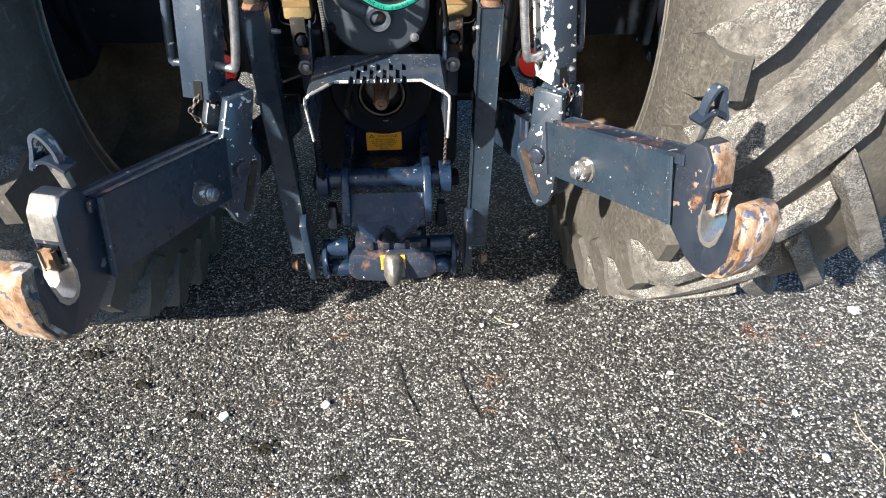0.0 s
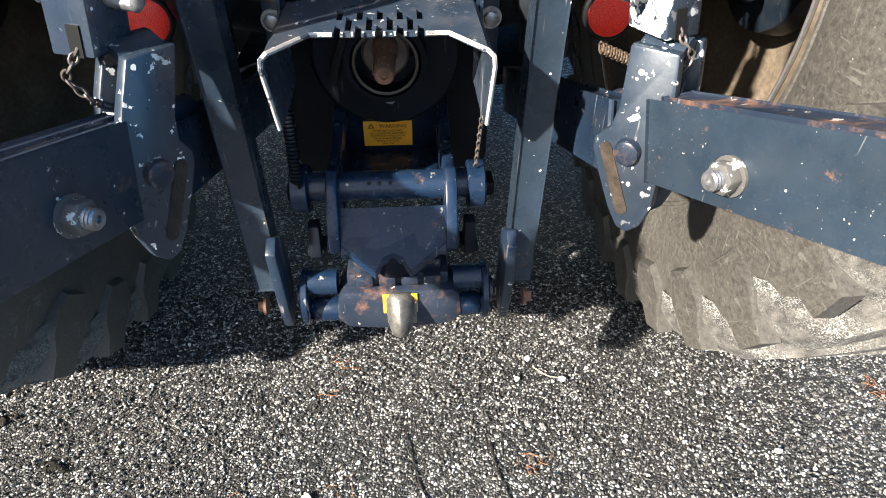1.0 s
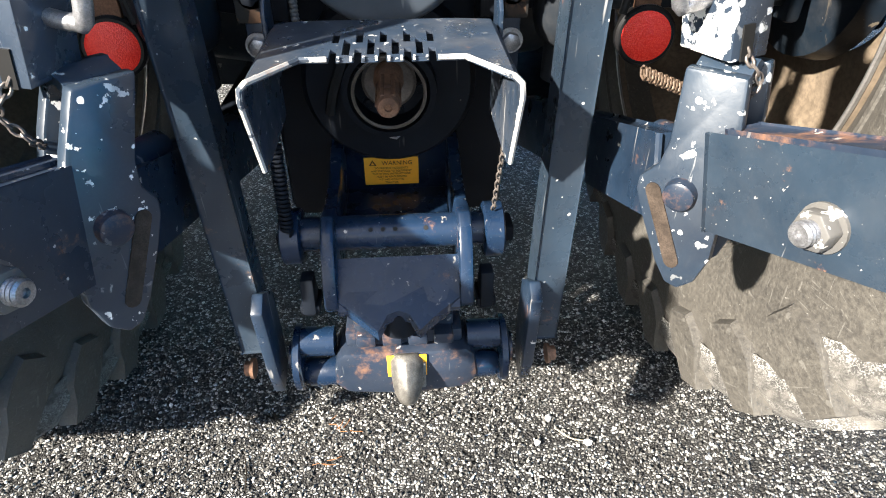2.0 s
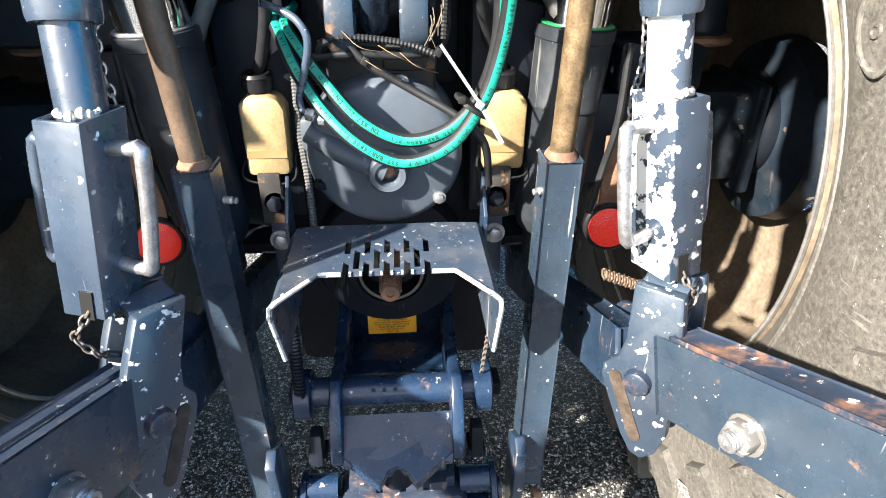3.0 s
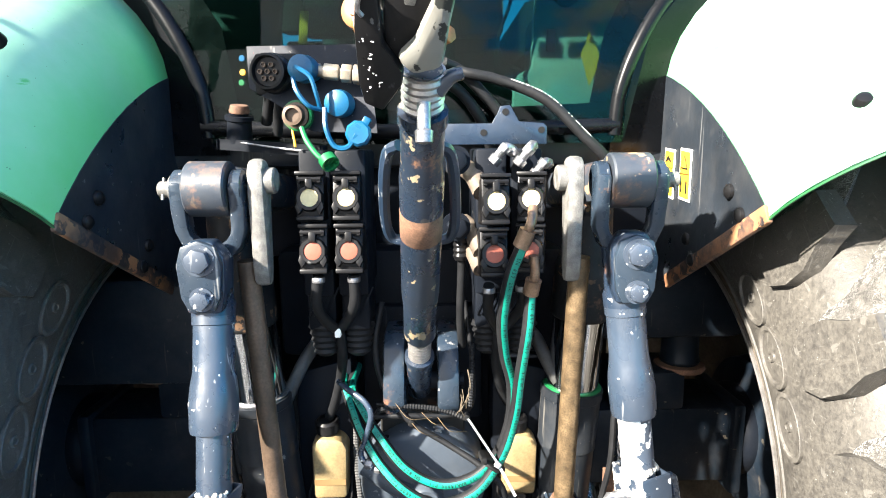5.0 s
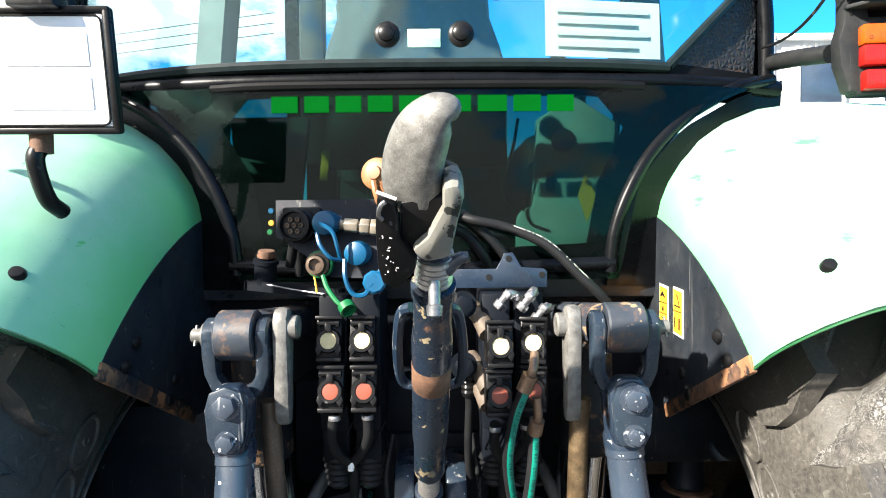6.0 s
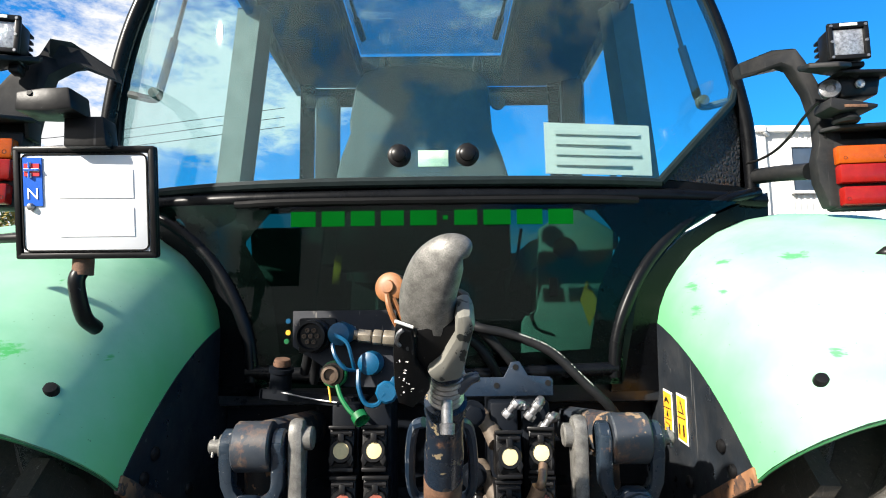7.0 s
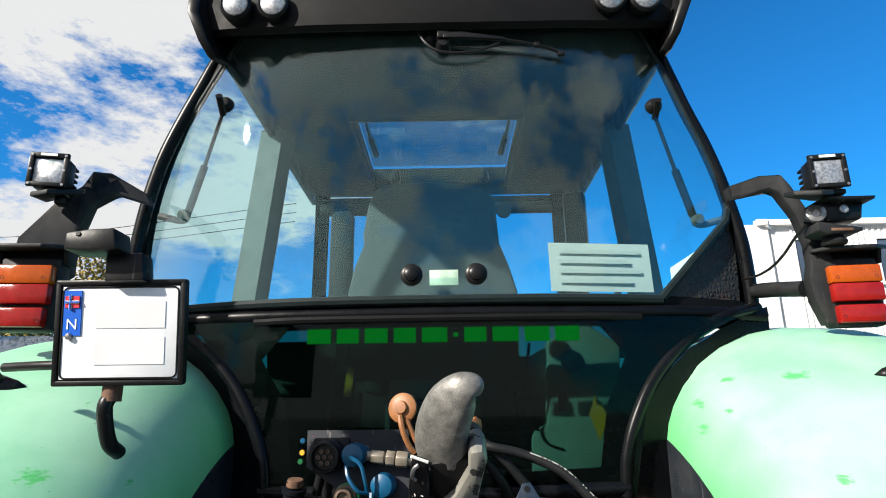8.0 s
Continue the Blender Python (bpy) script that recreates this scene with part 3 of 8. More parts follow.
def wheel(s):
    """One back wheel: dished rim, tyre with lugs."""
    # the left wheel sits a little further out
    o = 0.045 if s < 0 else 0.0
    c = V(s * o, AY, AZ)
    prof = [(0.525, 0.70), (0.540, 0.672), (0.575, 0.645), (0.63, 0.622), (0.70, 0.616), (0.765, 0.624), (0.81, 0.638), (0.845, 0.655), (0.868, 0.69),
            (0.884, 0.76), (0.89, 0.92), (0.884, 1.08), (0.868, 1.15), (0.845, 1.185), (0.80, 1.21), (0.70, 1.224), (0.60, 1.21), (0.54, 1.168), (0.525, 1.14)]
    tyre = part("tyre", lathe(c, (s, 0, 0), prof, 96, closed=True), tyre_mat, tractor, "dusty black tractor tyre with deep angled lugs")
    rim = part("rim", lathe(c, (s, 0, 0), [(0.5455, 0.657), (0.541, 0.654), (0.538, 0.70), (0.510, 0.77), (0.485, 0.90), (0.42, 0.945), (0.33, 0.965), (0.20, 0.955), (0.2, 0.975),
                                           (0.33, 0.985), (0.44, 0.965), (0.505, 0.93), (0.524, 0.78), (0.546, 0.71), (0.548, 0.668)], 72, closed=True), rim_mat, tractor, "dusty beige steel wheel rim")
    for k in range(10):
        a = 2 * math.pi * k / 10
        part("wheel_nut", hex_bolt(V(s * (0.955 + o), AY + 0.165 * math.cos(a), AZ + 0.165 * math.sin(a)), (-s, 0, 0), 0.018), dark_shade_cast, rim)
    part("lettering_ring", lathe(c, (s, 0, 0), [(0.588, 0.645), (0.592, 0.632), (0.598, 0.632), (0.604, 0.638), (0.600, 0.648)], 96, closed=True), tyre_mat, tyre)
    # raised sidewall pads
    for k in range(6):
        a = math.pi - radians((47.7, 37.7, 27.7)[k % 3] + 180 * (k // 3))
        R = 0.674
        along = V(0, -math.sin(a), math.cos(a))
        q = V(s * (0.615 + o), AY + R * math.cos(a), AZ + R * math.sin(a))
        pad = lathe((0, 0, 0), (0, 0, 1), [(0.031, -0.004), (0.031, 0.0040), (0.0298, 0.0052), (0.0278, 0.0046), (0.0265, 0.0008), (0.010, 0.0016), (0.0085, 0.005), (0.006, 0.005), (0.005, 0.003), (0.0, 0.003)], 28)
        for v in pad.verts:
            # the outline is a long oval, the middle mark stays near square
            wide = math.hypot(v.co.x, v.co.y)
            v.co.x *= 1.0 + 0.85 * min(1.0, max(0.0, (wide - 0.011) / 0.019))
        m = Matrix((along, V(-s, 0, 0).cross(along), V(-s, 0, 0))).transposed().to_4x4()
        m.translation = q
        pad.transform(m)
        bmesh.ops.recalc_face_normals(pad, faces=pad.faces)
        part("sidewall_pad", pad, tyre_mat, tyre)
    part("rim_lip", lathe(c, (s, 0, 0), [(0.5395, 0.656), (0.5395, 0.6505), (0.5435, 0.6490), (0.5470, 0.6505), (0.5470, 0.656)], 96, closed=True), steel, rim, "bare worn rim edge")
    # one lug of each hand, then copies turned round the axle
    def lug(inner):
        bm = bmesh.new()
        rows = []
        for k in range(9):
            u = k / 8
            w = (0.628 + 0.30 * u) if inner else (1.212 - 0.30 * u)
            ang = radians(7 + 24 * u)
            half = 0.030 + 0.012 * (1 - u)
            base = 0.80 if u < 0.02 else (0.845 if u < 0.15 else 0.875)
            top = 0.845 if u < 0.02 else (0.905 if u < 0.15 else 0.932)
            ring = []
            for dr, da in ((base, -1.45), (top, -1.0), (top, 1.0), (base, 1.45)):
                t2 = ang + da * half / dr
                ring.append(bm.verts.new(V(s * (w + o), AY - dr * math.cos(t2), AZ + dr * math.sin(t2))))
            rows.append(ring)
        for a, b in zip(rows, rows[1:]):
            for k in range(3):
                bm.faces.new((a[k], a[k + 1], b[k + 1], b[k]))
        bm.faces.new(rows[0])
        bm.faces.new(rows[-1])
        bmesh.ops.recalc_face_normals(bm, faces=bm.faces)
        return bm

    def lug_foot():
        """Foot of a lug, running down the sidewall."""
        bm = bmesh.new()
        rows = []
        for r, x, half, up in ((0.738, 0.6190, 0.030, 0.000), (0.746, 0.6200, 0.032, 0.010), (0.782, 0.6270, 0.054, 0.012), (0.825, 0.6440, 0.056, 0.018), (0.868, 0.6560, 0.040, 0.022), (0.912, 0.662, 0.036, 0.020)):
            a0 = radians(6.8)
            rows.append([bm.verts.new(V(s * (x - h + o), AY - r * math.cos(a0 + d / r), AZ + r * math.sin(a0 + d / r))) for d, h in ((-half * 1.06, -0.004), (-half, up * 1.5), (half, up * 1.5), (half * 1.06, -0.004))])
        for a, b in zip(rows, rows[1:]):
            for k in range(3):
                bm.faces.new((a[k], a[k + 1], b[k + 1], b[k]))
        bm.faces.new(rows[0])
        bm.faces.new(rows[-1])
        bmesh.ops.recalc_face_normals(bm, faces=bm.faces)
        return bm
    n = 26
    for inner, name, make, mat2 in ((True, "lug", lambda: lug(True), tread_mat), (False, "lug", lambda: lug(False), tread_mat), (True, "lug_foot", lug_foot, tyre_mat)):
        first = part(name, make(), mat2, tyre)
        for k in range(n):
            a = 2 * math.pi * (k + (0 if inner else 0.5)) / n
            turn = Matrix.Translation(c) @ Matrix.Rotation(a, 4, "X") @ Matrix.Translation(-c)
            if k == 0:
                ob = first
            else:
                ob = new(name, first.data)
                ob.parent = tyre
                ob.matrix_parent_inverse = first.matrix_parent_inverse
            ob.matrix_basis = turn
    # final drive and axle
    ax = part("axle_housing", lathe(c, (s, 0, 0), [(0.2, 0.16), (0.18, 0.30), (0.100, 0.42), (0.095, 0.46), (0.095, 0.70), (0.095, 0.74), (0.095, 0.83), (0.205, 0.87), (0.215, 0.92), (0.10, 0.94)], 36), axle_shade_paint, tractor, "grimy navy axle housing, darkened for shade")
    part("square_trumpet", box((s * (0.58 + o), AY - 0.005, AZ + 0.020), (0.42, 0.205, 0.205), bev=0.014), axle_shade_paint, ax)
    part("trumpet_flange", box((s * (0.795 + o), AY - 0.005, AZ + 0.012), (0.032, 0.235, 0.245), bev=0.010), axle_shade_paint, ax)
    # The drum takes the near-black casting colour in place of shade.
    part("brake_drum", lathe((s * (0.808 + o), AY - 0.005, AZ + 0.02), (s, 0, 0), [(0.112, 0), (0.120, 0.012), (0.124, 0.030), (0.118, 0.050), (0.100, 0.062)], 40), dark_shade_cast, ax)
    for k in range(8):
        a = 2 * math.pi * k / 8
        part("flange_bolt", hex_bolt(V(s * (0.872 + o), AY + 0.165 * math.cos(a), AZ + 0.165 * math.sin(a)), (-s, 0, 0), 0.014), dark_shade_cast, ax)


wheel(1)
wheel(-1)

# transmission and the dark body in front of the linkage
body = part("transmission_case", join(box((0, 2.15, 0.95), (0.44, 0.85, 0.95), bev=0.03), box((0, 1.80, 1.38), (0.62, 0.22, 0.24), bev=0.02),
                                      box((0, 1.74, 0.88), (0.30, 0.14, 0.30), bev=0.02)), dark_shade_cast, tractor, "cast transmission case with deep shade put in its colour")
# Unseen bulk added ahead of the linkage to keep light out.
part("underbody", join(box((0, 3.3, 1.15), (1.0, 1.9, 1.0), bev=0.05), box((0, 5.0, 1.35), (0.8, 1.6, 0.9), bev=0.08)), dark_shade_cast, tractor)
for s in (-1, 1):
    # Unseen front tyre, added to close off light under the tractor.
    part("front_tyre", lathe((s * 0.62, 4.6, 0.68), (s, 0, 0), [(0.36, 0.02), (0.46, 0.0), (0.60, 0.01), (0.67, 0.06), (0.68, 0.24), (0.67, 0.42), (0.60, 0.47), (0.46, 0.48), (0.36, 0.46)], 48), tyre_mat, tractor)
    part("wheel_house_wall", prism([(s * 0.53, 1.98, 1.40), (s * 0.53, 1.98, 1.86), (s * 0.53, 2.9, 1.75), (s * 0.53, 2.9, 1.0), (s * 0.53, 2.6, 1.0)], (0.02, 0, 0), 0), black_sheet, tractor)
for s in (-1, 1):
    # The tank shares the axle colour with shade painted in.
    part("side_tank", box((s * 0.64, 2.05, 1.30), (0.46, 0.6, 0.26), bev=0.03) if s < 0 else box((0.60, 2.1, 1.34), (0.42, 0.6, 0.20), bev=0.05), axle_shade_paint, tractor, "dark blue tank beside the axle")
# Unseen panels added to stop light from ahead of the back wheels.
for s in (-1, 1):
    part("wheel_house_front", box((s * 0.80, 2.98, 1.05), (0.56, 0.05, 1.45), bev=0.01), black_sheet, tractor, "unseen panel added to block light before the back wheel")
# Unseen plate, added to cut the light below.
part("belly_panel", box((0, 3.0, 0.42), (1.1, 1.2, 0.04), bev=0.01), dark_shade_cast, tractor)
part("cab_floor", box((0, 2.45, 1.72), (1.5, 1.45, 0.10), bev=0.02), black_sheet, tractor)
# Cross wall added as dark fill where there is only shade.
part("bulkhead", box((0, 1.80, 1.62), (1.04, 0.05, 0.30), bev=0.01), dark_shade_cast, tractor)


# ---- fenders ----
def edge_angle(k):
    """Angle over the axle at which the hood's lower edge ends, across its width."""
    return radians(45.2 - 0.15 * k)


def fender(s):
    prof = [(0.520, 0.962), (0.528, 1.00), (0.545, 1.04), (0.575, 1.085), (0.62, 1.13), (0.69, 1.17), (0.78, 1.20), (0.90, 1.215), (1.02, 1.21), (1.14, 1.18), (1.20, 1.13), (1.215, 1.05)]
    rows = []
    for i in range(25):
        row = []
        for k, (x, r) in enumerate(prof):
            a0 = edge_angle(k) - radians(0.5)
            a = a0 + (radians(112) - a0) * i / 24
            row.append((s * x, FY - r * math.cos(a), FZ + r * math.sin(a)))
        rows.append(row)
    f = part("fender", sheet(rows, 0.006), green_paint, tractor, "sun-faded mint green plastic fender", angle=60)
    # narrow fresh green lip along the hood edge
    lip = [(s * x, FY - (r - 0.004) * math.cos(edge_angle(k) - radians(0.7)), FZ + (r - 0.004) * math.sin(edge_angle(k) - radians(0.7))) for k, (x, r) in enumerate(prof)]
    part("fender_lip", tube(lip, 0.002, 6), green_fresh, f)
    # black inner wall under the arc
    arc = [(s * 0.522, FY - 0.965 * math.cos(radians(a)), FZ + 0.965 * math.sin(radians(a))) for a in range(45, 100, 3)]
    low = [(s * 0.522, 1.98, 1.40), (s * 0.522, 1.68, 1.425), (s * 0.522, 1.47, 1.52)]
    w = part("inner_fender_wall", prism(arc + low, (0.006, 0, 0), 0.0), black_sheet, tractor, "black inner fender wall with rusty edge")
    part("rusty_edge", beam((s * 0.521, 1.298, 1.612), (s * 0.521, 1.66, 1.428), 0.011, 0.030), flange_rust, w, "rusted fender flange")
    for y, z in ((1.411, 1.636), (1.373, 1.601), (1.566, 1.533), (1.537, 1.497)):
        part("rivet", lathe((s * 0.518, y, z), (-s, 0, 0), [(0.013, 0), (0.012, 0.005), (0.007, 0.009), (0, 0.010)], 14), black_pl, w)
    part("fender_button", lathe((s * 0.608, 1.246, 1.770), (s * -0.30, -0.62, 0.70), [(0.0135, -0.02), (0.0135, 0.0), (0.010, 0.006), (0, 0.008)], 18), black_pl, f)
    return f


fender_r = fender(1)
fender_l = fender(-1)

# ---- cab ----
def between(table, z):
    """Value at z in a table of (height, value) rows, by straight lines."""
    for (z0, v0), (z1, v1) in zip(table, table[1:]):
        if z <= z1:
            return v0 + (v1 - v0) * (z - z0) / (z1 - z0)
    return table[-1][1]


GLASS_L = ((2.20, -0.812), (2.25, -0.834), (2.33, -0.852), (2.45, -0.858), (2.55, -0.850), (2.66, -0.820), (2.78, -0.766), (2.88, -0.704), (3.06, -0.595))
GLASS_R = ((2.20, 0.545), (2.44, 0.792), (2.48, 0.800), (2.54, 0.792), (2.65, 0.752), (2.77, 0.700), (2.92, 0.640), (3.06, 0.570))
POST_L = ((2.05, -0.868), (2.20, -0.880), (2.39, -0.880), (2.50, -0.866), (2.605, -0.845), (2.713, -0.812), (2.842, -0.755), (2.986, -0.690), (3.08, -0.640))
POST_R = ((2.05, 0.822), (2.15, 0.834), (2.27, 0.836), (2.38, 0.830), (2.54, 0.800), (2.68, 0.757), (2.79, 0.715), (2.957, 0.660), (3.08, 0.620))


def glass_x(z):
    """Left and right edge of the rear window at height z."""
    return between(GLASS_L, z), between(GLASS_R, z)


def glass_y(x, z):
    return 1.672 + 0.13 * (abs(x) / 0.78) ** 3 + 0.06 * (z - 2.2) ** 1.0


def on_glass(x, z, off=0.0):
    return V(x, glass_y(x, z) + off, z)


zs = [2.2 + 0.86 * k / 18 for k in range(19)]
border_l = [on_glass(glass_x(z)[0], z) for z in zs]
border_r = [on_glass(glass_x(z)[1], z) for z in zs]
def frame_point(s, z):
    """Middle of the slanting back post of the cab at height z."""
    return V(between(POST_R if s > 0 else POST_L, z), 1.845 - 0.03 * (z - 2.1), z)


cab = part("cab_frame", join(
    tube([frame_point(-1, 2.08 + 0.1 * k) for k in range(11)], 0.020, 12),
    tube([frame_point(1, 2.08 + 0.1 * k) for k in range(11)], 0.020, 12),
    tube([(-0.84, 1.80, 2.165), (-0.5, 1.715, 2.165), (0, 1.685, 2.165), (0.5, 1.715, 2.165), (0.84, 1.80, 2.165)], 0.020, 10)), cab_black, tractor, "glossy black cab frame")
for s, border in ((-1, border_l), (1, border_r)):
    part("post_cover", sheet([[q + V(0, 0.012, 0), q.lerp(frame_point(s, q.z), 0.5) + V(0, 0.006, 0), frame_point(s, q.z)] for q in border if not (s > 0 and q.z < 2.40)], 0.008), post_black, cab)
part("window_seal", tube(border_l, 0.0095, 8), trim_rubber, cab)
part("window_seal", tube([q for q in border_r if q.z > 2.43], 0.0095, 8), trim_rubber, cab)
part("window_seal", tube([on_glass(glass_x(2.2)[0] + (glass_x(2.2)[1] - glass_x(2.2)[0]) * k / 12, 2.196) for k in range(13)], 0.013, 8), trim_rubber, cab)
for s in (-1, 1):
    part("frame_tube", tube([(s * x - (0.025 if s < 0 else 0.0), y, z) for x, y, z in ((0.822, 1.79, 2.185), (0.712, 1.74, 2.155), (0.594, 1.71, 2.093), (0.503, 1.69, 2.009), (0.445, 1.68, 1.916), (0.412, 1.68, 1.825), (0.402, 1.68, 1.735))], 0.015, 14), cab_black, cab)
    part("front_pillar", beam((s * 0.64 - 0.03, 3.25, 1.75), (s * 0.60 - 0.03, 3.08, 3.0), 0.07, 0.08), cab_black, cab)
    part("middle_pillar", beam((s * 0.80, 2.42, 1.75), (s * 0.66, 2.36, 3.0), 0.07, 0.10), pillar_trim, cab)
    part("door_rail", beam((s * 0.80, 1.86, 2.12), (s * 0.70, 3.2, 2.05), 0.04, 0.05), cab_black, cab)
    part("lower_corner_panel", prism([(s * 0.86, 1.82, 2.19), (s * 0.70, 1.745, 2.125), (s * 0.60, 1.725, 2.07), (s * 0.47, 1.71, 1.96), (s * 0.42, 1.71, 1.84), (s * 0.40, 1.71, 1.70), (s * 0.56, 1.74, 1.70), (s * 0.86, 1.84, 1.98)], (0, 0.02, 0), 0), cab_black, cab)
part("corner_backing", prism([on_glass(0.55, 2.185, 0.03), on_glass(0.83, 2.17, 0.03), on_glass(0.83, 2.48, 0.03), on_glass(0.81, 2.50, 0.03), on_glass(0.795, 2.455, 0.03)], (0, 0.01, 0), 0), cab_black, cab)
part("corner_panel", prism([on_glass(0.565, 2.208, 0.010), on_glass(0.795, 2.208, 0.014), on_glass(0.812, 2.36, 0.014), on_glass(0.806, 2.445, 0.012), on_glass(0.790, 2.430, 0.010)], (0, 0.008, 0), 0), crackle, cab, "crackled flaking black corner panel")
part("window_seal", tube([on_glass(0.545, 2.198), on_glass(0.67, 2.322), on_glass(0.785, 2.434), on_glass(0.799, 2.47)], 0.012, 8, curved=False), trim_rubber, cab)

# roof with an opening for the hatch
hx0, hx1, hy0, hy1 = -0.365, 0.304, 2.335, 3.02
roof = part("cab_roof", join(box(((-0.72 + hx0) / 2, 2.5, 3.085), (0.72 + hx0, 1.4, 0.09), bev=0.01), box(((0.72 + hx1) / 2, 2.5, 3.085), (0.72 - hx1, 1.4, 0.09), bev=0.01),
                             box(((hx0 + hx1) / 2, (1.8 + hy0) / 2, 3.085), (hx1 - hx0 + 0.02, hy0 - 1.8, 0.09), bev=0.01), box(((hx0 + hx1) / 2, (3.2 + hy1) / 2, 3.085), (hx1 - hx0 + 0.02, 3.2 - hy1, 0.09), bev=0.01)), headliner, tractor, "cab roof with an open hatch")
rows = []
for y, z, h in ((1.82, 3.085, 0.640), (1.75, 3.035, 0.665), (1.70, 2.988, 0.685), (1.675, 2.974, 0.695), (1.660, 2.985, 0.700), (1.650, 3.06, 0.705), (1.68, 3.19, 0.705), (1.85, 3.26, 0.69)):
    rows.append([(h * u, y + 0.06 * abs(u) ** 4, z + 0.030 * abs(u) ** 4) for u in (-1, -0.97, -0.85, -0.5, 0, 0.5, 0.85, 0.97, 1)])
part("rear_visor", sheet(rows, 0.01), post_black, roof, "black roof visor over the window")
for s in (-1, 1):
    part("roof_end", prism([(s * 0.648 - 0.012, 1.71, 2.915), (s * 0.672 - 0.012, 1.68, 2.955), (s * 0.705 - 0.012, 1.66, 3.04), (s * 0.712 - 0.012, 1.68, 3.14), (s * 0.70, 1.74, 3.22), (s * 0.70, 3.2, 3.16), (s * 0.70, 3.2, 3.0), (s * 0.66, 1.83, 2.96)], (0.03, 0, 0), 0.008), black_pl, roof)
part("hatch_frame", join(*[tube([a, b], 0.014, 8, curved=False) for a, b in zip([(hx0, hy0, 3.045), (hx1, hy0, 3.045), (hx1, hy1, 3.045), (hx0, hy1, 3.045)], [(hx1, hy0, 3.045), (hx1, hy1, 3.045), (hx0, hy1, 3.045), (hx0, hy0, 3.045)])]), trim_rubber, roof)
for x in (-0.25, 0.19):
    part("hatch_knob", lathe((x, hy1 - 0.03, 3.10), (0, -0.2, -1), [(0.014, 0), (0.024, 0.03), (0.026, 0.06), (0.014, 0.075), (0, 0.076)], 16), black_pl, roof)
for x, sg in ((hx0 + 0.03, 1), (hx1 - 0.03, -1)):
    part("hatch_strut", join(tube([(x, hy0 + 0.10, 3.12), (x + sg * 0.02, hy0 + 0.26, 3.05)], 0.007, 8, curved=False), tube([(x + sg * 0.015, hy0 + 0.22, 3.07), (x + sg * 0.03, hy0 + 0.31, 3.03)], 0.014, 10, curved=False)), black_pl, roof)
part("hatch_glass", box(((hx0 + hx1) / 2, (hy0 + hy1) / 2, 3.14), (hx1 - hx0, hy1 - hy0, 0.006), bev=0), glass_hatch, roof)
for x in (-0.586, -0.480, 0.472, 0.572):
    lamp = part("roof_lamp", lathe((x, 1.652, 3.048), (0, -1, -0.15), [(0.045, -0.03), (0.045, 0.006), (0.038, 0.012), (0.034, 0.008)], 26), black_pl, roof)
    part("lamp_lens", lathe((x, 1.649, 3.048), (0, -1, -0.15), [(0.034, 0.0), (0.034, 0.006), (0.02, 0.012), (0, 0.014)], 24), lens_clear, lamp)

rows = [[on_glass(glass_x(z)[0] + (glass_x(z)[1] - glass_x(z)[0]) * k / 16, z) for k in range(17)] for z in zs]
rear_window = part("rear_window", sheet(rows, 0.005), glass_clear, cab, "large curved tinted rear window")
rear_window.visible_shadow = False
rows = []
for z, h in ((1.72, 0.42), (1.80, 0.425), (1.87, 0.44), (1.985, 0.49), (2.08, 0.60), (2.125, 0.68), (2.15, 0.74)):
    rows.append([(h * u, 1.675 + 0.05 * (h * u) ** 2 + 0.20 * max(0, abs(h * u) - 0.48) ** 1.5, z) for u in [(-1 + k / 8) for k in range(17)]])
lower_window = part("lower_window", sheet(rows, 0.005), glass_dark, cab, "dark green lower window")
lower_window.visible_shadow = False
def in_lower(x, z, off):
    return V(x, 1.675 + 0.05 * x * x + 0.20 * max(0, abs(x) - 0.48) ** 1.5 + off, z)


inner = [(-0.388, 1.949), (-0.454, 2.056), (-0.383, 2.140), (-0.056, 2.140), (0.364, 2.138), (0.432, 2.056), (0.376, 1.940), (0.349, 1.800), (0.012, 1.786), (-0.365, 1.796)]
outer = [(-0.470, 1.949), (-0.570, 2.060), (-0.640, 2.150), (-0.056, 2.152), (0.640, 2.150), (0.570, 2.060), (0.470, 1.940), (0.424, 1.725), (0.012, 1.722), (-0.424, 1.725)]
bm = bmesh.new()
rings = [[bm.verts.new(in_lower(x, z, off)) for x, z in pts] for pts, off in ((inner, -0.0035), (outer, -0.0035))]
for k in range(len(inner)):
    k2 = (k + 1) % len(inner)
    bm.faces.new((rings[0][k], rings[0][k2], rings[1][k2], rings[1][k]))
bmesh.ops.recalc_face_normals(bm, faces=bm.faces)
bmesh.ops.solidify(bm, geom=list(bm.faces), thickness=0.0012)
part("printed_border", bm, frit_black, lower_window, "black printed border of the lower window")
for name, pts, half in (("lower_seal", [(-0.48, 1.69, 2.148), (-0.30, 1.672, 2.150), (0.30, 1.672, 2.150), (0.48, 1.69, 2.148)], 0.010),):
    part(name, tube(pts, half, 8), post_black, cab)
part("window_sill_panel", sheet([[on_glass(-0.85 + 1.7 * k / 20, z, 0.016) for k in range(21)] for z in (2.128, 2.205)], 0.008), post_black, cab)
part("sill_bar", tube([(-0.44, 1.68, 1.755), (0, 1.665, 1.745), (0.41, 1.68, 1.755)], 0.016, 10), cab_black, cab)
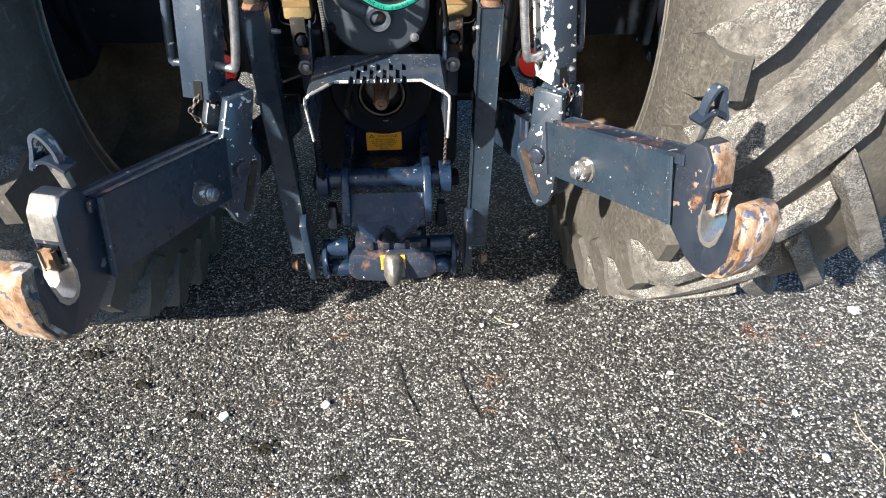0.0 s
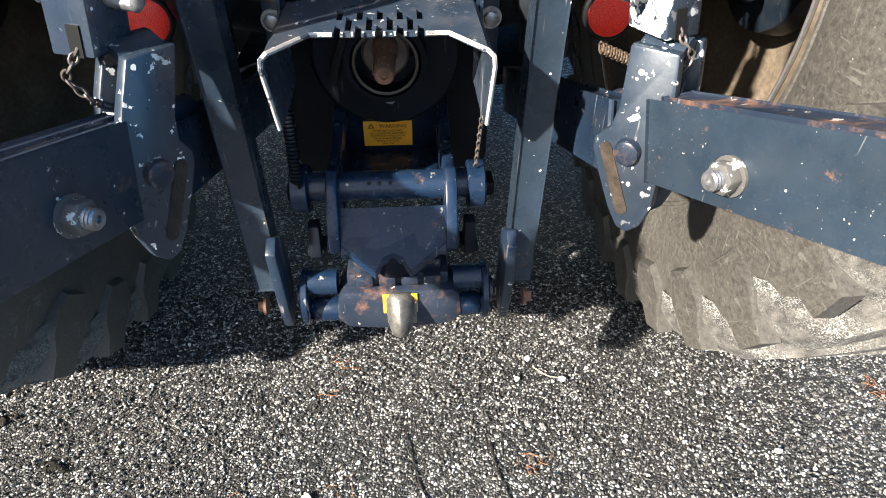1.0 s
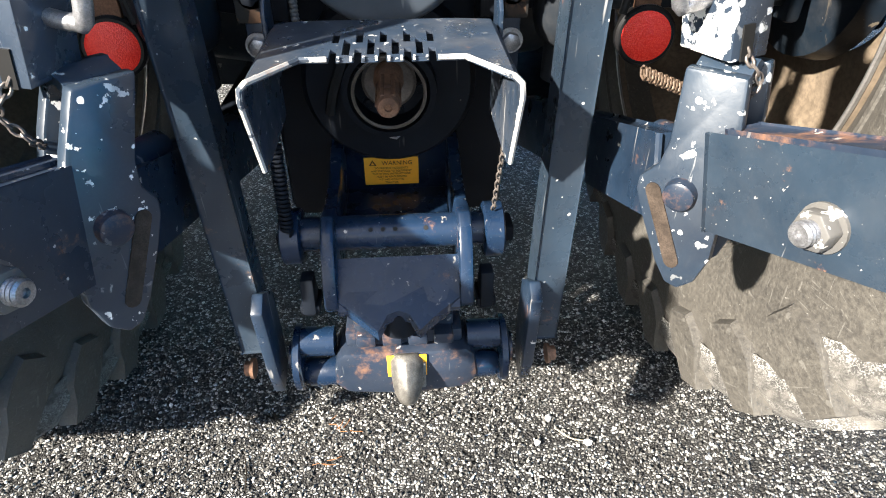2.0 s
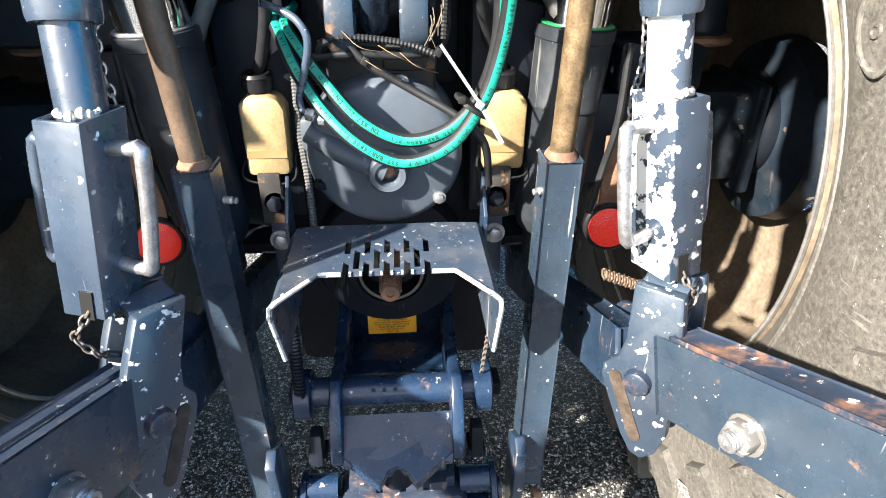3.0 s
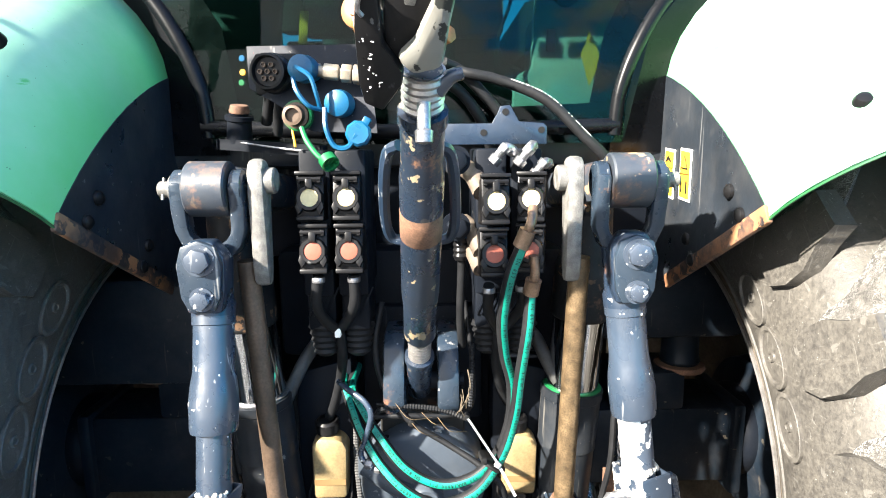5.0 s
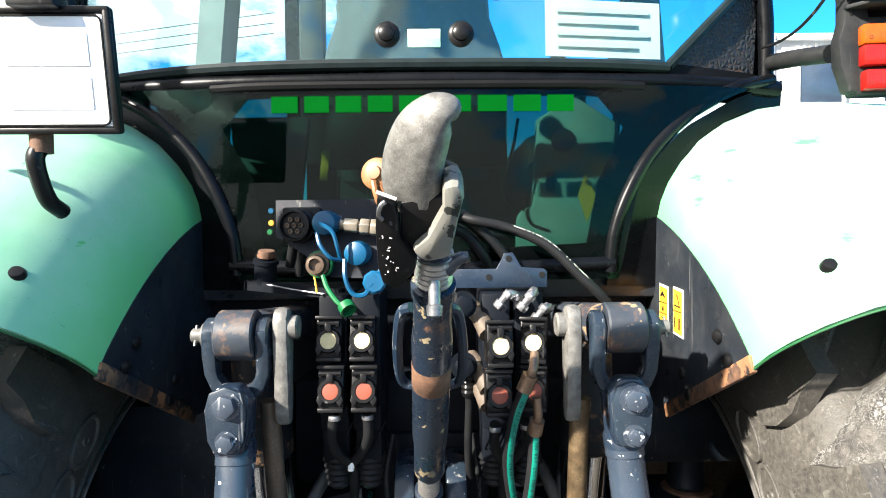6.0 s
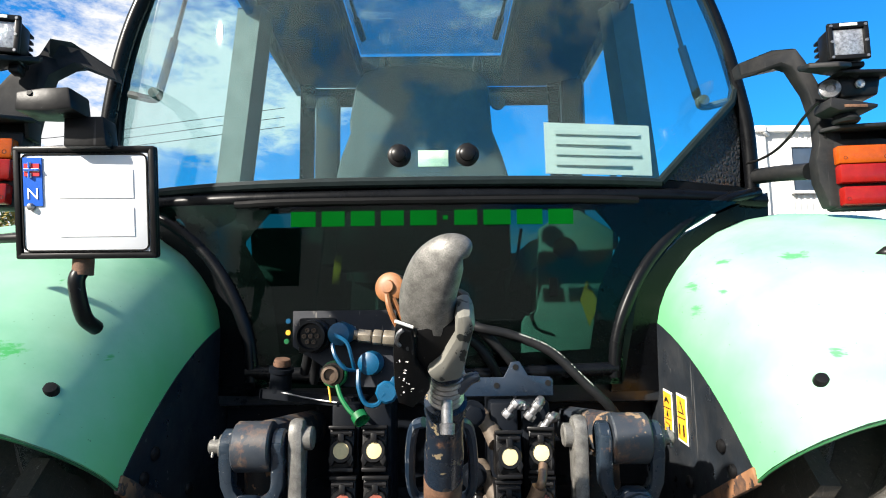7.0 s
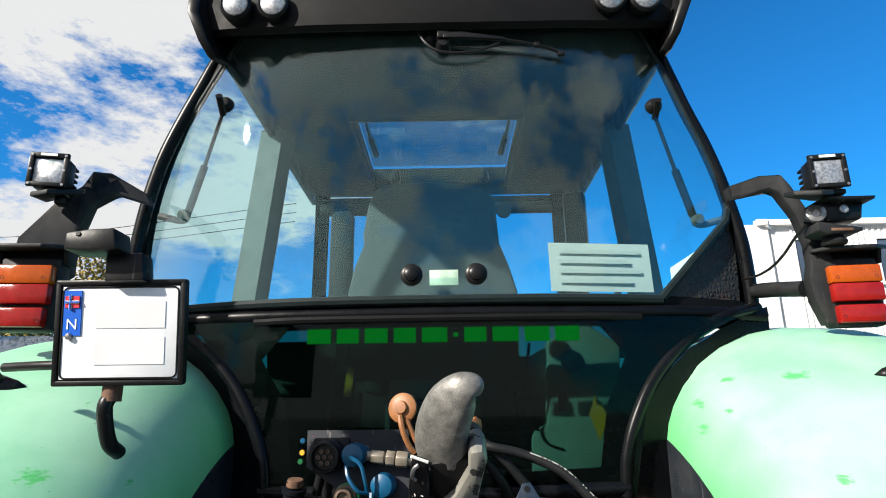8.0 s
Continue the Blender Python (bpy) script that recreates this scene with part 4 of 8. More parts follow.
# window fittings
strut_steel = simple("strut_black", (0.02, 0.024, 0.026), 0.35, 0.2, 0.3, 30)
for x in (-0.088, 0.074):
    part("glass_knob", lathe(on_glass(x, 2.26, -0.002), (0, -1, 0), [(0.028, 0), (0.028, 0.006), (0.023, 0.010), (0.018, 0.011), (0.017, 0.018), (0.010, 0.022), (0, 0.022)], 28), black_pl, cab)
part("glass_badge", box(on_glass(-0.007, 2.252, -0.003), (0.072, 0.004, 0.040), bev=0.001), simple("pale_green_badge", (0.40, 0.55, 0.42), 0.5), cab)
for x, z in ((-0.638, 2.802), (0.600, 2.764)):
    part("glass_hinge", lathe(on_glass(x, z, -0.002), (0, -1, 0), [(0.024, 0), (0.022, 0.012), (0.014, 0.024), (0, 0.027)], 22), black_pl, cab)
    gx = 1 if x > 0 else -1
    part("gas_strut", join(tube([(x + gx * 0.006, 1.775, z - 0.02), (x + gx * 0.055, 1.80, z - 0.18)], 0.006, 8, curved=False), tube([(x + gx * 0.055, 1.80, z - 0.18), (x + gx * 0.100, 1.825, z - 0.31)], 0.011, 10, curved=False)), strut_steel, cab, "slim black gas strut")
    part("strut_bracket", join(tube([(x + gx * 0.100, 1.825, z - 0.31), (x + gx * 0.115, 1.83, z - 0.335), (x + gx * 0.185, 1.83, z - 0.320)], 0.010, 8), lathe((x + gx * 0.108, 1.815, z - 0.325), (0, -1, 0), [(0.016, 0), (0.014, 0.012), (0, 0.014)], 14)), pillar_trim, cab)
    part("hinge_arm", tube([(x, 1.72, z), (x + gx * 0.006, 1.775, z - 0.03)], 0.010, 8, curved=False), black_pl, cab)
wiper = part("wiper_arm", join(lathe(on_glass(0.0, 2.935, -0.002), (0, -1, 0.1), [(0.022, 0), (0.020, 0.020), (0.014, 0.034), (0, 0.036)], 18), box(on_glass(0.0, 2.957, -0.03), (0.034, 0.030, 0.022), bev=0.004),
                               prism([on_glass(0.0, 2.962, -0.04), on_glass(0.05, 2.964, -0.04), on_glass(0.17, 2.948, -0.036), on_glass(0.17, 2.938, -0.036), on_glass(0.05, 2.944, -0.04), on_glass(0.0, 2.944, -0.04)], (0, 0.012, 0), 0.003),
                               tube([on_glass(0.17, 2.943, -0.034), on_glass(0.28, 2.924, -0.028), on_glass(0.345, 2.905, -0.02)], 0.0045, 8)), black_pl, cab, "folded black wiper arm")
part("wiper_clip", join(box(on_glass(0.265, 2.927, -0.03), (0.018, 0.014, 0.014), bev=0.003), box(on_glass(0.335, 2.906, -0.02), (0.022, 0.014, 0.012), bev=0.003)), black_pl, wiper)
part("wiper_hose", tube([on_glass(-0.071, 2.985, -0.02), on_glass(-0.055, 2.945, -0.028), on_glass(-0.02, 2.912, -0.03), on_glass(0.03, 2.902, -0.03), on_glass(0.10, 2.908, -0.03), on_glass(0.16, 2.934, -0.03)], 0.0042, 8), black_pl, cab)
part("washer_nozzle", lathe(on_glass(-0.039, 2.968, -0.002), (0, -1, 0.1), [(0.019, 0), (0.018, 0.010), (0.010, 0.016), (0, 0.018)], 18), black_pl, cab)
notice = part("window_notice", prism([on_glass(0.262, 2.216, 0.008), on_glass(0.530, 2.216, 0.008), on_glass(0.530, 2.345, 0.008), on_glass(0.262, 2.345, 0.008)], (0, 0.002, 0), 0), simple("sun_faded_paper", (0.46, 0.44, 0.42), 0.7, 0, 0.06, 9, 0), cab, "white paper notice behind the window")
for k in range(4):
    z = 2.325 - 0.026 * k
    part("print_bar", prism([on_glass(0.285, z, 0.004), on_glass(0.50 - 0.03 * (k % 2), z, 0.004), on_glass(0.50 - 0.03 * (k % 2), z - 0.010, 0.004), on_glass(0.285, z - 0.010, 0.004)], (0, 0.001, 0), 0), print_grey, notice)
# maker's name as plain bars
bar_x = -0.348
for k, w in enumerate((0.068, 0.064, 0.066, 0.064, 0.072, 0.022, 0.064, 0.074, 0.070, 0.068)):
    h = 0.010 if k == 5 else 0.036
    part("name_bar", box((bar_x + w / 2, 1.6675 + 0.05 * (bar_x + w / 2) ** 2, 2.109), (w - 0.010, 0.003, h), bev=0), letter_green, lower_window)
    bar_x += w + 0.0046

# cab interior
part("driver_seat", join(prism([(x, 2.34, z) for x, z in ((-0.33, 2.10), (0.225, 2.10), (0.250, 2.34), (0.225, 2.43), (0.192, 2.52), (0.184, 2.63), (0.188, 2.67), (0.160, 2.725), (0.079, 2.752), (-0.061, 2.766), (-0.203, 2.758), (-0.262, 2.735), (-0.286, 2.68), (-0.305, 2.56), (-0.302, 2.52), (-0.335, 2.43), (-0.355, 2.34))], (0, 0.13, 0), 0.03),
                                box((-0.05, 2.62, 2.06), (0.52, 0.55, 0.14), bev=0.04), box((-0.05, 2.6, 1.88), (0.36, 0.40, 0.26), bev=0.03)), seat_fabric, tractor, "grey cloth driver seat")
part("grab_bar", box((-0.388, 2.34, 2.36), (0.088, 0.06, 0.61), bev=0.028), cab_grey, cab)
part("side_console", join(box((0.42, 2.6, 2.05), (0.26, 0.8, 0.16), bev=0.03), box((0.50, 2.45, 2.28), (0.07, 0.10, 0.26), bev=0.03)), cab_grey, cab)
part("monitor", box((0.52, 2.50, 2.66), (0.09, 0.08, 0.24), (0, 0, -15), bev=0.02), black_pl, cab)
part("control_lever", join(tube([(0.60, 2.3, 2.1), (0.60, 2.28, 2.36)], 0.012, 8, curved=False), lathe((0.60, 2.28, 2.36), (0, 0, 1), [(0.018, 0), (0.030, 0.02), (0.032, 0.05), (0.02, 0.075), (0, 0.08)], 16)), black_pl, cab)
part("steering_wheel", join(lathe((-0.05, 3.0, 2.30), (0, -0.4, 0.92), [(0.205, -0.012), (0.22, 0.0), (0.205, 0.012), (0.19, 0.0)], 36, closed=True), tube([(-0.05, 3.1, 1.9), (-0.05, 3.0, 2.29)], 0.04, 10, curved=False)), black_pl, cab)
part("dashboard", box((-0.05, 3.2, 2.02), (0.8, 0.2, 0.34), bev=0.05), cab_grey, cab)
part("front_rail", box((-0.03, 3.1, 2.96), (1.24, 0.07, 0.07), bev=0.02), cab_grey, cab)
part("sun_blind", tube([(-0.62, 3.0, 2.90), (0.52, 3.0, 2.90)], 0.03, 10, curved=False), cab_grey, cab)
for x in (-0.36, 0.28):
    part("blind_hook", lathe((x, 2.97, 2.87), (0, -1, 0), [(0.035, 0), (0.035, 0.02)], 16), cab_grey, cab)
part("inner_wall", box((0, 2.05, 1.80), (0.85, 0.04, 0.14), bev=0.01), cab_grey, cab)
part("kick_panel", box((0, 3.3, 1.95), (1.25, 0.04, 0.5), bev=0.01), cab_grey, cab)
part("door_card", join(box((-0.78, 2.4, 1.9), (0.04, 1.2, 0.42), bev=0.01), box((0.78, 2.4, 1.9), (0.04, 1.2, 0.42), bev=0.01)), cab_grey, cab)
part("service_plate", prism([(0.385, 1.83, 1.968), (0.413, 1.83, 1.910), (0.388, 1.83, 1.849), (0.366, 1.83, 1.918)], (0, 0.003, 0), 0), label_y, cab, "faded yellow service sticker")
# right trim, in the copy brightened to look lit
trim_r = part("rear_trim", prism([(0.270, 1.87, 2.110), (0.367, 1.87, 2.166), (0.470, 1.87, 2.10), (0.440, 1.87, 1.76), (0.215, 1.87, 1.76), (0.218, 1.87, 1.860), (0.229, 1.87, 1.880), (0.257, 1.87, 1.892)], (0, 0.03, 0), 0.008), trim_lit, cab, "green-grey cab corner trim with light put in its colour")
part("trim_knob", lathe((0.335, 1.856, 2.055), (0, -1, 0), [(0.030, 0), (0.030, 0.006), (0.024, 0.010), (0, 0.010)], 22), cab_grey, trim_r)
part("trim_catch", box((0.302, 1.852, 1.952), (0.022, 0.010, 0.050), bev=0.004), black_pl, trim_r)
# left trim, in the copy darkened to look shaded
part("rear_trim", prism([(-0.30, 1.87, 2.12), (-0.50, 1.87, 2.12), (-0.47, 1.87, 1.76), (-0.34, 1.87, 1.76)], (0, 0.03, 0), 0.008), trim_shaded, cab, "cab corner trim with shade put in its colour")
part("yellow_tag", box((-0.300, 2.05, 2.02), (0.022, 0.004, 0.085), (0, 6, 0), bev=0), label_y, cab)
part("seat_suspension", join(box((-0.05, 2.26, 2.13), (0.58, 0.06, 0.20), bev=0.02), box((-0.05, 2.28, 1.96), (0.30, 0.08, 0.18), bev=0.02)), black_pl, cab, "black seat suspension cover")
part("cab_wire", tube([(0.215, 1.80, 2.10), (0.20, 1.80, 2.02), (0.175, 1.80, 1.95), (0.185, 1.80, 1.90), (0.23, 1.80, 1.88)], 0.004, 6), black_pl, cab)
part("foot_lever", join(tube([(-0.28, 2.1, 1.86), (-0.27, 2.08, 1.99)], 0.010, 8, curved=False), tube([(0.33, 2.1, 1.86), (0.32, 2.08, 2.04)], 0.012, 8, curved=False)), black_pl, cab)
part("armrest_post", box((0.33, 1.95, 1.92), (0.14, 0.10, 0.20), bev=0.03), cab_grey, cab)


# ---- work lights, tail lamps, brackets ----
def work_light(c, turn):
    m = pose(*c, 0, 0, turn)
    def put(bm):
        bm.transform(m)
        return bm
    body = part("work_light", put(box((0, 0.022, 0), (0.074, 0.050, 0.070), bev=0.006)), black_pl, tractor, "cube-shaped black LED work light")
    for k in range(5):
        part("cooling_fin", put(box((0, 0.056, -0.028 + 0.014 * k), (0.070, 0.022, 0.006), bev=0.001)), black_pl, body)
    part("bezel", put(join(box((0, -0.006, 0.036), (0.080, 0.010, 0.012), bev=0.002), box((0, -0.006, -0.034), (0.080, 0.010, 0.010), bev=0.002), box((-0.0355, -0.006, 0), (0.010, 0.010, 0.068), bev=0.002), box((0.0355, -0.006, 0), (0.010, 0.010, 0.068), bev=0.002))), black_pl, body)
    part("lens", put(box((0, -0.004, 0), (0.060, 0.004, 0.056), bev=0.001)), lens_clear, body)
    part("name_bar", put(box((0, -0.0125, 0.036), (0.034, 0.002, 0.006), bev=0)), label_w, body)
    for x in (-0.034, 0.034):
        for z in (-0.034, 0.0, 0.035):
            part("screw", put(lathe((x, -0.010, z), (0, -1, 0), [(0.0035, 0), (0.003, 0.003), (0, 0.003)], 10)), zinc, body)
    part("mount", put(join(box((0.01, 0.03, -0.045), (0.05, 0.05, 0.012), bev=0.003), box((0.02, 0.035, -0.058), (0.02, 0.03, 0.02), bev=0.003))), black_pl, body)


work_light((-0.893, 1.455, 2.463), 12)
work_light((0.880, 1.500, 2.447), -8)


def lamp_bracket(s):
    """Bent plastic arm from the cab post to the tail lamp, with its lamp body, hood and lenses."""
    if s > 0:
        # outline of the arm: outer edge down, inner edge up
        edge = [(0.772, 2.513, 1.76), (0.800, 2.500, 1.66), (0.835, 2.487, 1.62), (0.855, 2.457, 1.62), (0.886, 2.391, 1.62), (0.901, 2.340, 1.62), (0.918, 2.302, 1.62), (0.925, 2.250, 1.62), (0.918, 2.110, 1.62), (0.884, 2.112, 1.62), (0.872, 2.147, 1.62), (0.864, 2.170, 1.62),
                (0.862, 2.222, 1.62), (0.872, 2.260, 1.62), (0.872, 2.309, 1.62), (0.854, 2.379, 1.62), (0.821, 2.438, 1.62), (0.805, 2.452, 1.63), (0.785, 2.462, 1.70), (0.776, 2.476, 1.76)]
        low = [(0.835, 1.81, 2.232), (0.850, 1.74, 2.222), (0.872, 1.65, 2.205)]
        c, turn = V(0.955, 1.600, 2.178), -6
    else:
        edge = [(-0.845, 2.535, 1.80), (-0.840, 2.520, 1.62), (-0.849, 2.500, 1.56), (-0.870, 2.462, 1.56), (-0.922, 2.429, 1.56), (-1.004, 2.335, 1.56), (-1.000, 2.290, 1.55), (-0.930, 2.278, 1.55), (-0.920, 2.120, 1.55), (-0.900, 2.120, 1.55),
                (-0.895, 2.228, 1.55), (-0.875, 2.246, 1.56), (-0.876, 2.289, 1.56), (-0.866, 2.345, 1.56), (-0.846, 2.414, 1.56), (-0.818, 2.460, 1.60), (-0.822, 2.495, 1.78)]
        low = [(-0.875, 1.80, 2.21), (-0.880, 1.70, 2.20), (-0.890, 1.58, 2.19)]
        c, turn = V(-0.912, 1.478, 2.178), 6
    b = part("lamp_bracket", prism([(x, y, z) for x, z, y in edge], (0, 0.034, 0), 0.006), bracket_pl, tractor, "black plastic tail lamp bracket")
    part("lower_arm", tube(low, 0.020, 12), bracket_pl, b)
    m = pose(*c, 0, 0, turn)

    def put(bm):
        bm.transform(m)
        return bm
    part("bracket_body", put(prism([(-0.064, 0.02, 0.090), (0.064, 0.02, 0.090), (0.060, 0.02, -0.072), (-0.060, 0.02, -0.072)], (0, 0.045, 0), 0.008)), bracket_pl, b)
    part("lamp_hood", put(join(prism([(-0.070, y, z) for y, z in ((0.04, 0.118), (-0.01, 0.110), (0.0, 0.076), (0.04, 0.076))], (0.008, 0, 0), 0.001), prism([(0.070, y, z) for y, z in ((0.04, 0.118), (-0.01, 0.110), (0.0, 0.076), (0.04, 0.076))], (0.008, 0, 0), 0.001), box((0, 0.035, 0.098), (0.14, 0.012, 0.04), bev=0.002))), ink, b)
    part("visor_fin", put(prism([(-0.080, 0.03, 0.112), (0.060, 0.03, 0.118), (0.092, -0.01, 0.112), (0.040, -0.050, 0.106), (-0.060, -0.045, 0.106), (-0.085, -0.01, 0.108)], (0, 0, 0.009), 0.003)), bracket_pl, b)
    for z, h, w, mat2, nm in ((0.048, 0.042, 0.112, lens_orange, "indicator_lens"), (0.005, 0.043, 0.110, lens_red, "tail_lens"), (-0.045, 0.042, 0.102, lens_red, "stop_lens")):
        lens = part(nm, put(box((0, -0.012, z), (w, 0.026, h), bev=0.005)), mat2, b)
        if nm != "tail_lens":
            for x in (-0.042, 0.042):
                part("lens_screw", put(lathe((x, -0.024, z - 0.008), (0, -1, 0), [(0.0045, 0), (0.004, 0.0015), (0.002, 0.0005), (0, 0.0005)], 10)), ink, lens)
    return b


bracket_pl = painted("bracket_plastic", (0.011, 0.012, 0.014), (0.007, 0.008, 0.009), (0.05, 0.05, 0.05), 0.76, 60, rough=0.55, dusty=0.12, spec=0.25)
br_l, br_r = lamp_bracket(-1), lamp_bracket(1)
part("lamp_seat", prism([(-0.935, 1.52, 2.418), (-0.845, 1.52, 2.440), (-0.838, 1.50, 2.430), (-0.880, 1.44, 2.410), (-0.925, 1.45, 2.408)], (0, 0, 0.012), 0.003), bracket_pl, br_l)
part("lamp_seat", prism([(0.800, 1.55, 2.412), (0.868, 1.55, 2.400), (0.880, 1.49, 2.396), (0.840, 1.47, 2.388), (0.795, 1.50, 2.398)], (0, 0, 0.012), 0.003), bracket_pl, br_r)
part("rear_camera", join(prism([(0.872, 1.555, 2.386), (0.968, 1.555, 2.386), (0.958, 1.555, 2.343), (0.878, 1.555, 2.338)], (0, 0.055, 0), 0.005), prism([(0.864, 1.545, 2.390), (0.982, 1.545, 2.391), (0.978, 1.545, 2.383), (0.868, 1.545, 2.382)], (0, 0.085, 0), 0.002)), black_pl, br_r, "small black reversing camera")
part("camera_foot", join(prism([(0.854, 1.555, 2.338), (0.955, 1.555, 2.322), (0.953, 1.555, 2.314), (0.870, 1.555, 2.308), (0.850, 1.555, 2.316)], (0, 0.06, 0), 0.003), lathe((0.905, 1.56, 2.290), (0, 0, 1), [(0.024, 0), (0.028, 0.006), (0.020, 0.020)], 16)), bracket_pl, br_r)
part("rust_patch", box((0.905, 1.524, 2.3175), (0.050, 0.002, 0.007), bev=0.001), rusty, br_r)
part("camera_lens", lathe((0.917, 1.526, 2.366), (0, -1, 0), [(0.010, 0), (0.010, 0.005), (0.007, 0.006), (0, 0.003)], 18), lens_clear, br_r)
part("camera_clamp", lathe((0.862, 1.540, 2.360), (-0.5, -1, 0), [(0.020, -0.01), (0.022, 0.0), (0.020, 0.008), (0.010, 0.011), (0.008, 0.006), (0, 0.006)], 22), zinc, br_r)
part("lamp_cable", tube([(0.800, 1.79, 2.262), (0.815, 1.75, 2.262), (0.828, 1.70, 2.272), (0.835, 1.65, 2.292), (0.838, 1.60, 2.318), (0.848, 1.56, 2.340)], 0.0035, 8), black_pl, br_r)
# outer corner lamps on the fenders
for s in (-1, 1):
    pod = lathe((0, 0, 0), (1, 0, 0), [(0.0, -0.055), (0.016, -0.035), (0.031, 0.0), (0.042, 0.05), (0.046, 0.10), (0.042, 0.16), (0.025, 0.20), (0, 0.21)], 22)
    pod.transform(Matrix.Translation((s * 0.875, 1.395, 1.985)) @ Matrix.Rotation(radians(-28), 4, "X") @ Matrix.Diagonal((s, 0.75, 0.8, 1)))
    bmesh.ops.recalc_face_normals(pod, faces=pod.faces)
    pod_ob = part("fender_lamp_pod", pod, black_pl, fender_r if s > 0 else fender_l)
    part("pod_knob", lathe((s * 0.872, 1.378, 2.000), (0, -0.8, 0.45), [(0.013, -0.01), (0.013, 0.010), (0.010, 0.012), (0, 0.012)], 18), black_pl, pod_ob)

# ---- number plate with lamp and post ----
PLATE = pose(-0.566, 1.246, 2.068, 9, 0, 1)


def on_plate(bm):
    bm.transform(PLATE)
    return bm


def plate_ring(w, h, t, y):
    """A thin rounded border of w by h."""
    pts = []
    for cx, cz, a0 in ((w / 2, h / 2, 0), (-w / 2, h / 2, 90), (-w / 2, -h / 2, 180), (w / 2, -h / 2, 270)):
        r = 0.010
        for k in range(5):
            a = radians(a0 + 22.5 * k)
            pts.append(V(cx - math.copysign(r, cx) + r * math.cos(a), y, cz - math.copysign(r, cz) + r * math.sin(a)))
    return tube(pts + [pts[0]], t, 6, curved=False)


np_ = part("number_plate_holder", on_plate(box((0, 0.004, 0), (0.226, 0.012, 0.182), bev=0.005)), black_pl, tractor, "black number plate holder")
part("holder_rim", on_plate(join(box((0, -0.004, 0.086), (0.226, 0.010, 0.010), bev=0.003), box((0, -0.004, -0.086), (0.226, 0.010, 0.010), bev=0.003), box((-0.108, -0.004, 0), (0.010, 0.010, 0.176), bev=0.003), box((0.108, -0.004, 0), (0.010, 0.010, 0.176), bev=0.003))), black_pl, np_)
part("number_plate", on_plate(box((0, -0.004, 0), (0.204, 0.004, 0.160), bev=0.0015)), plate_white, np_, "white number plate with blue band")
part("plate_rim", on_plate(plate_ring(0.200, 0.156, 0.0016, -0.0065)), ink, np_)
part("country_band", on_plate(box((-0.082, -0.0072, 0.034), (0.030, 0.002, 0.078), bev=0)), plate_blue, np_)
part("flag", on_plate(box((-0.082, -0.0090, 0.053), (0.024, 0.002, 0.020), bev=0)), flag_red, np_)
part("flag_cross", on_plate(join(box((-0.082, -0.0104, 0.053), (0.024, 0.002, 0.0048), bev=0), box((-0.085, -0.0104, 0.0617), (0.0048, 0.002, 0.0075), bev=0), box((-0.085, -0.0104, 0.0443), (0.0048, 0.002, 0.0075), bev=0))), label_w, np_)
part("flag_inner", on_plate(join(box((-0.082, -0.0118, 0.053), (0.024, 0.002, 0.0024), bev=0), box((-0.085, -0.0118, 0.0605), (0.0024, 0.002, 0.0100), bev=0), box((-0.085, -0.0118, 0.0455), (0.0024, 0.002, 0.0100), bev=0))), plate_blue, np_)
for z in (0.030, -0.032):
    part("number_bar", on_plate(box((0.018, -0.0062, z), (0.120, 0.002, 0.046), bev=0)), bar_gray, np_)
part("plate_screw", on_plate(lathe((-0.086, -0.006, -0.006), (0, -1, 0), [(0.006, 0), (0.006, 0.004), (0.004, 0.007), (0, 0.008)], 14)), zinc, np_)
part("plate_lamp", join(prism([(-0.640, 1.195, 2.197), (-0.597, 1.195, 2.195), (-0.552, 1.195, 2.199), (-0.558, 1.195, 2.234), (-0.598, 1.195, 2.233), (-0.640, 1.195, 2.227)], (0, 0.055, 0), 0.004),
                        prism([(-0.588, 1.225, 2.200), (-0.525, 1.225, 2.200), (-0.517, 1.225, 2.150), (-0.586, 1.225, 2.150)], (0, 0.040, 0), 0.004)), black_pl, np_, "black plate lamp housing")
part("lamp_screw", lathe((-0.617, 1.168, 2.224), (0, -1, 0.2), [(0.005, 0), (0.004, 0.002), (0, 0.002)], 12), ink, np_)
part("plate_post", tube([(-0.577, 1.278, 2.03), (-0.584, 1.276, 1.97), (-0.590, 1.268, 1.94), (-0.588, 1.290, 1.885), (-0.590, 1.330, 1.865)], 0.0130, 12), black_pl, np_)
part("post_clamp", lathe((-0.584, 1.274, 1.952), (0, 0, 1), [(0.0165, 0), (0.0165, 0.028)], 14), rusty, np_)
part("plate_arm", tube([(-0.66, 1.262, 2.015), (-0.72, 1.275, 2.015), (-0.80, 1.30, 2.015)], 0.0085, 10), black_pl, np_)


# ---- lower links with hooks ----
p = Mat("rubbed_rusty_lip", 0.45, 0.25)
c = p.mix(p.ramp(p.noise(34, 6, 0.7, (1, 1, 0.5)), (0.40, 0.0), (0.60, 1.0)), (0.15, 0.075, 0.035), (0.36, 0.25, 0.17))
c = p.mix(p.ramp(p.noise(26, 5, 0.65, (1, 1, 0.6)), (0.54, 0.0), (0.60, 0.85)), c, (0.46, 0.42, 0.38))
c = p.mix(p.ramp(p.noise(48, 4, 0.6, (1, 1, 0.8)), (0.585, 0.0), (0.60, 0.9)), c, (0.035, 0.060, 0.115))
c = p.mix(p.ramp(p.noise(120, 5, 0.75, (2.2, 2.2, 0.5)), (0.55, 0.0), (0.68, 0.8)), c, (0.045, 0.028, 0.018))
p.color(c)
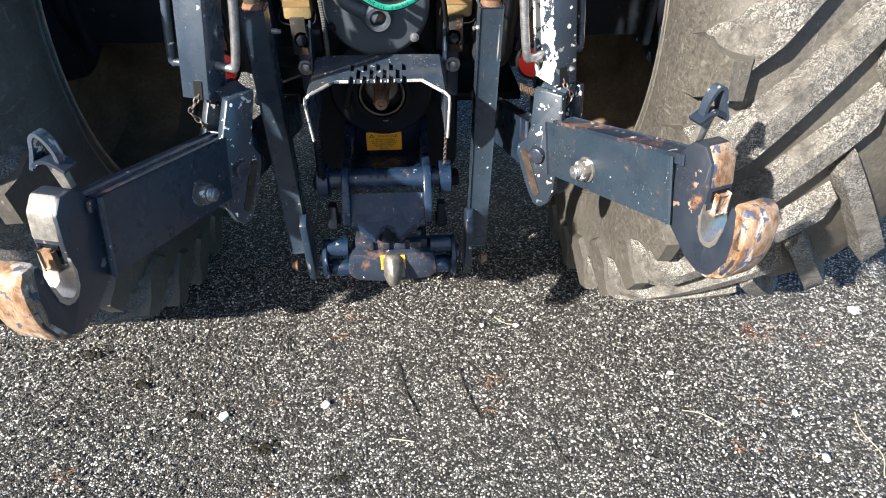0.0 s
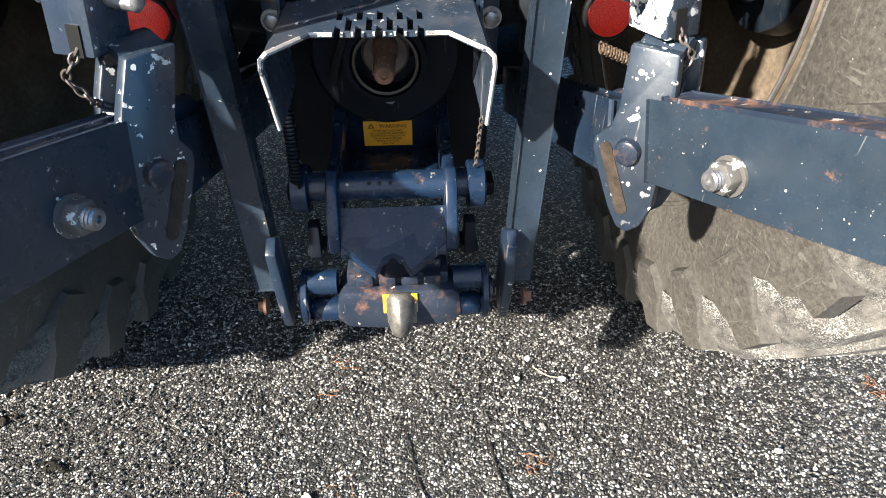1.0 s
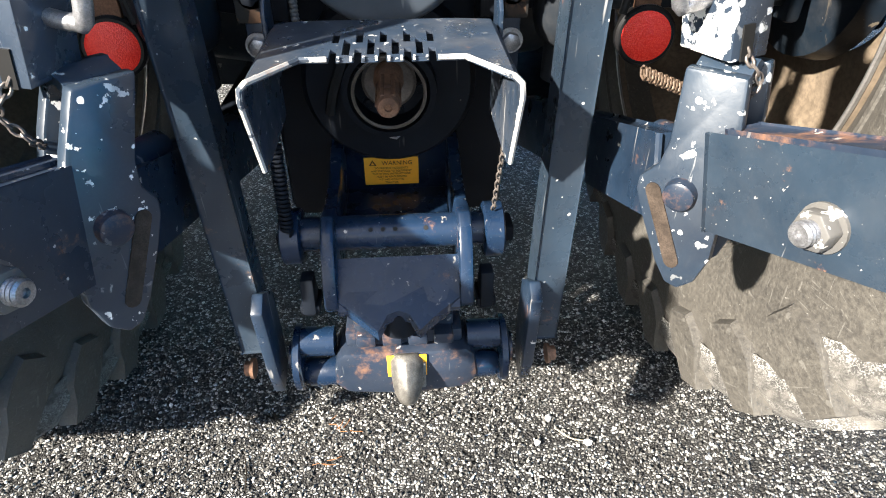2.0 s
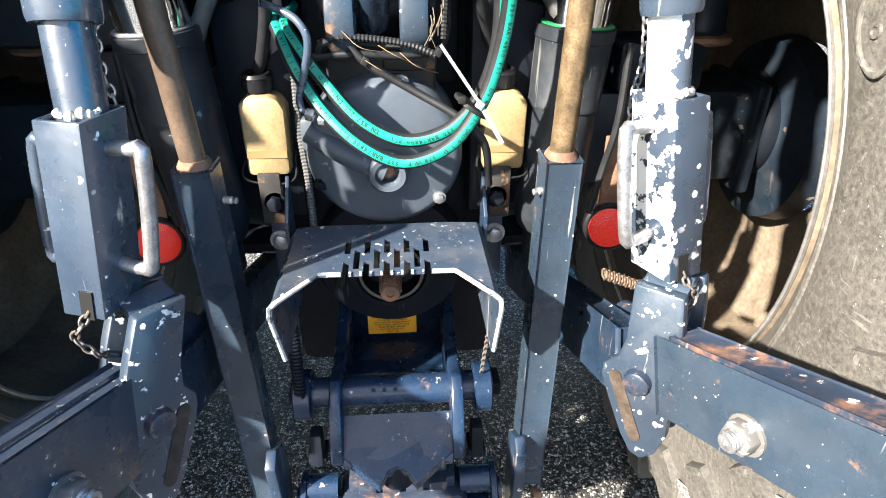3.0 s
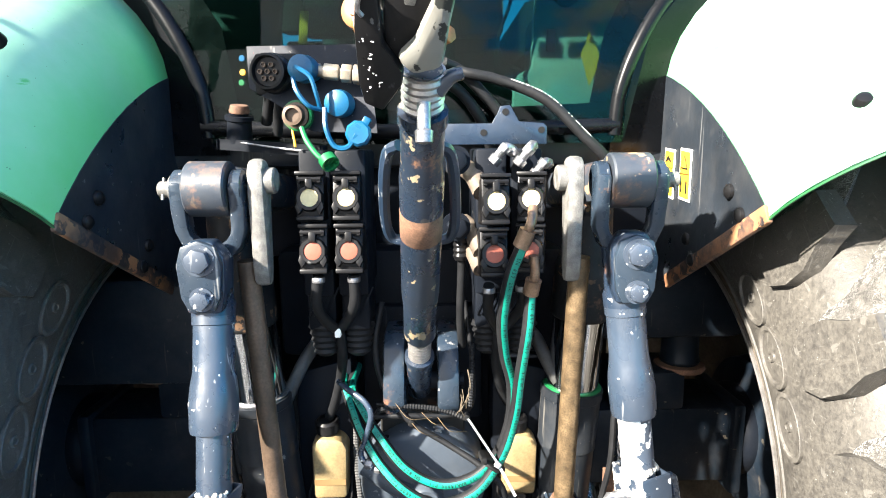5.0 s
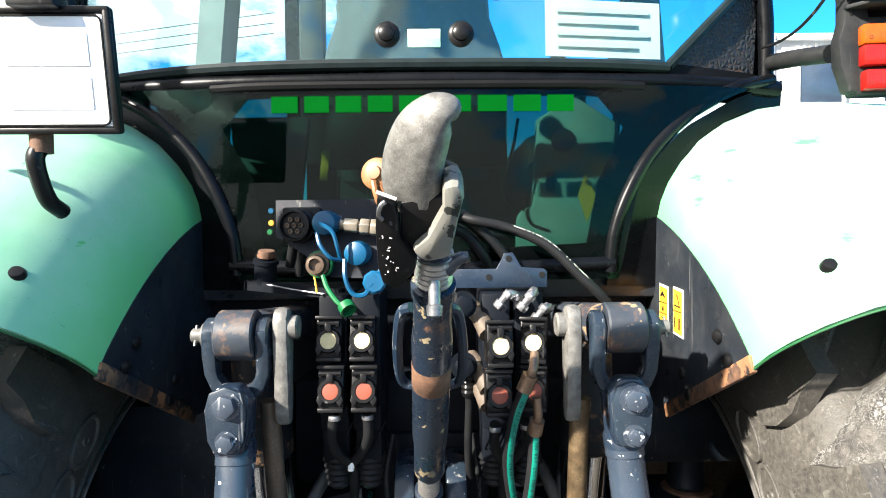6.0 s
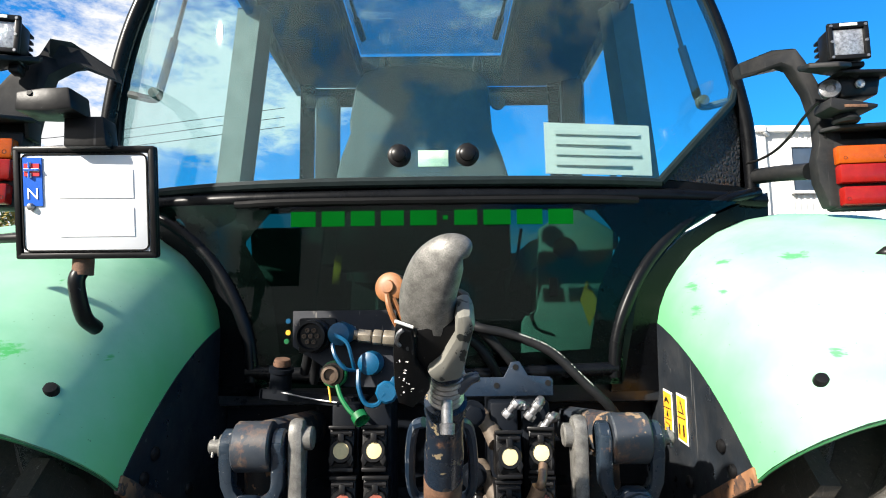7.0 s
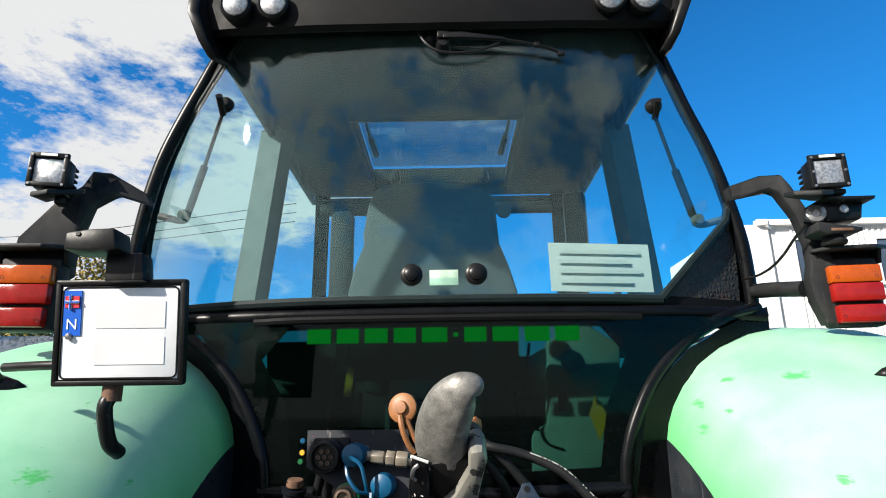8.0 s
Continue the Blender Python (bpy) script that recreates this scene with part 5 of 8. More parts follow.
p.rough(p.ramp(p.noise(60, 5, 0.7), (0.35, 0.28), (0.7, 0.7)))
p.bump(p.noise(110, 6, 0.75), 0.5, 0.002)
lip_rust = p.m
hook_paint = painted("worn_hook_paint", (0.016, 0.023, 0.036), (0.010, 0.013, 0.020), (0.20, 0.15, 0.12), 0.66, 34, rough=0.35, rust=0.02, spec=0.5)


def lower_link(s):
    if s > 0:
        A, B = V(0.396, 1.263, 0.798), V(0.517, 0.905, 0.908)
    else:
        A, B = V(-0.325, 1.261, 0.788), V(-0.434, 0.858, 0.885)
    ln = part("lower_link", beam(A, B, 0.030, 0.110 if s > 0 else 0.124, bev=0.006), navy_link, tractor, "worn navy lower lift arm")
    part("top_flange", beam(A + V(s * 0.016, 0, 0.061), B + V(s * 0.016, 0, 0.061), 0.050, 0.010), navy_rust, ln, "rust-brown top edge")
    part("outer_web", beam(A + V(s * 0.034, 0.01, -0.003), B + V(s * 0.034, 0.01, -0.003), 0.012, 0.115, bev=0.004), navy_link, ln)
    i0 = V(s * 0.32, 2.0, 0.56)
    i1 = V(0.366, 1.315, 0.775) if s > 0 else V(-0.334, 1.275, 0.757)
    part("inner_arm", beam(i0, i1, 0.040, 0.105, bev=0.006), navy_worn, ln)
    part("lock_tube", tube([A.lerp(B, 0.05) + V(s * 0.065, 0.0, 0.0), A.lerp(B, -0.55) + V(s * 0.075, 0, 0.03)], 0.024, 14, curved=False), navy_worn, ln)
    part("lock_collar", lathe(A.lerp(B, -0.18) + V(s * 0.068, 0, 0.012), A - B, [(0.030, 0), (0.033, 0.006), (0.033, 0.03), (0.026, 0.05)], 20), rusty, ln)
    d = (B - A)
    d.z = 0
    d.normalize()
    side = V(-d.y, d.x, 0)
    side = side if side.x * s > 0 else -side
    # side profile of the claw: distance behind the arm's end, height
    upper = [(-0.01, 0.058), (0.0, 0.084), (0.014, 0.100), (0.040, 0.102), (0.060, 0.080), (0.069, 0.036), (0.072, 0.010), (0.074, -0.014), (0.080, -0.034), (0.088, -0.044), (0.097, -0.046), (0.106, -0.042), (0.113, -0.030), (0.117, -0.008), (0.118, 0.038),
             (0.146, 0.040), (0.156, 0.016), (0.160, -0.019), (0.158, -0.050), (0.146, -0.082), (0.122, -0.102), (0.094, -0.108), (0.066, -0.102), (0.036, -0.082), (0.0, -0.060)]
    so = 0.020

    def at(u, w, k=0.0):
        return B + d * u + V(0, 0, w) + side * (so + k)
    hook = part("hook", prism([at(u, w) for u, w in upper], side * 0.052, 0.009), hook_paint, ln, "worn claw hook with bare and rusty steel")
    part("throat_liner", prism([at(u, w) for u, w in ((0.071, 0.014), (0.0745, -0.012), (0.081, -0.032), (0.089, -0.041), (0.097, -0.043), (0.105, -0.039), (0.111, -0.028), (0.115, -0.004), (0.120, -0.006), (0.117, -0.034), (0.108, -0.048), (0.097, -0.052), (0.086, -0.049), (0.076, -0.037), (0.069, -0.012))], side * 0.056, 0.0), steel, hook, "bare rubbed steel cup")
    part("hook_lip", prism([at(u, w, 0.008) for u, w in ((0.119, 0.046), (0.146, 0.046), (0.158, 0.030), (0.163, 0.0), (0.164, -0.030), (0.160, -0.054), (0.148, -0.086), (0.122, -0.107), (0.096, -0.111), (0.120, -0.085), (0.136, -0.050), (0.134, -0.010))], side * 0.068, 0.010), lip_rust, hook, "rust-brown lip")
    part("worn_back", prism([at(u, w, 0.002) for u, w in ((0.039, 0.104), (0.060, 0.082), (0.0705, 0.040), (0.060, 0.036), (0.038, 0.060))], side * 0.046, 0.004), lip_rust if s > 0 else cast_gray, hook, "bare rubbed steel back")
    # Flat dark plate that stands for the shade inside a recess.
    part("latch_recess", prism([at(0.0695, w, k) for w, k in ((0.034, -0.016), (0.034, 0.018), (-0.012, 0.018), (-0.012, -0.016))], d * 0.004, 0), dark_shade_cast, hook)
    part("latch_block", beam(at(0.069, 0.028, 0.002), at(0.071, -0.006, 0.002), 0.023, 0.016), lip_rust, hook)
    q = at(0.014, 0.102, -0.022)
    part("latch_lever", prism([q + side * (u * 0.8) + V(0, 0, w) + d * (w * 0.15) for u, w in ((-0.010, 0.0), (0.010, 0.0), (0.015, 0.052), (-0.015, 0.052))], d * 0.012, 0.002), cast_gray, hook)
    q2 = q + V(0, 0, 0.050) + d * 0.012
    strip = [(q.x, q.y, q.z) for q in smooth_path([(-0.019, -0.004, 0.007), (-0.020, 0.014, 0.007), (-0.013, 0.036, 0.008), (0.000, 0.046, 0.008), (0.011, 0.038, 0.009), (0.017, 0.016, 0.011), (0.028, -0.010, 0.013)], 4)]
    part("latch_loop", sheet([[q2 + side * u + V(0, 0, w) + d * h, q2 + side * u + V(0, 0, w) - d * h] for u, w, h in strip], 0.006), navy_chip, hook, "bent finger loop with chipped paint")
    part("latch_cap", sheet([[q2 + side * u + V(0, 0, w) + d * 0.013, q2 + side * u + V(0, 0, w) - d * 0.013] for u, w in ((-0.030, -0.006), (-0.014, 0.004), (0.0, 0.008), (0.014, 0.004), (0.022, -0.004))], 0.006), navy_rust, hook)
    pb = A.lerp(B, 0.40) - side * 0.016 + V(0, 0, -0.016)
    part("link_bolt", join(hex_bolt(pb, -side, 0.0225, 0.021, False), lathe(pb, -side, [(0.0265, -0.003), (0.0265, 0.003)], 22)), nut_chip, ln)
    part("bolt_thread", lathe(pb, -side, [(0.0135, 0.018)] + [(0.0135 - 0.0012 * (k % 2), 0.022 + 0.0025 * k) for k in range(5)] + [(0.011, 0.035), (0.005, 0.035), (0.004, 0.031), (0, 0.031)], 20), zinc, ln)
    return ln


lower_link(1)
lower_link(-1)


# ---- lift rods ----
def chain_links(pts, size=0.011):
    path = smooth_path(pts, 8)
    total = [0.0]
    for a, b in zip(path, path[1:]):
        total.append(total[-1] + (b - a).length)
    bms = []
    n = max(2, int(total[-1] / (size * 1.55)))
    for k in range(n):
        want = total[-1] * (k + 0.5) / n
        i = max(j for j in range(len(total)) if total[j] <= want)
        i = min(i, len(path) - 2)
        d = (path[i + 1] - path[i]).normalized()
        c = path[i] + d * (want - total[i])
        u = d.orthogonal().normalized()
        u = Matrix.Rotation(math.pi / 2 * (k % 2) + 0.4, 3, d) @ u
        loop = [c + d * (size * math.cos(t)) + u * (size * 0.6 * math.sin(t)) for t in [2 * math.pi * j / 10 for j in range(11)]]
        bms.append(tube(loop, size * 0.24, 6, curved=False))
    return join(*bms)


flake_white = simple("crumbling_white_paint", (0.40, 0.37, 0.32), 0.9, 0, 0.4, 120, 0.6)


arm_paint = painted("worn_arm_paint", (0.034, 0.043, 0.055), (0.018, 0.024, 0.034), (0.26, 0.18, 0.115), 0.60, 26, rough=0.40, rust=0.30, spec=0.5, dusty=0.16)
# Dust and rust, darkened to paint in the shade of a deep slot.
slot_dust_shade = simple("dusty_rusty_shaded_slot", (0.038, 0.028, 0.021), 0.8, 0, 0.5, 60, 0.4)


def lift_rod(s):
    if s > 0:
        F0, F1, e1, e2, top = V(0.357, 1.306, 1.178), V(0.386, 1.287, 0.932), V(0.42, -0.907, 0), V(0.90, 0.43, 0), V(0.338, 1.375, 1.455)
    else:
        F0, F1, e1, e2, top = V(-0.305, 1.250, 1.183), V(-0.343, 1.250, 0.936), V(-0.28, -0.96, 0), V(-0.945, 0.32, 0), V(-0.328, 1.365, 1.45)
    a, b = 0.074, 0.062
    ax = F1 - F0
    def L(u, v, w):
        """u behind the front corner, v outwards from it, w down the sleeve (0 to 1)."""
        return F0 + ax * w - e1 * u + e2 * v
    wall = 0.006
    c0 = L(a / 2, b / 2, 0)
    skin = navy_flaked if s > 0 else navy_chip
    bm = bmesh.new()
    rings = []
    for inset, w in ((0.0, 0), (0.0, 1), (wall, 1), (wall, 0)):
        i = inset
        rings.append([bm.verts.new(L(u, v, w)) for u, v in ((i, i), (a - i, i), (a - i, b - i), (i, b - i))])
    for r0, r1 in zip(rings, rings[1:] + rings[:1]):
        for k in range(4):
            bm.faces.new((r0[k], r0[(k + 1) % 4], r1[(k + 1) % 4], r1[k]))
    bmesh.ops.recalc_face_normals(bm, faces=bm.faces)
    rod = part("lift_rod", bevel(bm, 0.0025), skin, tractor, "chipped navy lift rod sleeve with two handles")
    for v, sg in ((0.0, -1), (b, 1)):
        pts = [L(a * 0.55, v, 0.16), L(a * 0.55, v + sg * 0.030, 0.155), L(a * 0.55, v + sg * 0.043, 0.20), L(a * 0.55, v + sg * 0.043, 0.72), L(a * 0.55, v + sg * 0.030, 0.77), L(a * 0.55, v, 0.76)]
        part("handle", tube(pts, 0.0092, 10, step=4), zinc if sg < 0 else navy_chip, rod)
    foot = c0 + V(0, 0, -0.03)
    axis = top - foot
    n = axis.length
    part("inner_tube", lathe(foot, axis, [(0.027, 0.0), (0.027, n * 0.42)], 32), navy_tube_flaked if s > 0 else navy_chip, rod, "round tube with flaked paint")
    part("rod_tube", lathe(foot, axis, [(0.028, n * 0.40), (0.0355, n * 0.40), (0.037, n * 0.42), (0.0385, n * 0.55), (0.036, n * 0.64), (0.032, n * 0.72), (0.0315, n * 0.95), (0.0335, n * 0.955), (0.0335, n * 1.0)], 32), navy_chip, rod)
    rnd = random.Random(40 + s)
    lumps = []
    for k in range(9):
        a2 = -2.6 + 0.26 * k + 0.2 * rnd.random() + (0.5 if s > 0 else 0)
        c2 = foot + axis * (0.098 + 0.02 * rnd.random()) + V(0.027 * math.cos(a2), 0.027 * math.sin(a2), 0)
        r2 = 0.003 + 0.004 * rnd.random()
        lumps.append(lathe(c2 - V(0, 0, r2), (0.2, -0.1, 1), [(0, 0), (r2 * 0.8, r2 * 0.4), (r2, r2), (r2 * 0.6, r2 * 1.8), (0, r2 * 2.2)], 7))
    tagged(part("dried_paint", join(*lumps), flake_white, rod), "crumbling white paint round the sleeve mouth", kind="stuff")
    part("swivel", join(lathe(top, axis, [(0.034, 0), (0.034, 0.02), (0.030, 0.03), (0.030, 0.10)], 24), prism([top + V(s * u, -0.018, w) for u, w in ((-0.026, 0.012), (0.026, 0.012), (0.036, 0.05), (0.034, 0.10), (0.018, 0.125), (-0.018, 0.125), (-0.036, 0.10), (-0.034, 0.05))], (0, 0.040, 0), 0.006)), navy_worn, rod)
    part("swivel_plate", prism([(top.x + u, top.y - 0.043, w) for u, w in ((-0.020, 1.470), (0.020, 1.470), (0.030, 1.49), (0.034, 1.54), (0.026, 1.568), (0.0, 1.578), (-0.026, 1.568), (-0.034, 1.54), (-0.030, 1.49))], (0, 0.012, 0), 0.003), navy_link, rod)
    for z, r in ((1.548, 0.0195), (1.488, 0.0150)):
        part("swivel_bolt", join(hex_bolt((top.x + 0.002, top.y - 0.050, z), (0, -1, 0), r, 0.013, False), lathe((top.x + 0.002, top.y - 0.048, z), (0, -1, 0), [(r * 1.25, -0.002), (r * 1.25, 0.003)], 22)), bolt_chip, rod)
    bx = top.x + s * 0.0
    by, bz = (1.393, 1.650) if s < 0 else (1.385, 1.658)
    arc = [radians(180 + 22.5 * k) for k in range(9)]
    out_u = [(-0.056, bz + 0.012), (-0.058, bz - 0.03), (-0.056, 1.585), (-0.046, 1.558), (-0.030, 1.540), (0.030, 1.540), (0.046, 1.558), (0.056, 1.585), (0.058, bz - 0.03), (0.056, bz + 0.012)]
    in_u = [(0.034, bz + 0.012)] + [(-0.033 * math.cos(q), 1.590 + 0.030 * math.sin(q)) for q in arc] + [(-0.034, bz + 0.012)]
    part("fork", prism([(bx + u, by - 0.014 + 0.15 * (1.65 - w), w) for u, w in out_u + in_u], (0, 0.034, 0), 0.006), navy_link, rod, "forged navy fork")
    for u in (-1, 1):
        part("fork_eye", lathe((bx + u * 0.034, by, bz), (u, 0, 0), [(0.024, 0), (0.031, 0.003), (0.031, 0.019), (0.027, 0.022)], 28), navy_link, rod)
    part("lift_arm_end", join(lathe((bx - 0.033, by, bz), (1, 0, 0), [(0.041, 0), (0.044, 0.003), (0.044, 0.063), (0.041, 0.066)], 36), beam((bx, by + 0.01, bz), (s * 0.30, 1.86, 1.61), 0.060, 0.080, bev=0.026)), arm_paint, tractor, "worn navy lift arm end with tan and rusty patches")
    part("clevis_pin", join(lathe((bx + s * 0.045, by, bz), (s, 0, 0), [(0.022, 0), (0.022, 0.016), (0.013, 0.018), (0.013, 0.034), (0.010, 0.037)], 20), tube([(bx + s * 0.073, by, bz + 0.018), (bx + s * 0.073, by - 0.012, bz - 0.016)], 0.0025, 6, curved=False)), cast_gray, rod)
    part("pin_cross", lathe((bx + s * 0.0815, by, bz), (s, 0, 0), [(0.004, -0.002), (0.004, 0.001), (0, 0.001)], 10), ink, rod)
    # fork plates round the lower link
    if s > 0:
        pin, f1, nrm = V(0.369, 1.284, 0.772), V(0.75, -0.66, 0), V(-0.66, -0.75, 0)
    else:
        pin, f1, nrm = V(-0.312, 1.236, 0.786), V(-0.66, -0.75, 0), V(0.75, -0.66, 0)
    P1 = [(-0.034, 0.150), (0.036, 0.150), (0.046, 0.09), (0.052, 0.0), (0.056, -0.075), (0.046, -0.112), (0.028, -0.130), (0.010, -0.126), (-0.010, -0.10), (-0.040, -0.045), (-0.056, -0.010), (-0.056, 0.008), (-0.036, 0.030), (-0.030, 0.06)]
    def fork(off, pts, nm):
        base = pin + nrm * off
        return part(nm, prism([base + f1 * u + V(0, 0, w) - nrm * (w * 0.10) for u, w in pts], nrm * 0.020, 0.004), fork_flaked if s > 0 else navy_fork, rod)
    if s < 0:
        # this plate leans inwards towards its top
        P1 = [(u - 0.055 * max(0.0, w) / 0.165, w) for u, w in P1]
    fork(0.0, P1, "fork_plate")
    fork(-0.075, [(u + (0.006 if s > 0 else -0.012), w) for u, w in P1], "fork_plate")
    lean = 0.0 if s > 0 else -0.050
    arch = [(0.004, 0.126), (-0.010, 0.150), (-0.036, 0.160), (-0.062, 0.150), (-0.076, 0.126)]
    part("fork_bridge", sheet([[pin + nrm * (h - w * 0.10) + f1 * (lean + e) + V(0, 0, w) for e in (-0.028, 0.034)] for h, w in arch], 0.014), fork_flaked if s > 0 else navy_fork, rod)
    part("fork_pin", lathe(pin + nrm * 0.006, nrm, [(0.022, 0), (0.021, 0.004), (0.019, 0.014), (0.016, 0.016), (0, 0.016)], 22), navy_rust, rod)
    slot = [(-0.034 + 0.0095 * math.cos(radians(q)), -0.004 + 0.0095 * math.sin(radians(q))) for q in range(30, 211, 30)] + [(0.012 + 0.0095 * math.cos(radians(q)), -0.092 + 0.0095 * math.sin(radians(q))) for q in range(210, 391, 30)]
    part("fork_slot", prism([pin + nrm * 0.0108 + f1 * u + V(0, 0, w) - nrm * (w * 0.10) for u, w in slot], nrm * 0.002, 0), slot_dust_shade, rod, "rusty adjusting slot with the shade of its depth painted in")
    ch = [L(a * 0.15, b * 0.35, 0.90), L(-0.008, b * 0.45, 1.02), L(-0.012, b * 0.6, 1.10), L(0.0, b * 0.3, 1.22), L(0.03, b * 0.5, 1.32)]
    part("pin_chain", chain_links(ch, 0.0078), chain_steel, rod, "dark rusty link chain")
    # Black plate on the sleeve, painting the shade of a cut-out.
    part("chain_notch", prism([L(0.0, b * q, w) + e1 * 0.0012 for q, w in ((0.22, 0.84), (0.52, 0.84), (0.52, 1.0), (0.22, 1.0))], e1 * 0.002, 0), ink, rod)
    return rod


lift_rod(1)
lift_rod(-1)


# ---- hitch lift rods (square tubes with round rods) ----
def hitch_rod(s):
    tx = 0.258 if s > 0 else 0.261
    top, bot = V(s * tx, 1.432, 1.068), V(s * 0.252, 1.445, 0.395)
    r = part("hitch_lift_rod", beam(bot, top, 0.052, 0.046, up=(0, 1, 0), bev=0.004), navy_link, tractor, "navy square lift tube")
    part("round_rod", tube([top - V(0, 0, 0.02), V(0.270 if s > 0 else -0.282, 1.41, 1.53)], 0.0175, 18, curved=False), bronze if s < 0 else bronze_r, r, "tarnished brown round rod")
    part("rust_collar", lathe(top - V(0, 0, 0.001), (0, 0, 1), [(0.026, 0), (0.024, 0.004), (0.020, 0.012)], 12), rusty, r)
    part("flat_eye", prism([(s * 0.254, 1.40 + u, z) for u, z in ((-0.010, 1.490), (0.010, 1.490), (0.018, 1.520), (0.020, 1.56), (0.026, 1.64), (0.024, 1.68), (0.012, 1.697), (-0.012, 1.697), (-0.024, 1.68), (-0.026, 1.64), (-0.020, 1.56), (-0.018, 1.520))], (0.028, 0, 0), 0.009), cast_gray, r, "grey forged eye")
    part("eye_pin", lathe((s * 0.248, 1.40, 1.662), (-s, 0, 0), [(0.021, 0), (0.021, 0.020), (0.018, 0.023)], 24), cast_gray, r)
    part("ear_plate", prism([(s * 0.226, 1.425 + u, z) for u, z in ((-0.045, 0.515), (-0.015, 0.535), (0.04, 0.50), (0.05, 0.40), (0.04, 0.315), (-0.015, 0.300), (-0.03, 0.36))], (0.020, 0, 0), 0.004), navy_worn, r)
    part("ear_bolt", hex_bolt((s * 0.272, 1.43, 0.345), (s, 0, 0), 0.014), rusty, r)
    part("grease_nipple", lathe((s * 0.232 if s > 0 else s * 0.222, 1.42, 1.02), (-s, -0.3, 0), [(0.006, -0.005), (0.006, 0.006), (0.004, 0.008), (0.005, 0.014), (0, 0.016)], 10), steel, r)
    return r


hitch_rod(1)
hitch_rod(-1)

# ---- PTO guard with slots ----
gz = 0.930
slots = []
for k in range(5):
    slots.append((-0.060 + 0.030 * k, 1.418, 1.460))
    slots.append((-0.060 + 0.030 * k, 1.30, 1.395))
for k in range(4):
    slots.append((-0.045 + 0.030 * k, 1.375, 1.430))
cols = [(-0.158, 0.795), (-0.158, 0.905), (-0.156, 0.920), (-0.148, 0.928), (-0.10, gz)]
xs = sorted({round(v, 4) for c, _, _ in slots for v in (c - 0.0045, c + 0.0045)})
full = cols + [(x, gz) for x in xs] + [(-x, z) for x, z in cols[::-1]]
ys = [1.51, 1.460, 1.430, 1.418, 1.395, 1.375, 1.362]


def guard_point(x, z, y):
    # the rim flares towards the sides
    t = (1.51 - y) / 0.148
    edge = 1.362 if abs(x) < 0.101 else (1.296 if z > 0.85 else 1.345)
    return (x, 1.51 + (edge - 1.51) * t, z - 0.006 * t)


bm = bmesh.new()
g = [[bm.verts.new(V(*guard_point(x, z, y))) for x, z in full] for y in ys]
for i in range(len(ys) - 1):
    for k in range(len(full) - 1):
        cx, cy = (full[k][0] + full[k + 1][0]) / 2, (ys[i] + ys[i + 1]) / 2
        if any(abs(cx - c) < 0.0045 and y0 < cy < y1 for c, y0, y1 in slots) and abs(full[k][1] - gz) < 1e-6:
            continue
        bm.faces.new((g[i][k], g[i][k + 1], g[i + 1][k + 1], g[i + 1][k]))
bmesh.ops.recalc_face_normals(bm, faces=bm.faces)
bmesh.ops.solidify(bm, geom=list(bm.faces), thickness=0.005)
bmesh.ops.recalc_face_normals(bm, faces=bm.faces)
guard_paint = painted("scuffed_guard_paint", (0.024, 0.037, 0.058), (0.013, 0.021, 0.034), (0.42, 0.41, 0.39), 0.68, 60, dusty=0.32, rough=0.30, rust=0.04)
worn_rim = painted("scraped_rim_steel", (0.42, 0.40, 0.37), (0.30, 0.28, 0.26), (0.035, 0.045, 0.06), 0.57, 55, rough=0.4, rust=0.12, spec=0.5)
guard = part("pto_guard", bm, guard_paint, tractor, "scuffed navy bent-steel guard with slots")
rimpts = [guard_point(x, z, 1.362) for x, z in full]
edge = [V(*q) + V(0, -0.001, 0) for q in rimpts if abs(q[0]) >= 0.099]
half_n = len(cols)
for run in (edge[:half_n], edge[-half_n:]):
    part("worn_edge", tube(run, 0.0036, 6, curved=False), worn_rim, guard, "bare worn rim")
for x0, x1 in zip([-0.10] + [x for x in xs[1::2]], xs[0::2] + [0.10]):
    part("worn_edge", tube([guard_point(x0 + 0.0015, gz, 1.362), guard_point(x1 - 0.0015, gz, 1.362)], 0.0035, 6, curved=False), worn_rim, guard)
for s in (-1, 1):
    part("guard_lug", prism([(s * 0.163, 1.505, 0.94), (s * 0.163, 1.505, 0.84), (s * 0.163, 1.56, 0.84), (s * 0.163, 1.56, 1.0)], (0.006, 0, 0), 0.001), navy, guard)
    part("mount_plate", prism([(s * 0.172, 1.565, z) if k < 2 else (s * 0.20, 1.565, z) for k, z in enumerate((0.80, 0.985, 0.985, 0.80))], (0, 0.02, 0), 0.002), navy_rust, tractor, "rusty mounting plate")
    part("rusty_tab", box((s * 0.192, 1.556, 0.962), (0.036, 0.008, 0.090), bev=0.002), rust_cast, tractor, "rust-brown steel tab")
    for z in (0.955, 0.885):
        part("mount_bolt", hex_bolt((s * 0.186, 1.553, z), (0, -1, 0), 0.014), dark_shade_cast if z > 0.9 else zinc, guard)

# shaft, shield and seal
pto = part("pto_shaft", lathe((0, 1.468, 0.818), (0, 1, 0), [(0.0, 0.004), (0.005, 0.004), (0.006, 0.0), (0.0145, 0.001), (0.017, 0.005), (0.017, 0.035), (0.014, 0.038), (0.014, 0.045), (0.017, 0.048), (0.017, 0.10), (0.024, 0.11), (0.024, 0.2)], 20), rusty, tractor, "rust-brown splined drive shaft end")
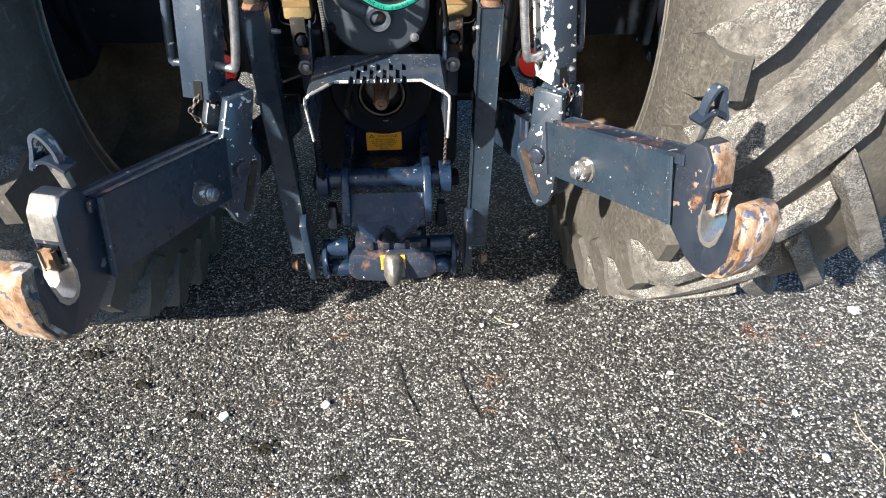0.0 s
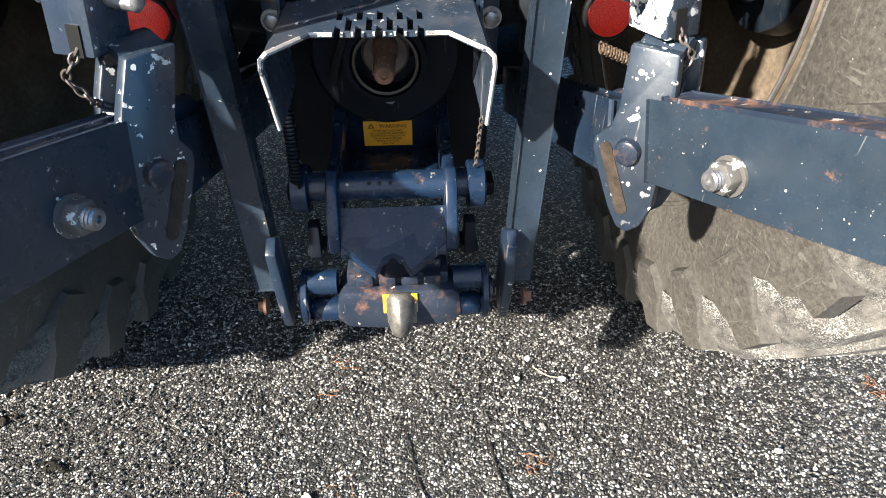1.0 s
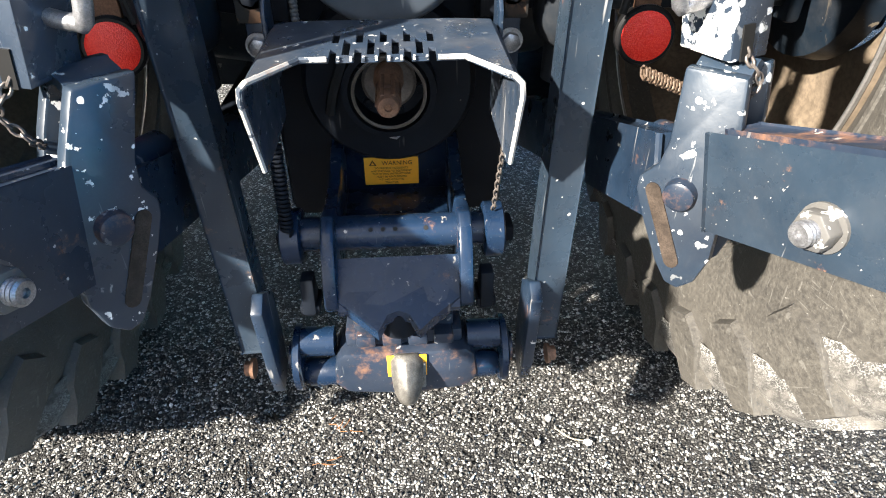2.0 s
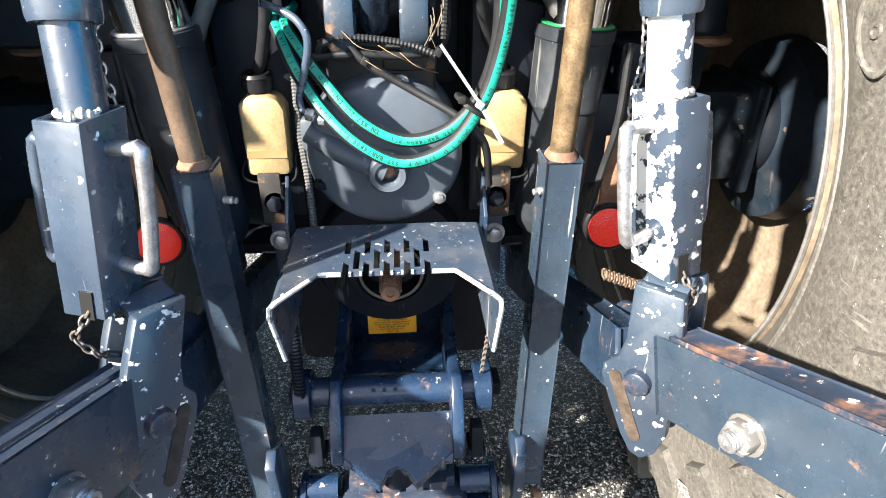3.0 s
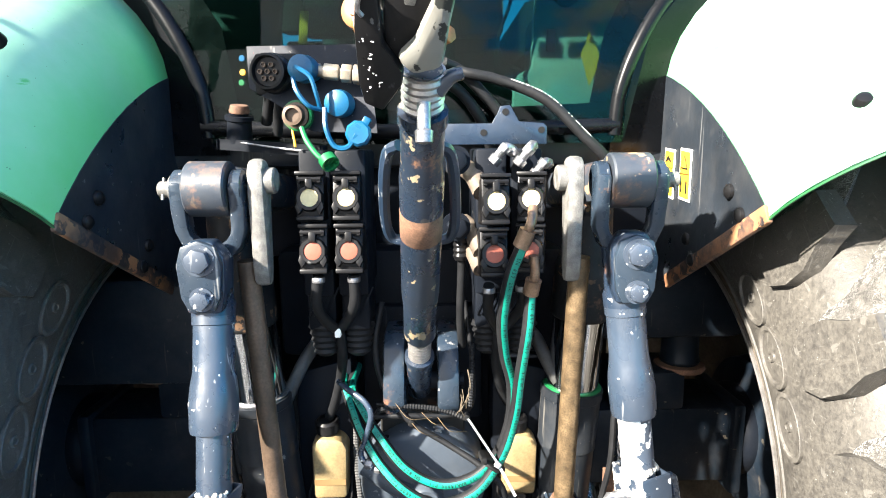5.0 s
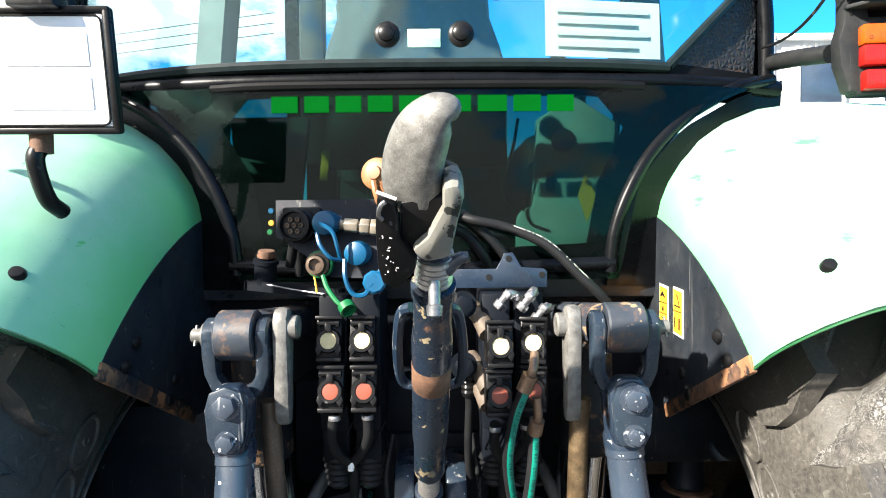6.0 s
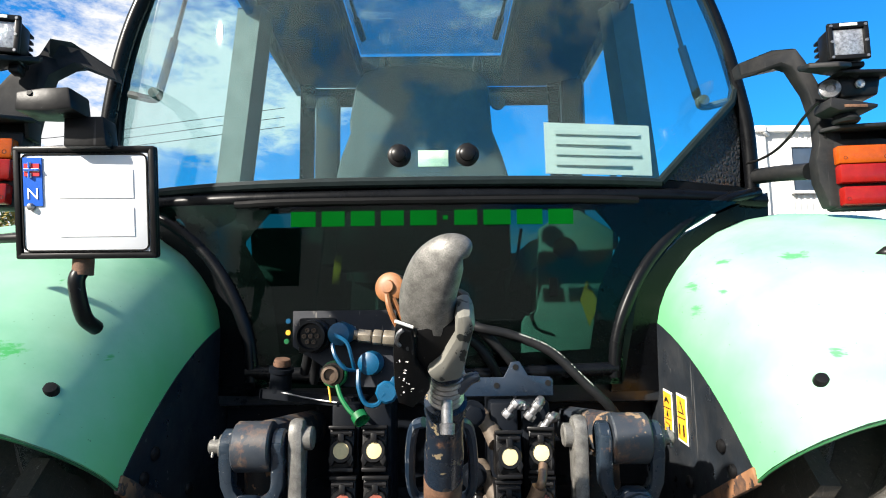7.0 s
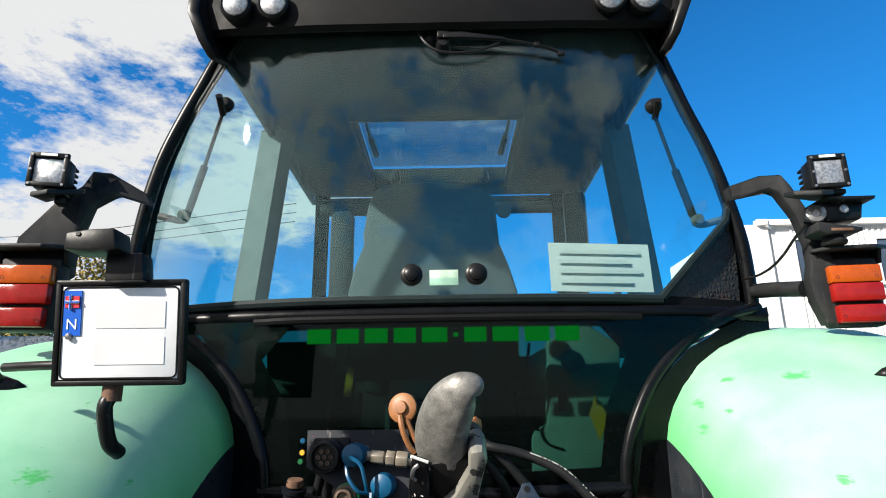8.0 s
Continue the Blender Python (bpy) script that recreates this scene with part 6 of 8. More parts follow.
for k in range(6):
    a = 2 * math.pi * k / 6
    part("spline", beam((0.0165 * math.cos(a), 1.478, 0.818 + 0.0165 * math.sin(a)), (0.0165 * math.cos(a), 1.565, 0.818 + 0.0165 * math.sin(a)), 0.006, 0.005, bev=0.001), rusty, pto)
hous = part("shaft_housing", lathe((0, 1.66, 0.800), (0, -1, 0), [(0.145, -0.02), (0.145, 0.03), (0.135, 0.045), (0.10, 0.05), (0.078, 0.055), (0.076, 0.085), (0.066, 0.088), (0.062, 0.03), (0.045, 0.02), (0.0, 0.02)], 44), dark_shade_cast, tractor, "round shaft housing with shade put in its dark colour")
for k in range(6):
    a = 2 * math.pi * (k + 0.5) / 6 + 0.26
    part("housing_bolt", hex_bolt((0.052 * math.cos(a), 1.632, 0.80 + 0.052 * math.sin(a)), (0, -1, 0), 0.008), dark_shade_cast, hous)
part("housing_bolt", hex_bolt((0.005, 1.611, 0.719), (0, -1, 0), 0.0125), zinc, hous)
part("seal_rim", lathe((0, 1.575, 0.800), (0, -1, 0), [(0.056, 0), (0.060, 0.001), (0.0605, 0.004), (0.058, 0.005), (0.055, 0.003)], 44, closed=True), chain_steel, hous, "scraped steel seal rim")
part("seal_cup", lathe((0, 1.622, 0.806), (0, -1, 0), [(0.030, 0), (0.043, 0.002), (0.045, 0.012), (0.040, 0.016), (0.033, 0.014)], 36), chain_steel, hous, "dark steel seal cup")
part("oil_line", tube([(-0.10, 1.60, 0.76), (-0.09, 1.585, 0.80), (-0.075, 1.58, 0.84), (-0.065, 1.60, 0.87)], 0.009, 8), rubber_hose, hous)

# ---- gear case cover ----
cover = part("gearcase_cover", join(lathe((0, 1.61, 1.035), (0, -1, -0.10), [(0.128, -0.05), (0.128, 0.045), (0.122, 0.055), (0.112, 0.060), (0.0, 0.064)], 56),
                                    tube([(-0.120, 1.56, 1.075), (-0.06, 1.548, 1.038), (0.0, 1.545, 1.010)], 0.019, 12),
                                    prism([(-0.10, 1.60, 1.10), (-0.135, 1.60, 1.09), (-0.135, 1.60, 1.04), (-0.10, 1.60, 1.02)], (0, 0.06, 0), 0.006)), case_gray, tractor, "round grey gear case cover")
part("cover_boss", lathe((0.004, 1.555, 1.012), (0, -1, -0.10), [(0.036, 0), (0.034, 0.026), (0.029, 0.032), (0.021, 0.031), (0.018, 0.006), (0, 0.006)], 32), case_gray, cover)
part("drain_plug", hex_bolt((0.004, 1.545, 1.011), (0, -1, -0.1), 0.012, 0.006, False), rusty, cover)
for a in (20, 75, 128, 205, 318):
    ra = radians(a)
    part("cover_bolt", hex_bolt((0.120 * math.cos(ra), 1.556, 1.035 + 0.120 * math.sin(ra)), (0, -1, -0.1), 0.0085), zinc if a in (318, 75) else dark_shade_cast, cover)
part("case_top", join(box((0.0, 1.645, 1.150), (0.175, 0.12, 0.085), bev=0.016), box((0.045, 1.600, 1.178), (0.085, 0.06, 0.030), bev=0.010)), rust_cast, cover, "dark case top with a rust film")
part("case_back", box((0, 1.70, 1.25), (0.26, 0.06, 0.26), bev=0.01), dark_shade_cast, cover)

# Sides of the case, set here also to keep sun off the axle.
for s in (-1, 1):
    part("case_side", prism([(s * 0.145, 1.655, z) if k in (0, 3) else (s * 0.262, 1.655, z) for k, z in enumerate((0.90, 0.92, 1.255, 1.285))], (0, 0.09, 0), 0.008), dark_shade_cast, cover, "dark flat side of the gear case")

# ---- top link ----
cord_mat = simple("frayed_cord", (0.085, 0.066, 0.043), 0.8, 0, 0.4, 60, 0.2)
link_paint = painted("navy_paint_tan_flakes", (0.012, 0.020, 0.034), (0.007, 0.012, 0.020), (0.24, 0.19, 0.12), 0.645, 34, rough=0.28, spec=0.6, rust=0.06, dusty=0.05)
lo, hi = V(-0.006, 1.562, 1.232), V(0.015, 1.129, 1.800)
dirn = (hi - lo).normalized()
n = (hi - lo).length
tl = part("top_link", lathe(lo, dirn, [(0.018, 0.0), (0.024, 0.012), (0.0235, 0.115), (0.0275, 0.118), (0.0275, 0.130), (0.020, 0.132)] + [(0.0195 - 0.002 * (k % 2), 0.134 + 0.0042 * k) for k in range(13)]
                            + [(0.025, 0.192), (0.028, 0.20), (0.028, 0.28), (0.0305, 0.315), (0.0305, n - 0.16), (0.028, n - 0.13), (0.028, n - 0.075), (0.031, n - 0.073), (0.031, n - 0.055), (0.024, n - 0.053)] + [(0.0245 - 0.002 * (k % 2), n - 0.050 + 0.0045 * k) for k in range(12)], 28), link_paint, tractor, "worn navy top link")
part("rust_band", lathe(lo + dirn * (n * 0.625), dirn, [(0.0302, 0), (0.0309, 0.001), (0.0309, 0.052), (0.0302, 0.053)], 28), rusty, tl, "rust-brown worn band")
part("thread_sleeve", lathe(lo + dirn * 0.130, dirn, [(0.0195, 0)] + [(0.0212 - 0.0015 * (k % 2), 0.003 + 0.0042 * k) for k in range(13)], 22), steel, tl)
part("thread_sleeve", lathe(hi - dirn * 0.050, dirn, [(0.025, 0)] + [(0.0262 - 0.002 * (k % 2), 0.003 + 0.0045 * k) for k in range(11)], 22), steel, tl)
# cast hook: a thick claw seen edge-on
rows = []
spine = [(-0.008, 1.085, 1.861, 0.030), (-0.008, 1.076, 1.872, 0.035), (-0.009, 1.058, 1.895, 0.0365), (-0.004, 1.040, 1.917, 0.0355), (0.006, 1.023, 1.938, 0.0325), (0.020, 1.012, 1.952, 0.026), (0.034, 1.008, 1.957, 0.018), (0.043, 1.010, 1.954, 0.008)]
cl = smooth_path([q[:3] for q in spine], 5)
wide = [q[0] for q in smooth_path([(q[3], 0, 0) for q in spine], 5)]
bm = bmesh.new()
prev = None
for i, q in enumerate(cl):
    dd = (cl[min(i + 1, len(cl) - 1)] - cl[max(i - 1, 0)]).normalized()
    u = V(0.25, 1, 0) - dd * (V(0.25, 1, 0).dot(dd))
    u.normalize()
    w = dd.cross(u)
    wy = 0.024 * (wide[i] / 0.034) ** 0.5
    ring = [bm.verts.new(q + w * (wide[i] * math.copysign(abs(math.cos(b2)) ** 0.75, math.cos(b2))) + u * (wy * math.copysign(abs(math.sin(b2)) ** 0.75, math.sin(b2)))) for b2 in [2 * math.pi * k / 20 for k in range(20)]]
    if prev:
        for k in range(20):
            bm.faces.new((prev[k], prev[(k + 1) % 20], ring[(k + 1) % 20], ring[k]))
    else:
        bm.faces.new(ring[::-1])
    prev = ring
bm.faces.new(prev)
bmesh.ops.recalc_face_normals(bm, faces=bm.faces)
part("hook_end", bm, cast_gray, tl, "bare grey cast hook end")
jaw_paint = painted("flaked_grey_jaw", (0.21, 0.205, 0.18), (0.14, 0.138, 0.12), (0.020, 0.022, 0.020), 0.60, 30)
part("hook_jaw", prism([(x, 1.075 - 0.77 * (z - 1.85), z) for x, z in ((0.026, 1.890), (0.046, 1.893), (0.051, 1.877), (0.043, 1.844), (0.036, 1.807), (0.003, 1.801), (-0.014, 1.817), (0.007, 1.833), (0.026, 1.865))], (0, 0.042, 0.032), 0.009), jaw_paint, tl, "grey hook jaw with flaked paint")
part("jaw_core", prism([(x, 1.087 - 0.77 * (z - 1.85), z) for x, z in ((-0.024, 1.872), (0.034, 1.880), (0.034, 1.85), (0.012, 1.826), (-0.013, 1.808), (-0.026, 1.825))], (0, 0.034, 0.026), 0.004), black_pl, tl)
def latch_at(x, z, off=0.0):
    return V(x, 1.056 - 0.77 * (z - 1.85) + off, z)


latch = part("latch_plate", prism([latch_at(x, z) for x, z in ((-0.048, 1.869), (-0.028, 1.862), (-0.025, 1.820), (-0.006, 1.795), (-0.008, 1.782), (-0.030, 1.757), (-0.050, 1.765), (-0.054, 1.786), (-0.053, 1.834))], (0.002, 0.014, 0.010), 0.003), black_pl, tl, "black latch lever with chipped paint")
part("latch_rim", tube([latch_at(-0.049, 1.871, -0.006), latch_at(-0.027, 1.863, -0.006)], 0.0022, 6, curved=False), label_w, latch)
part("latch_wire", tube([latch_at(-0.039, 1.860, -0.012), latch_at(-0.045, 1.855, -0.014), latch_at(-0.048, 1.845, -0.014), latch_at(-0.044, 1.840, -0.012)], 0.0028, 6), zinc, latch)
rnd = random.Random(8)
for k in range(18):
    x, z = -0.050 + 0.020 * rnd.random(), 1.772 + 0.050 * rnd.random()
    chip = box((0, 0, 0), (0.001 + 0.003 * rnd.random(), 0.0006, 0.002 + 0.004 * rnd.random()), (-37, rnd.random() * 90, 0), bev=0)
    chip.transform(Matrix.Translation(latch_at(x, z, -0.0095)))
    part("paint_chip", chip, label_w, latch)
part("collar_lever", tube([(0.030, 1.135, 1.776), (0.045, 1.128, 1.790), (0.060, 1.126, 1.794)], [0.011, 0.007], 10), navy_chip, tl)
part("jaw_nut", hex_bolt((0.030, 1.085, 1.893), (0.4, -0.3, 0.8), 0.012, 0.018, False), bronze, tl)
for s in (-1, 1):
    c2 = 0.006
    pts = [(c2 + s * 0.026, 1.235, 1.715), (c2 + s * 0.042, 1.250, 1.705), (c2 + s * 0.050, 1.278, 1.662), (c2 + s * 0.052, 1.322, 1.604), (c2 + s * 0.045, 1.345, 1.576), (c2 + s * 0.026, 1.345, 1.570)]
    part("turn_handle", tube(pts, 0.0085, 8, step=4), navy, tl)
    part("top_link_bracket", prism([(s * 0.052, y, z) for y, z in ((1.502, 1.222), (1.497, 1.250), (1.508, 1.300), (1.530, 1.338), (1.560, 1.355), (1.66, 1.352), (1.66, 1.18), (1.53, 1.19))], (0.042, 0, 0), 0.007), navy_link, tractor, "navy top link bracket cheek")
part("bracket_pin", lathe((-0.082, 1.545, 1.262), (1, 0, 0), [(0.012, 0), (0.016, 0.002), (0.016, 0.165)], 20), dark_shade_cast, tractor)
rnd = random.Random(21)
fray = []
for k in range(5):
    x, z = 0.074 + 0.018 * rnd.random(), 1.245 + 0.030 * rnd.random()
    fray.append(tube([(x, 1.487, z), (x + 0.006 * rnd.uniform(-1, 1), 1.480, z - 0.018), (x - 0.010 + 0.012 * rnd.random(), 1.484, z - 0.024 - 0.02 * rnd.random())], 0.0007, 5))
fray.append(tube([(0.088, 1.50, 1.300), (0.092, 1.49, 1.270), (0.084, 1.486, 1.245), (0.072, 1.486, 1.222)], 0.0015, 6))
tagged(part("frayed_cord", join(*fray), cord_mat, tractor), "frayed pale cord by the bracket", kind="stuff")
part("lock_lug", join(lathe((0.015, 1.128, 1.762), (0.0, -0.10, -1), [(0.008, 0), (0.008, 0.03), (0.011, 0.032), (0.010, 0.045), (0, 0.048)], 14)), zinc, tl)

# ---- hydraulic lift cylinders ----
barrel_paint = painted("dusty_barrel_paint", (0.012, 0.015, 0.019), (0.007, 0.009, 0.012), (0.16, 0.15, 0.13), 0.70, 50, rough=0.45, dusty=0.14, spec=0.25)
head_paint = painted("rusty_head_paint", (0.010, 0.011, 0.013), (0.006, 0.007, 0.008), (0.12, 0.07, 0.04), 0.62, 40, rough=0.5, rust=0.25, spec=0.2)
for s in (-1, 1):
    b0, b1 = (V(-0.300, 1.585, 0.900), V(-0.322, 1.558, 1.232)) if s < 0 else (V(0.286, 1.605, 0.895), V(0.308, 1.592, 1.226))
    ax, n = (b1 - b0).normalized(), (b1 - b0).length
    cyl = part("lift_cylinder", lathe(b0, ax, [(0.030, -0.09), (0.034, -0.03), (0.048, -0.02), (0.056, 0.0), (0.0585, 0.012), (0.0585, n * 0.62), (0.0605, n * 0.622), (0.0605, n * 0.64), (0.0595, n * 0.645), (0.061, n - 0.02), (0.063, n - 0.018), (0.063, n), (0.056, n + 0.003)], 40), barrel_paint, tractor, "dusty dark lift cylinder barrel")
    part("seal_ring", lathe(b1, ax, [(0.0562, 0.002), (0.0590, 0.0025), (0.0590, 0.0045), (0.0562, 0.005)], 40), green_pl if s > 0 else zinc, cyl)
    part("cylinder_rod", tube([b1, b1 + ax * 0.20], 0.052, 40, curved=False), chrome, cyl, "polished chrome rod")
    part("cylinder_head", lathe(b1 + ax * 0.150, ax, [(0.053, 0), (0.057, 0.004), (0.058, 0.010), (0.058, 0.10), (0.050, 0.13), (0.04, 0.24)], 36), head_paint, cyl, "dark rod head with a rusty rim")
    part("wire_conduit", tube([(s * 0.395, 1.58, 1.20), (s * 0.385, 1.56, 1.08), (s * 0.37, 1.56, 1.0), (s * 0.35, 1.55, 0.92)], 0.0065, 8), rubber_hose, cyl)
    part("reflector", lathe((s * 0.395, 1.56, 0.885), (s * -0.15, -1, 0.1), [(0.045, -0.02), (0.045, 0.0), (0.041, 0.004), (0.037, 0.004), (0.036, 0.002)], 36), black_pl, tractor, "round red reflector in a black ring")
    part("reflector_lens", lathe((s * 0.395, 1.559, 0.885), (s * -0.15, -1, 0.1), [(0.037, 0.0), (0.037, 0.004), (0.03, 0.007), (0, 0.009)], 36), reflector, tractor)
    part("reflector_bracket", box((s * 0.395, 1.575, 0.97), (0.04, 0.01, 0.16), bev=0.002), rusty, tractor)
    part("cylinder_chain", chain_links([(s * 0.405, 1.56, 1.25), (s * 0.41, 1.555, 1.18), (s * 0.40, 1.55, 1.12), (s * 0.405, 1.55, 1.06)], 0.010), zinc, cyl)
part("return_spring", tube([(0.335 + 0.0008 * k, 1.40 + 0.0085 * math.sin(k * 1.15), 0.885 - 0.00033 * k + 0.0085 * math.cos(k * 1.15)) for k in range(80)], 0.0019, 6, curved=False), bronze, tractor, "coiled return spring")

# ---- hitch ----
sp = [(1.75, 0.675), (1.68, 0.655), (1.60, 0.628), (1.52, 0.630), (1.46, 0.645), (1.425, 0.62), (1.395, 0.56), (1.385, 0.515), (1.395, 0.500), (1.46, 0.525), (1.75, 0.45)]
hitch = part("hitch_frame", join(box((0, 1.735, 0.60), (0.22, 0.02, 0.24), bev=0.004), box((0, 1.665, 0.535), (0.20, 0.13, 0.014), bev=0.003),
                                 prism([(-0.107, y, z) for y, z in sp], (0.022, 0, 0), 0.004), prism([(0.112, y, z) for y, z in sp], (0.022, 0, 0), 0.004)), navy_hitch, tractor, "navy pick-up hitch frame")
part("cross_shaft", lathe((-0.175, 1.49, 0.592), (1, 0, 0), [(0.029, 0), (0.029, 0.35)], 32), navy_hitch, hitch)
for x in (-0.04, -0.02, 0.0, 0.05):
    part("shaft_hole", lathe((x, 1.468, 0.611), (0, -0.75, 0.66), [(0.004, -0.002), (0.004, 0.001), (0, 0.001)], 10), ink, hitch)
for x in (-0.187, 0.146):
    part("shaft_collar", lathe((x, 1.49, 0.590), (1, 0, 0), [(0.043, 0), (0.047, 0.003), (0.047, 0.031), (0.043, 0.034)], 30), navy_hitch, hitch)
part("sloped_plate", prism([(-0.097, 1.455, 0.560), (0.101, 1.455, 0.560), (0.101, 1.395, 0.512), (0.101, 1.390, 0.500), (-0.097, 1.390, 0.500), (-0.097, 1.395, 0.512)], (0, 0.004, -0.012), 0), navy_hitch, hitch)
vee = [(-0.097, 1.396, 0.512), (-0.062, 1.378, 0.492), (-0.034, 1.364, 0.472), (-0.026, 1.366, 0.486), (-0.018, 1.372, 0.500), (0, 1.376, 0.505), (0.018, 1.372, 0.500), (0.026, 1.366, 0.486), (0.034, 1.362, 0.474), (0.062, 1.378, 0.492), (0.101, 1.396, 0.512), (0.06, 1.43, 0.53), (-0.06, 1.43, 0.53)]
part("vee_plate", prism(vee, (0, 0.003, -0.022), 0.0), navy_hitch, hitch)
part("jaw_notch", lathe((0, 1.40, 0.455), (0, 0.1, 1), [(0.030, 0), (0.030, 0.045), (0.022, 0.045), (0.022, 0.0)], 24), dark_shade_cast, hitch)
jaw = part("jaw_block", join(prism([(-0.115, 1.44, 0.385), (-0.10, 1.44, 0.398), (0.115, 1.44, 0.398), (0.130, 1.44, 0.385), (0.138, 1.44, 0.325), (0.115, 1.44, 0.300), (0.04, 1.44, 0.292), (-0.03, 1.44, 0.292), (-0.10, 1.44, 0.300), (-0.124, 1.44, 0.325)], (0, 0.085, 0), 0.010),
                             box((0.006, 1.455, 0.412), (0.205, 0.07, 0.030), bev=0.005), box((0.006, 1.462, 0.438), (0.175, 0.06, 0.026), bev=0.004), *[box((-0.06 + 0.045 * k, 1.435, 0.418), (0.034, 0.06, 0.024), bev=0.004) for k in range(4)]), navy_rust, hitch, "rust-stained hitch jaw block")
part("jaw_label", box((0.009, 1.3955, 0.368), (0.070, 0.004, 0.050), bev=0.001), label_y, jaw)
part("nose_plate", box((0.012, 1.391, 0.347), (0.060, 0.008, 0.062), bev=0.003), cast_gray, jaw)
bm = bmesh.new()
prev = None
beak = Vector((0, -0.52, -0.85)).normalized()
for h, half, deep, ridge in ((-0.012, 0.026, 0.020, 0.000), (0.004, 0.033, 0.026, 0.003), (0.030, 0.033, 0.028, 0.008), (0.052, 0.030, 0.027, 0.011), (0.074, 0.026, 0.023, 0.010), (0.090, 0.018, 0.016, 0.006), (0.097, 0.008, 0.007, 0.002)):
    out = Vector((0, -beak.z, beak.y)) * -1
    ring = [bm.verts.new(V(0.009, 1.397, 0.384) + beak * h + V(half * u, 0, 0) + out * (deep * w + ridge * (1 - abs(u)) * (w > 0))) for u, w in ((-1, -0.4), (-1, 0.25), (-0.55, 0.75), (0, 0.9), (0.55, 0.75), (1, 0.25), (1, -0.4), (0, -0.6))]
    if prev:
        for k in range(8):
            bm.faces.new((prev[k], prev[(k + 1) % 8], ring[(k + 1) % 8], ring[k]))
    else:
        bm.faces.new(ring[::-1])
    prev = ring
bm.faces.new(prev)
bmesh.ops.recalc_face_normals(bm, faces=bm.faces)
for v in bm.verts:
    v.co = V(0.009, 1.397, 0.384) + (v.co - V(0.009, 1.397, 0.384)) * 0.86
part("pintle", bevel(bm, 0.003), simple("worn_nose_steel", (0.115, 0.108, 0.096), 0.45, 0.4, 0.5, 60, 0.4), hitch, "bare steel hitch nose")
for s in (-1, 1):
    part("jaw_ear", join(lathe((s * 0.176, 1.445, 0.355), (s, 0, 0), [(0.058, 0), (0.062, 0.003), (0.062, 0.013), (0.056, 0.016), (0.028, 0.016), (0.028, 0.026), (0.02, 0.028)], 32),
                               lathe((s * 0.118, 1.44, 0.395), (s, 0, 0), [(0.027, 0), (0.027, 0.058)], 24), lathe((s * 0.118, 1.43, 0.330), (s, 0, 0), [(0.027, 0), (0.027, 0.05), (0.022, 0.058)], 24)), navy_hitch, hitch)
    part("spring_hook", join(box((s * 0.150, 1.45, 0.480), (0.034, 0.05, 0.018), bev=0.004), prism([(s * 0.150, y, z) for y, z in ((1.43, 0.54), (1.46, 0.54), (1.47, 0.47), (1.44, 0.455), (1.42, 0.475))], (0.022, 0, 0), 0.003)), dark_shade_cast, hitch)
    part("side_lug", box((s * 0.180, 1.53, 0.565), (0.05, 0.05, 0.03), bev=0.004), dark_shade_cast, hitch)
    part("jaw_bolt", hex_bolt((s * 0.07, 1.42, 0.465), (0, -0.5, 0.85), 0.008), bronze_r, hitch)
spring = [(-0.168 + 0.0085 * math.cos(k * 0.75), 1.462 + 0.0085 * math.sin(k * 0.75) - 0.0001 * k, 0.775 - 0.00085 * k) for k in range(168)]
part("return_spring", tube([(-0.168, 1.47, 0.815), *spring, (-0.168, 1.455, 0.61), (-0.168, 1.45, 0.585)], 0.0030, 6, curved=False), dark_shade_cast, hitch, "dark coil spring")
part("pull_chain", chain_links([(0.160, 1.395, 0.805), (0.160, 1.42, 0.755), (0.160, 1.445, 0.700), (0.160, 1.47, 0.640)], 0.0066), chain_steel, hitch, "short steel link chain")
part("warning_label", box((-0.0075, 1.7225, 0.583), (0.108, 0.003, 0.060), bev=0), label_y, hitch, "orange warning label with black text")


def text(name, body, size, at, rot, material, parent, extrude=0.0003, align="CENTER"):
    cu = bpy.data.curves.new(name, "FONT")
    cu.body, cu.size, cu.extrude, cu.align_x = body, size, extrude, align
    cu.resolution_u = 2
    tmp = bpy.data.objects.new(name, cu)
    scene.collection.objects.link(tmp)
    me = bpy.data.meshes.new_from_object(tmp.evaluated_get(bpy.context.evaluated_depsgraph_get()))
    bpy.data.objects.remove(tmp)
    bpy.data.curves.remove(cu)
    me.transform(pose(*at, *rot))
    bm2 = bmesh.new()
    bm2.from_mesh(me)
    bpy.data.meshes.remove(me)
    return part(name, bm2, material, parent)


text("label_text", "WARNING", 0.0125, (0.004, 1.7205, 0.597), (90, 0, 0), ink, hitch)
for k, line in enumerate(("TO PREVENT ACCIDENTS", "AND DAMAGE TO EQUIPMENT", "THE FITTING INSTRUCTIONS", "MUST BE READ BEFORE", "FITTING HITCH TO", "TRACTOR")):
    text("label_text", line, 0.0058, (-0.008, 1.7205, 0.588 - 0.0064 * k), (90, 0, 0), ink, hitch)
part("label_sign", prism([(-0.052, 1.7205, 0.596), (-0.037, 1.7205, 0.596), (-0.0445, 1.7205, 0.608)], (0, 0.0006, 0), 0), ink, hitch)
part("label_sign", prism([(-0.0485, 1.7195, 0.5978), (-0.0405, 1.7195, 0.5978), (-0.0445, 1.7195, 0.6045)], (0, 0.0006, 0), 0), label_y, hitch)
text("plate_letter", "N", 0.026, PLATE @ V(-0.082, -0.0088, 0.006), (99, 0, 1), label_w, np_)

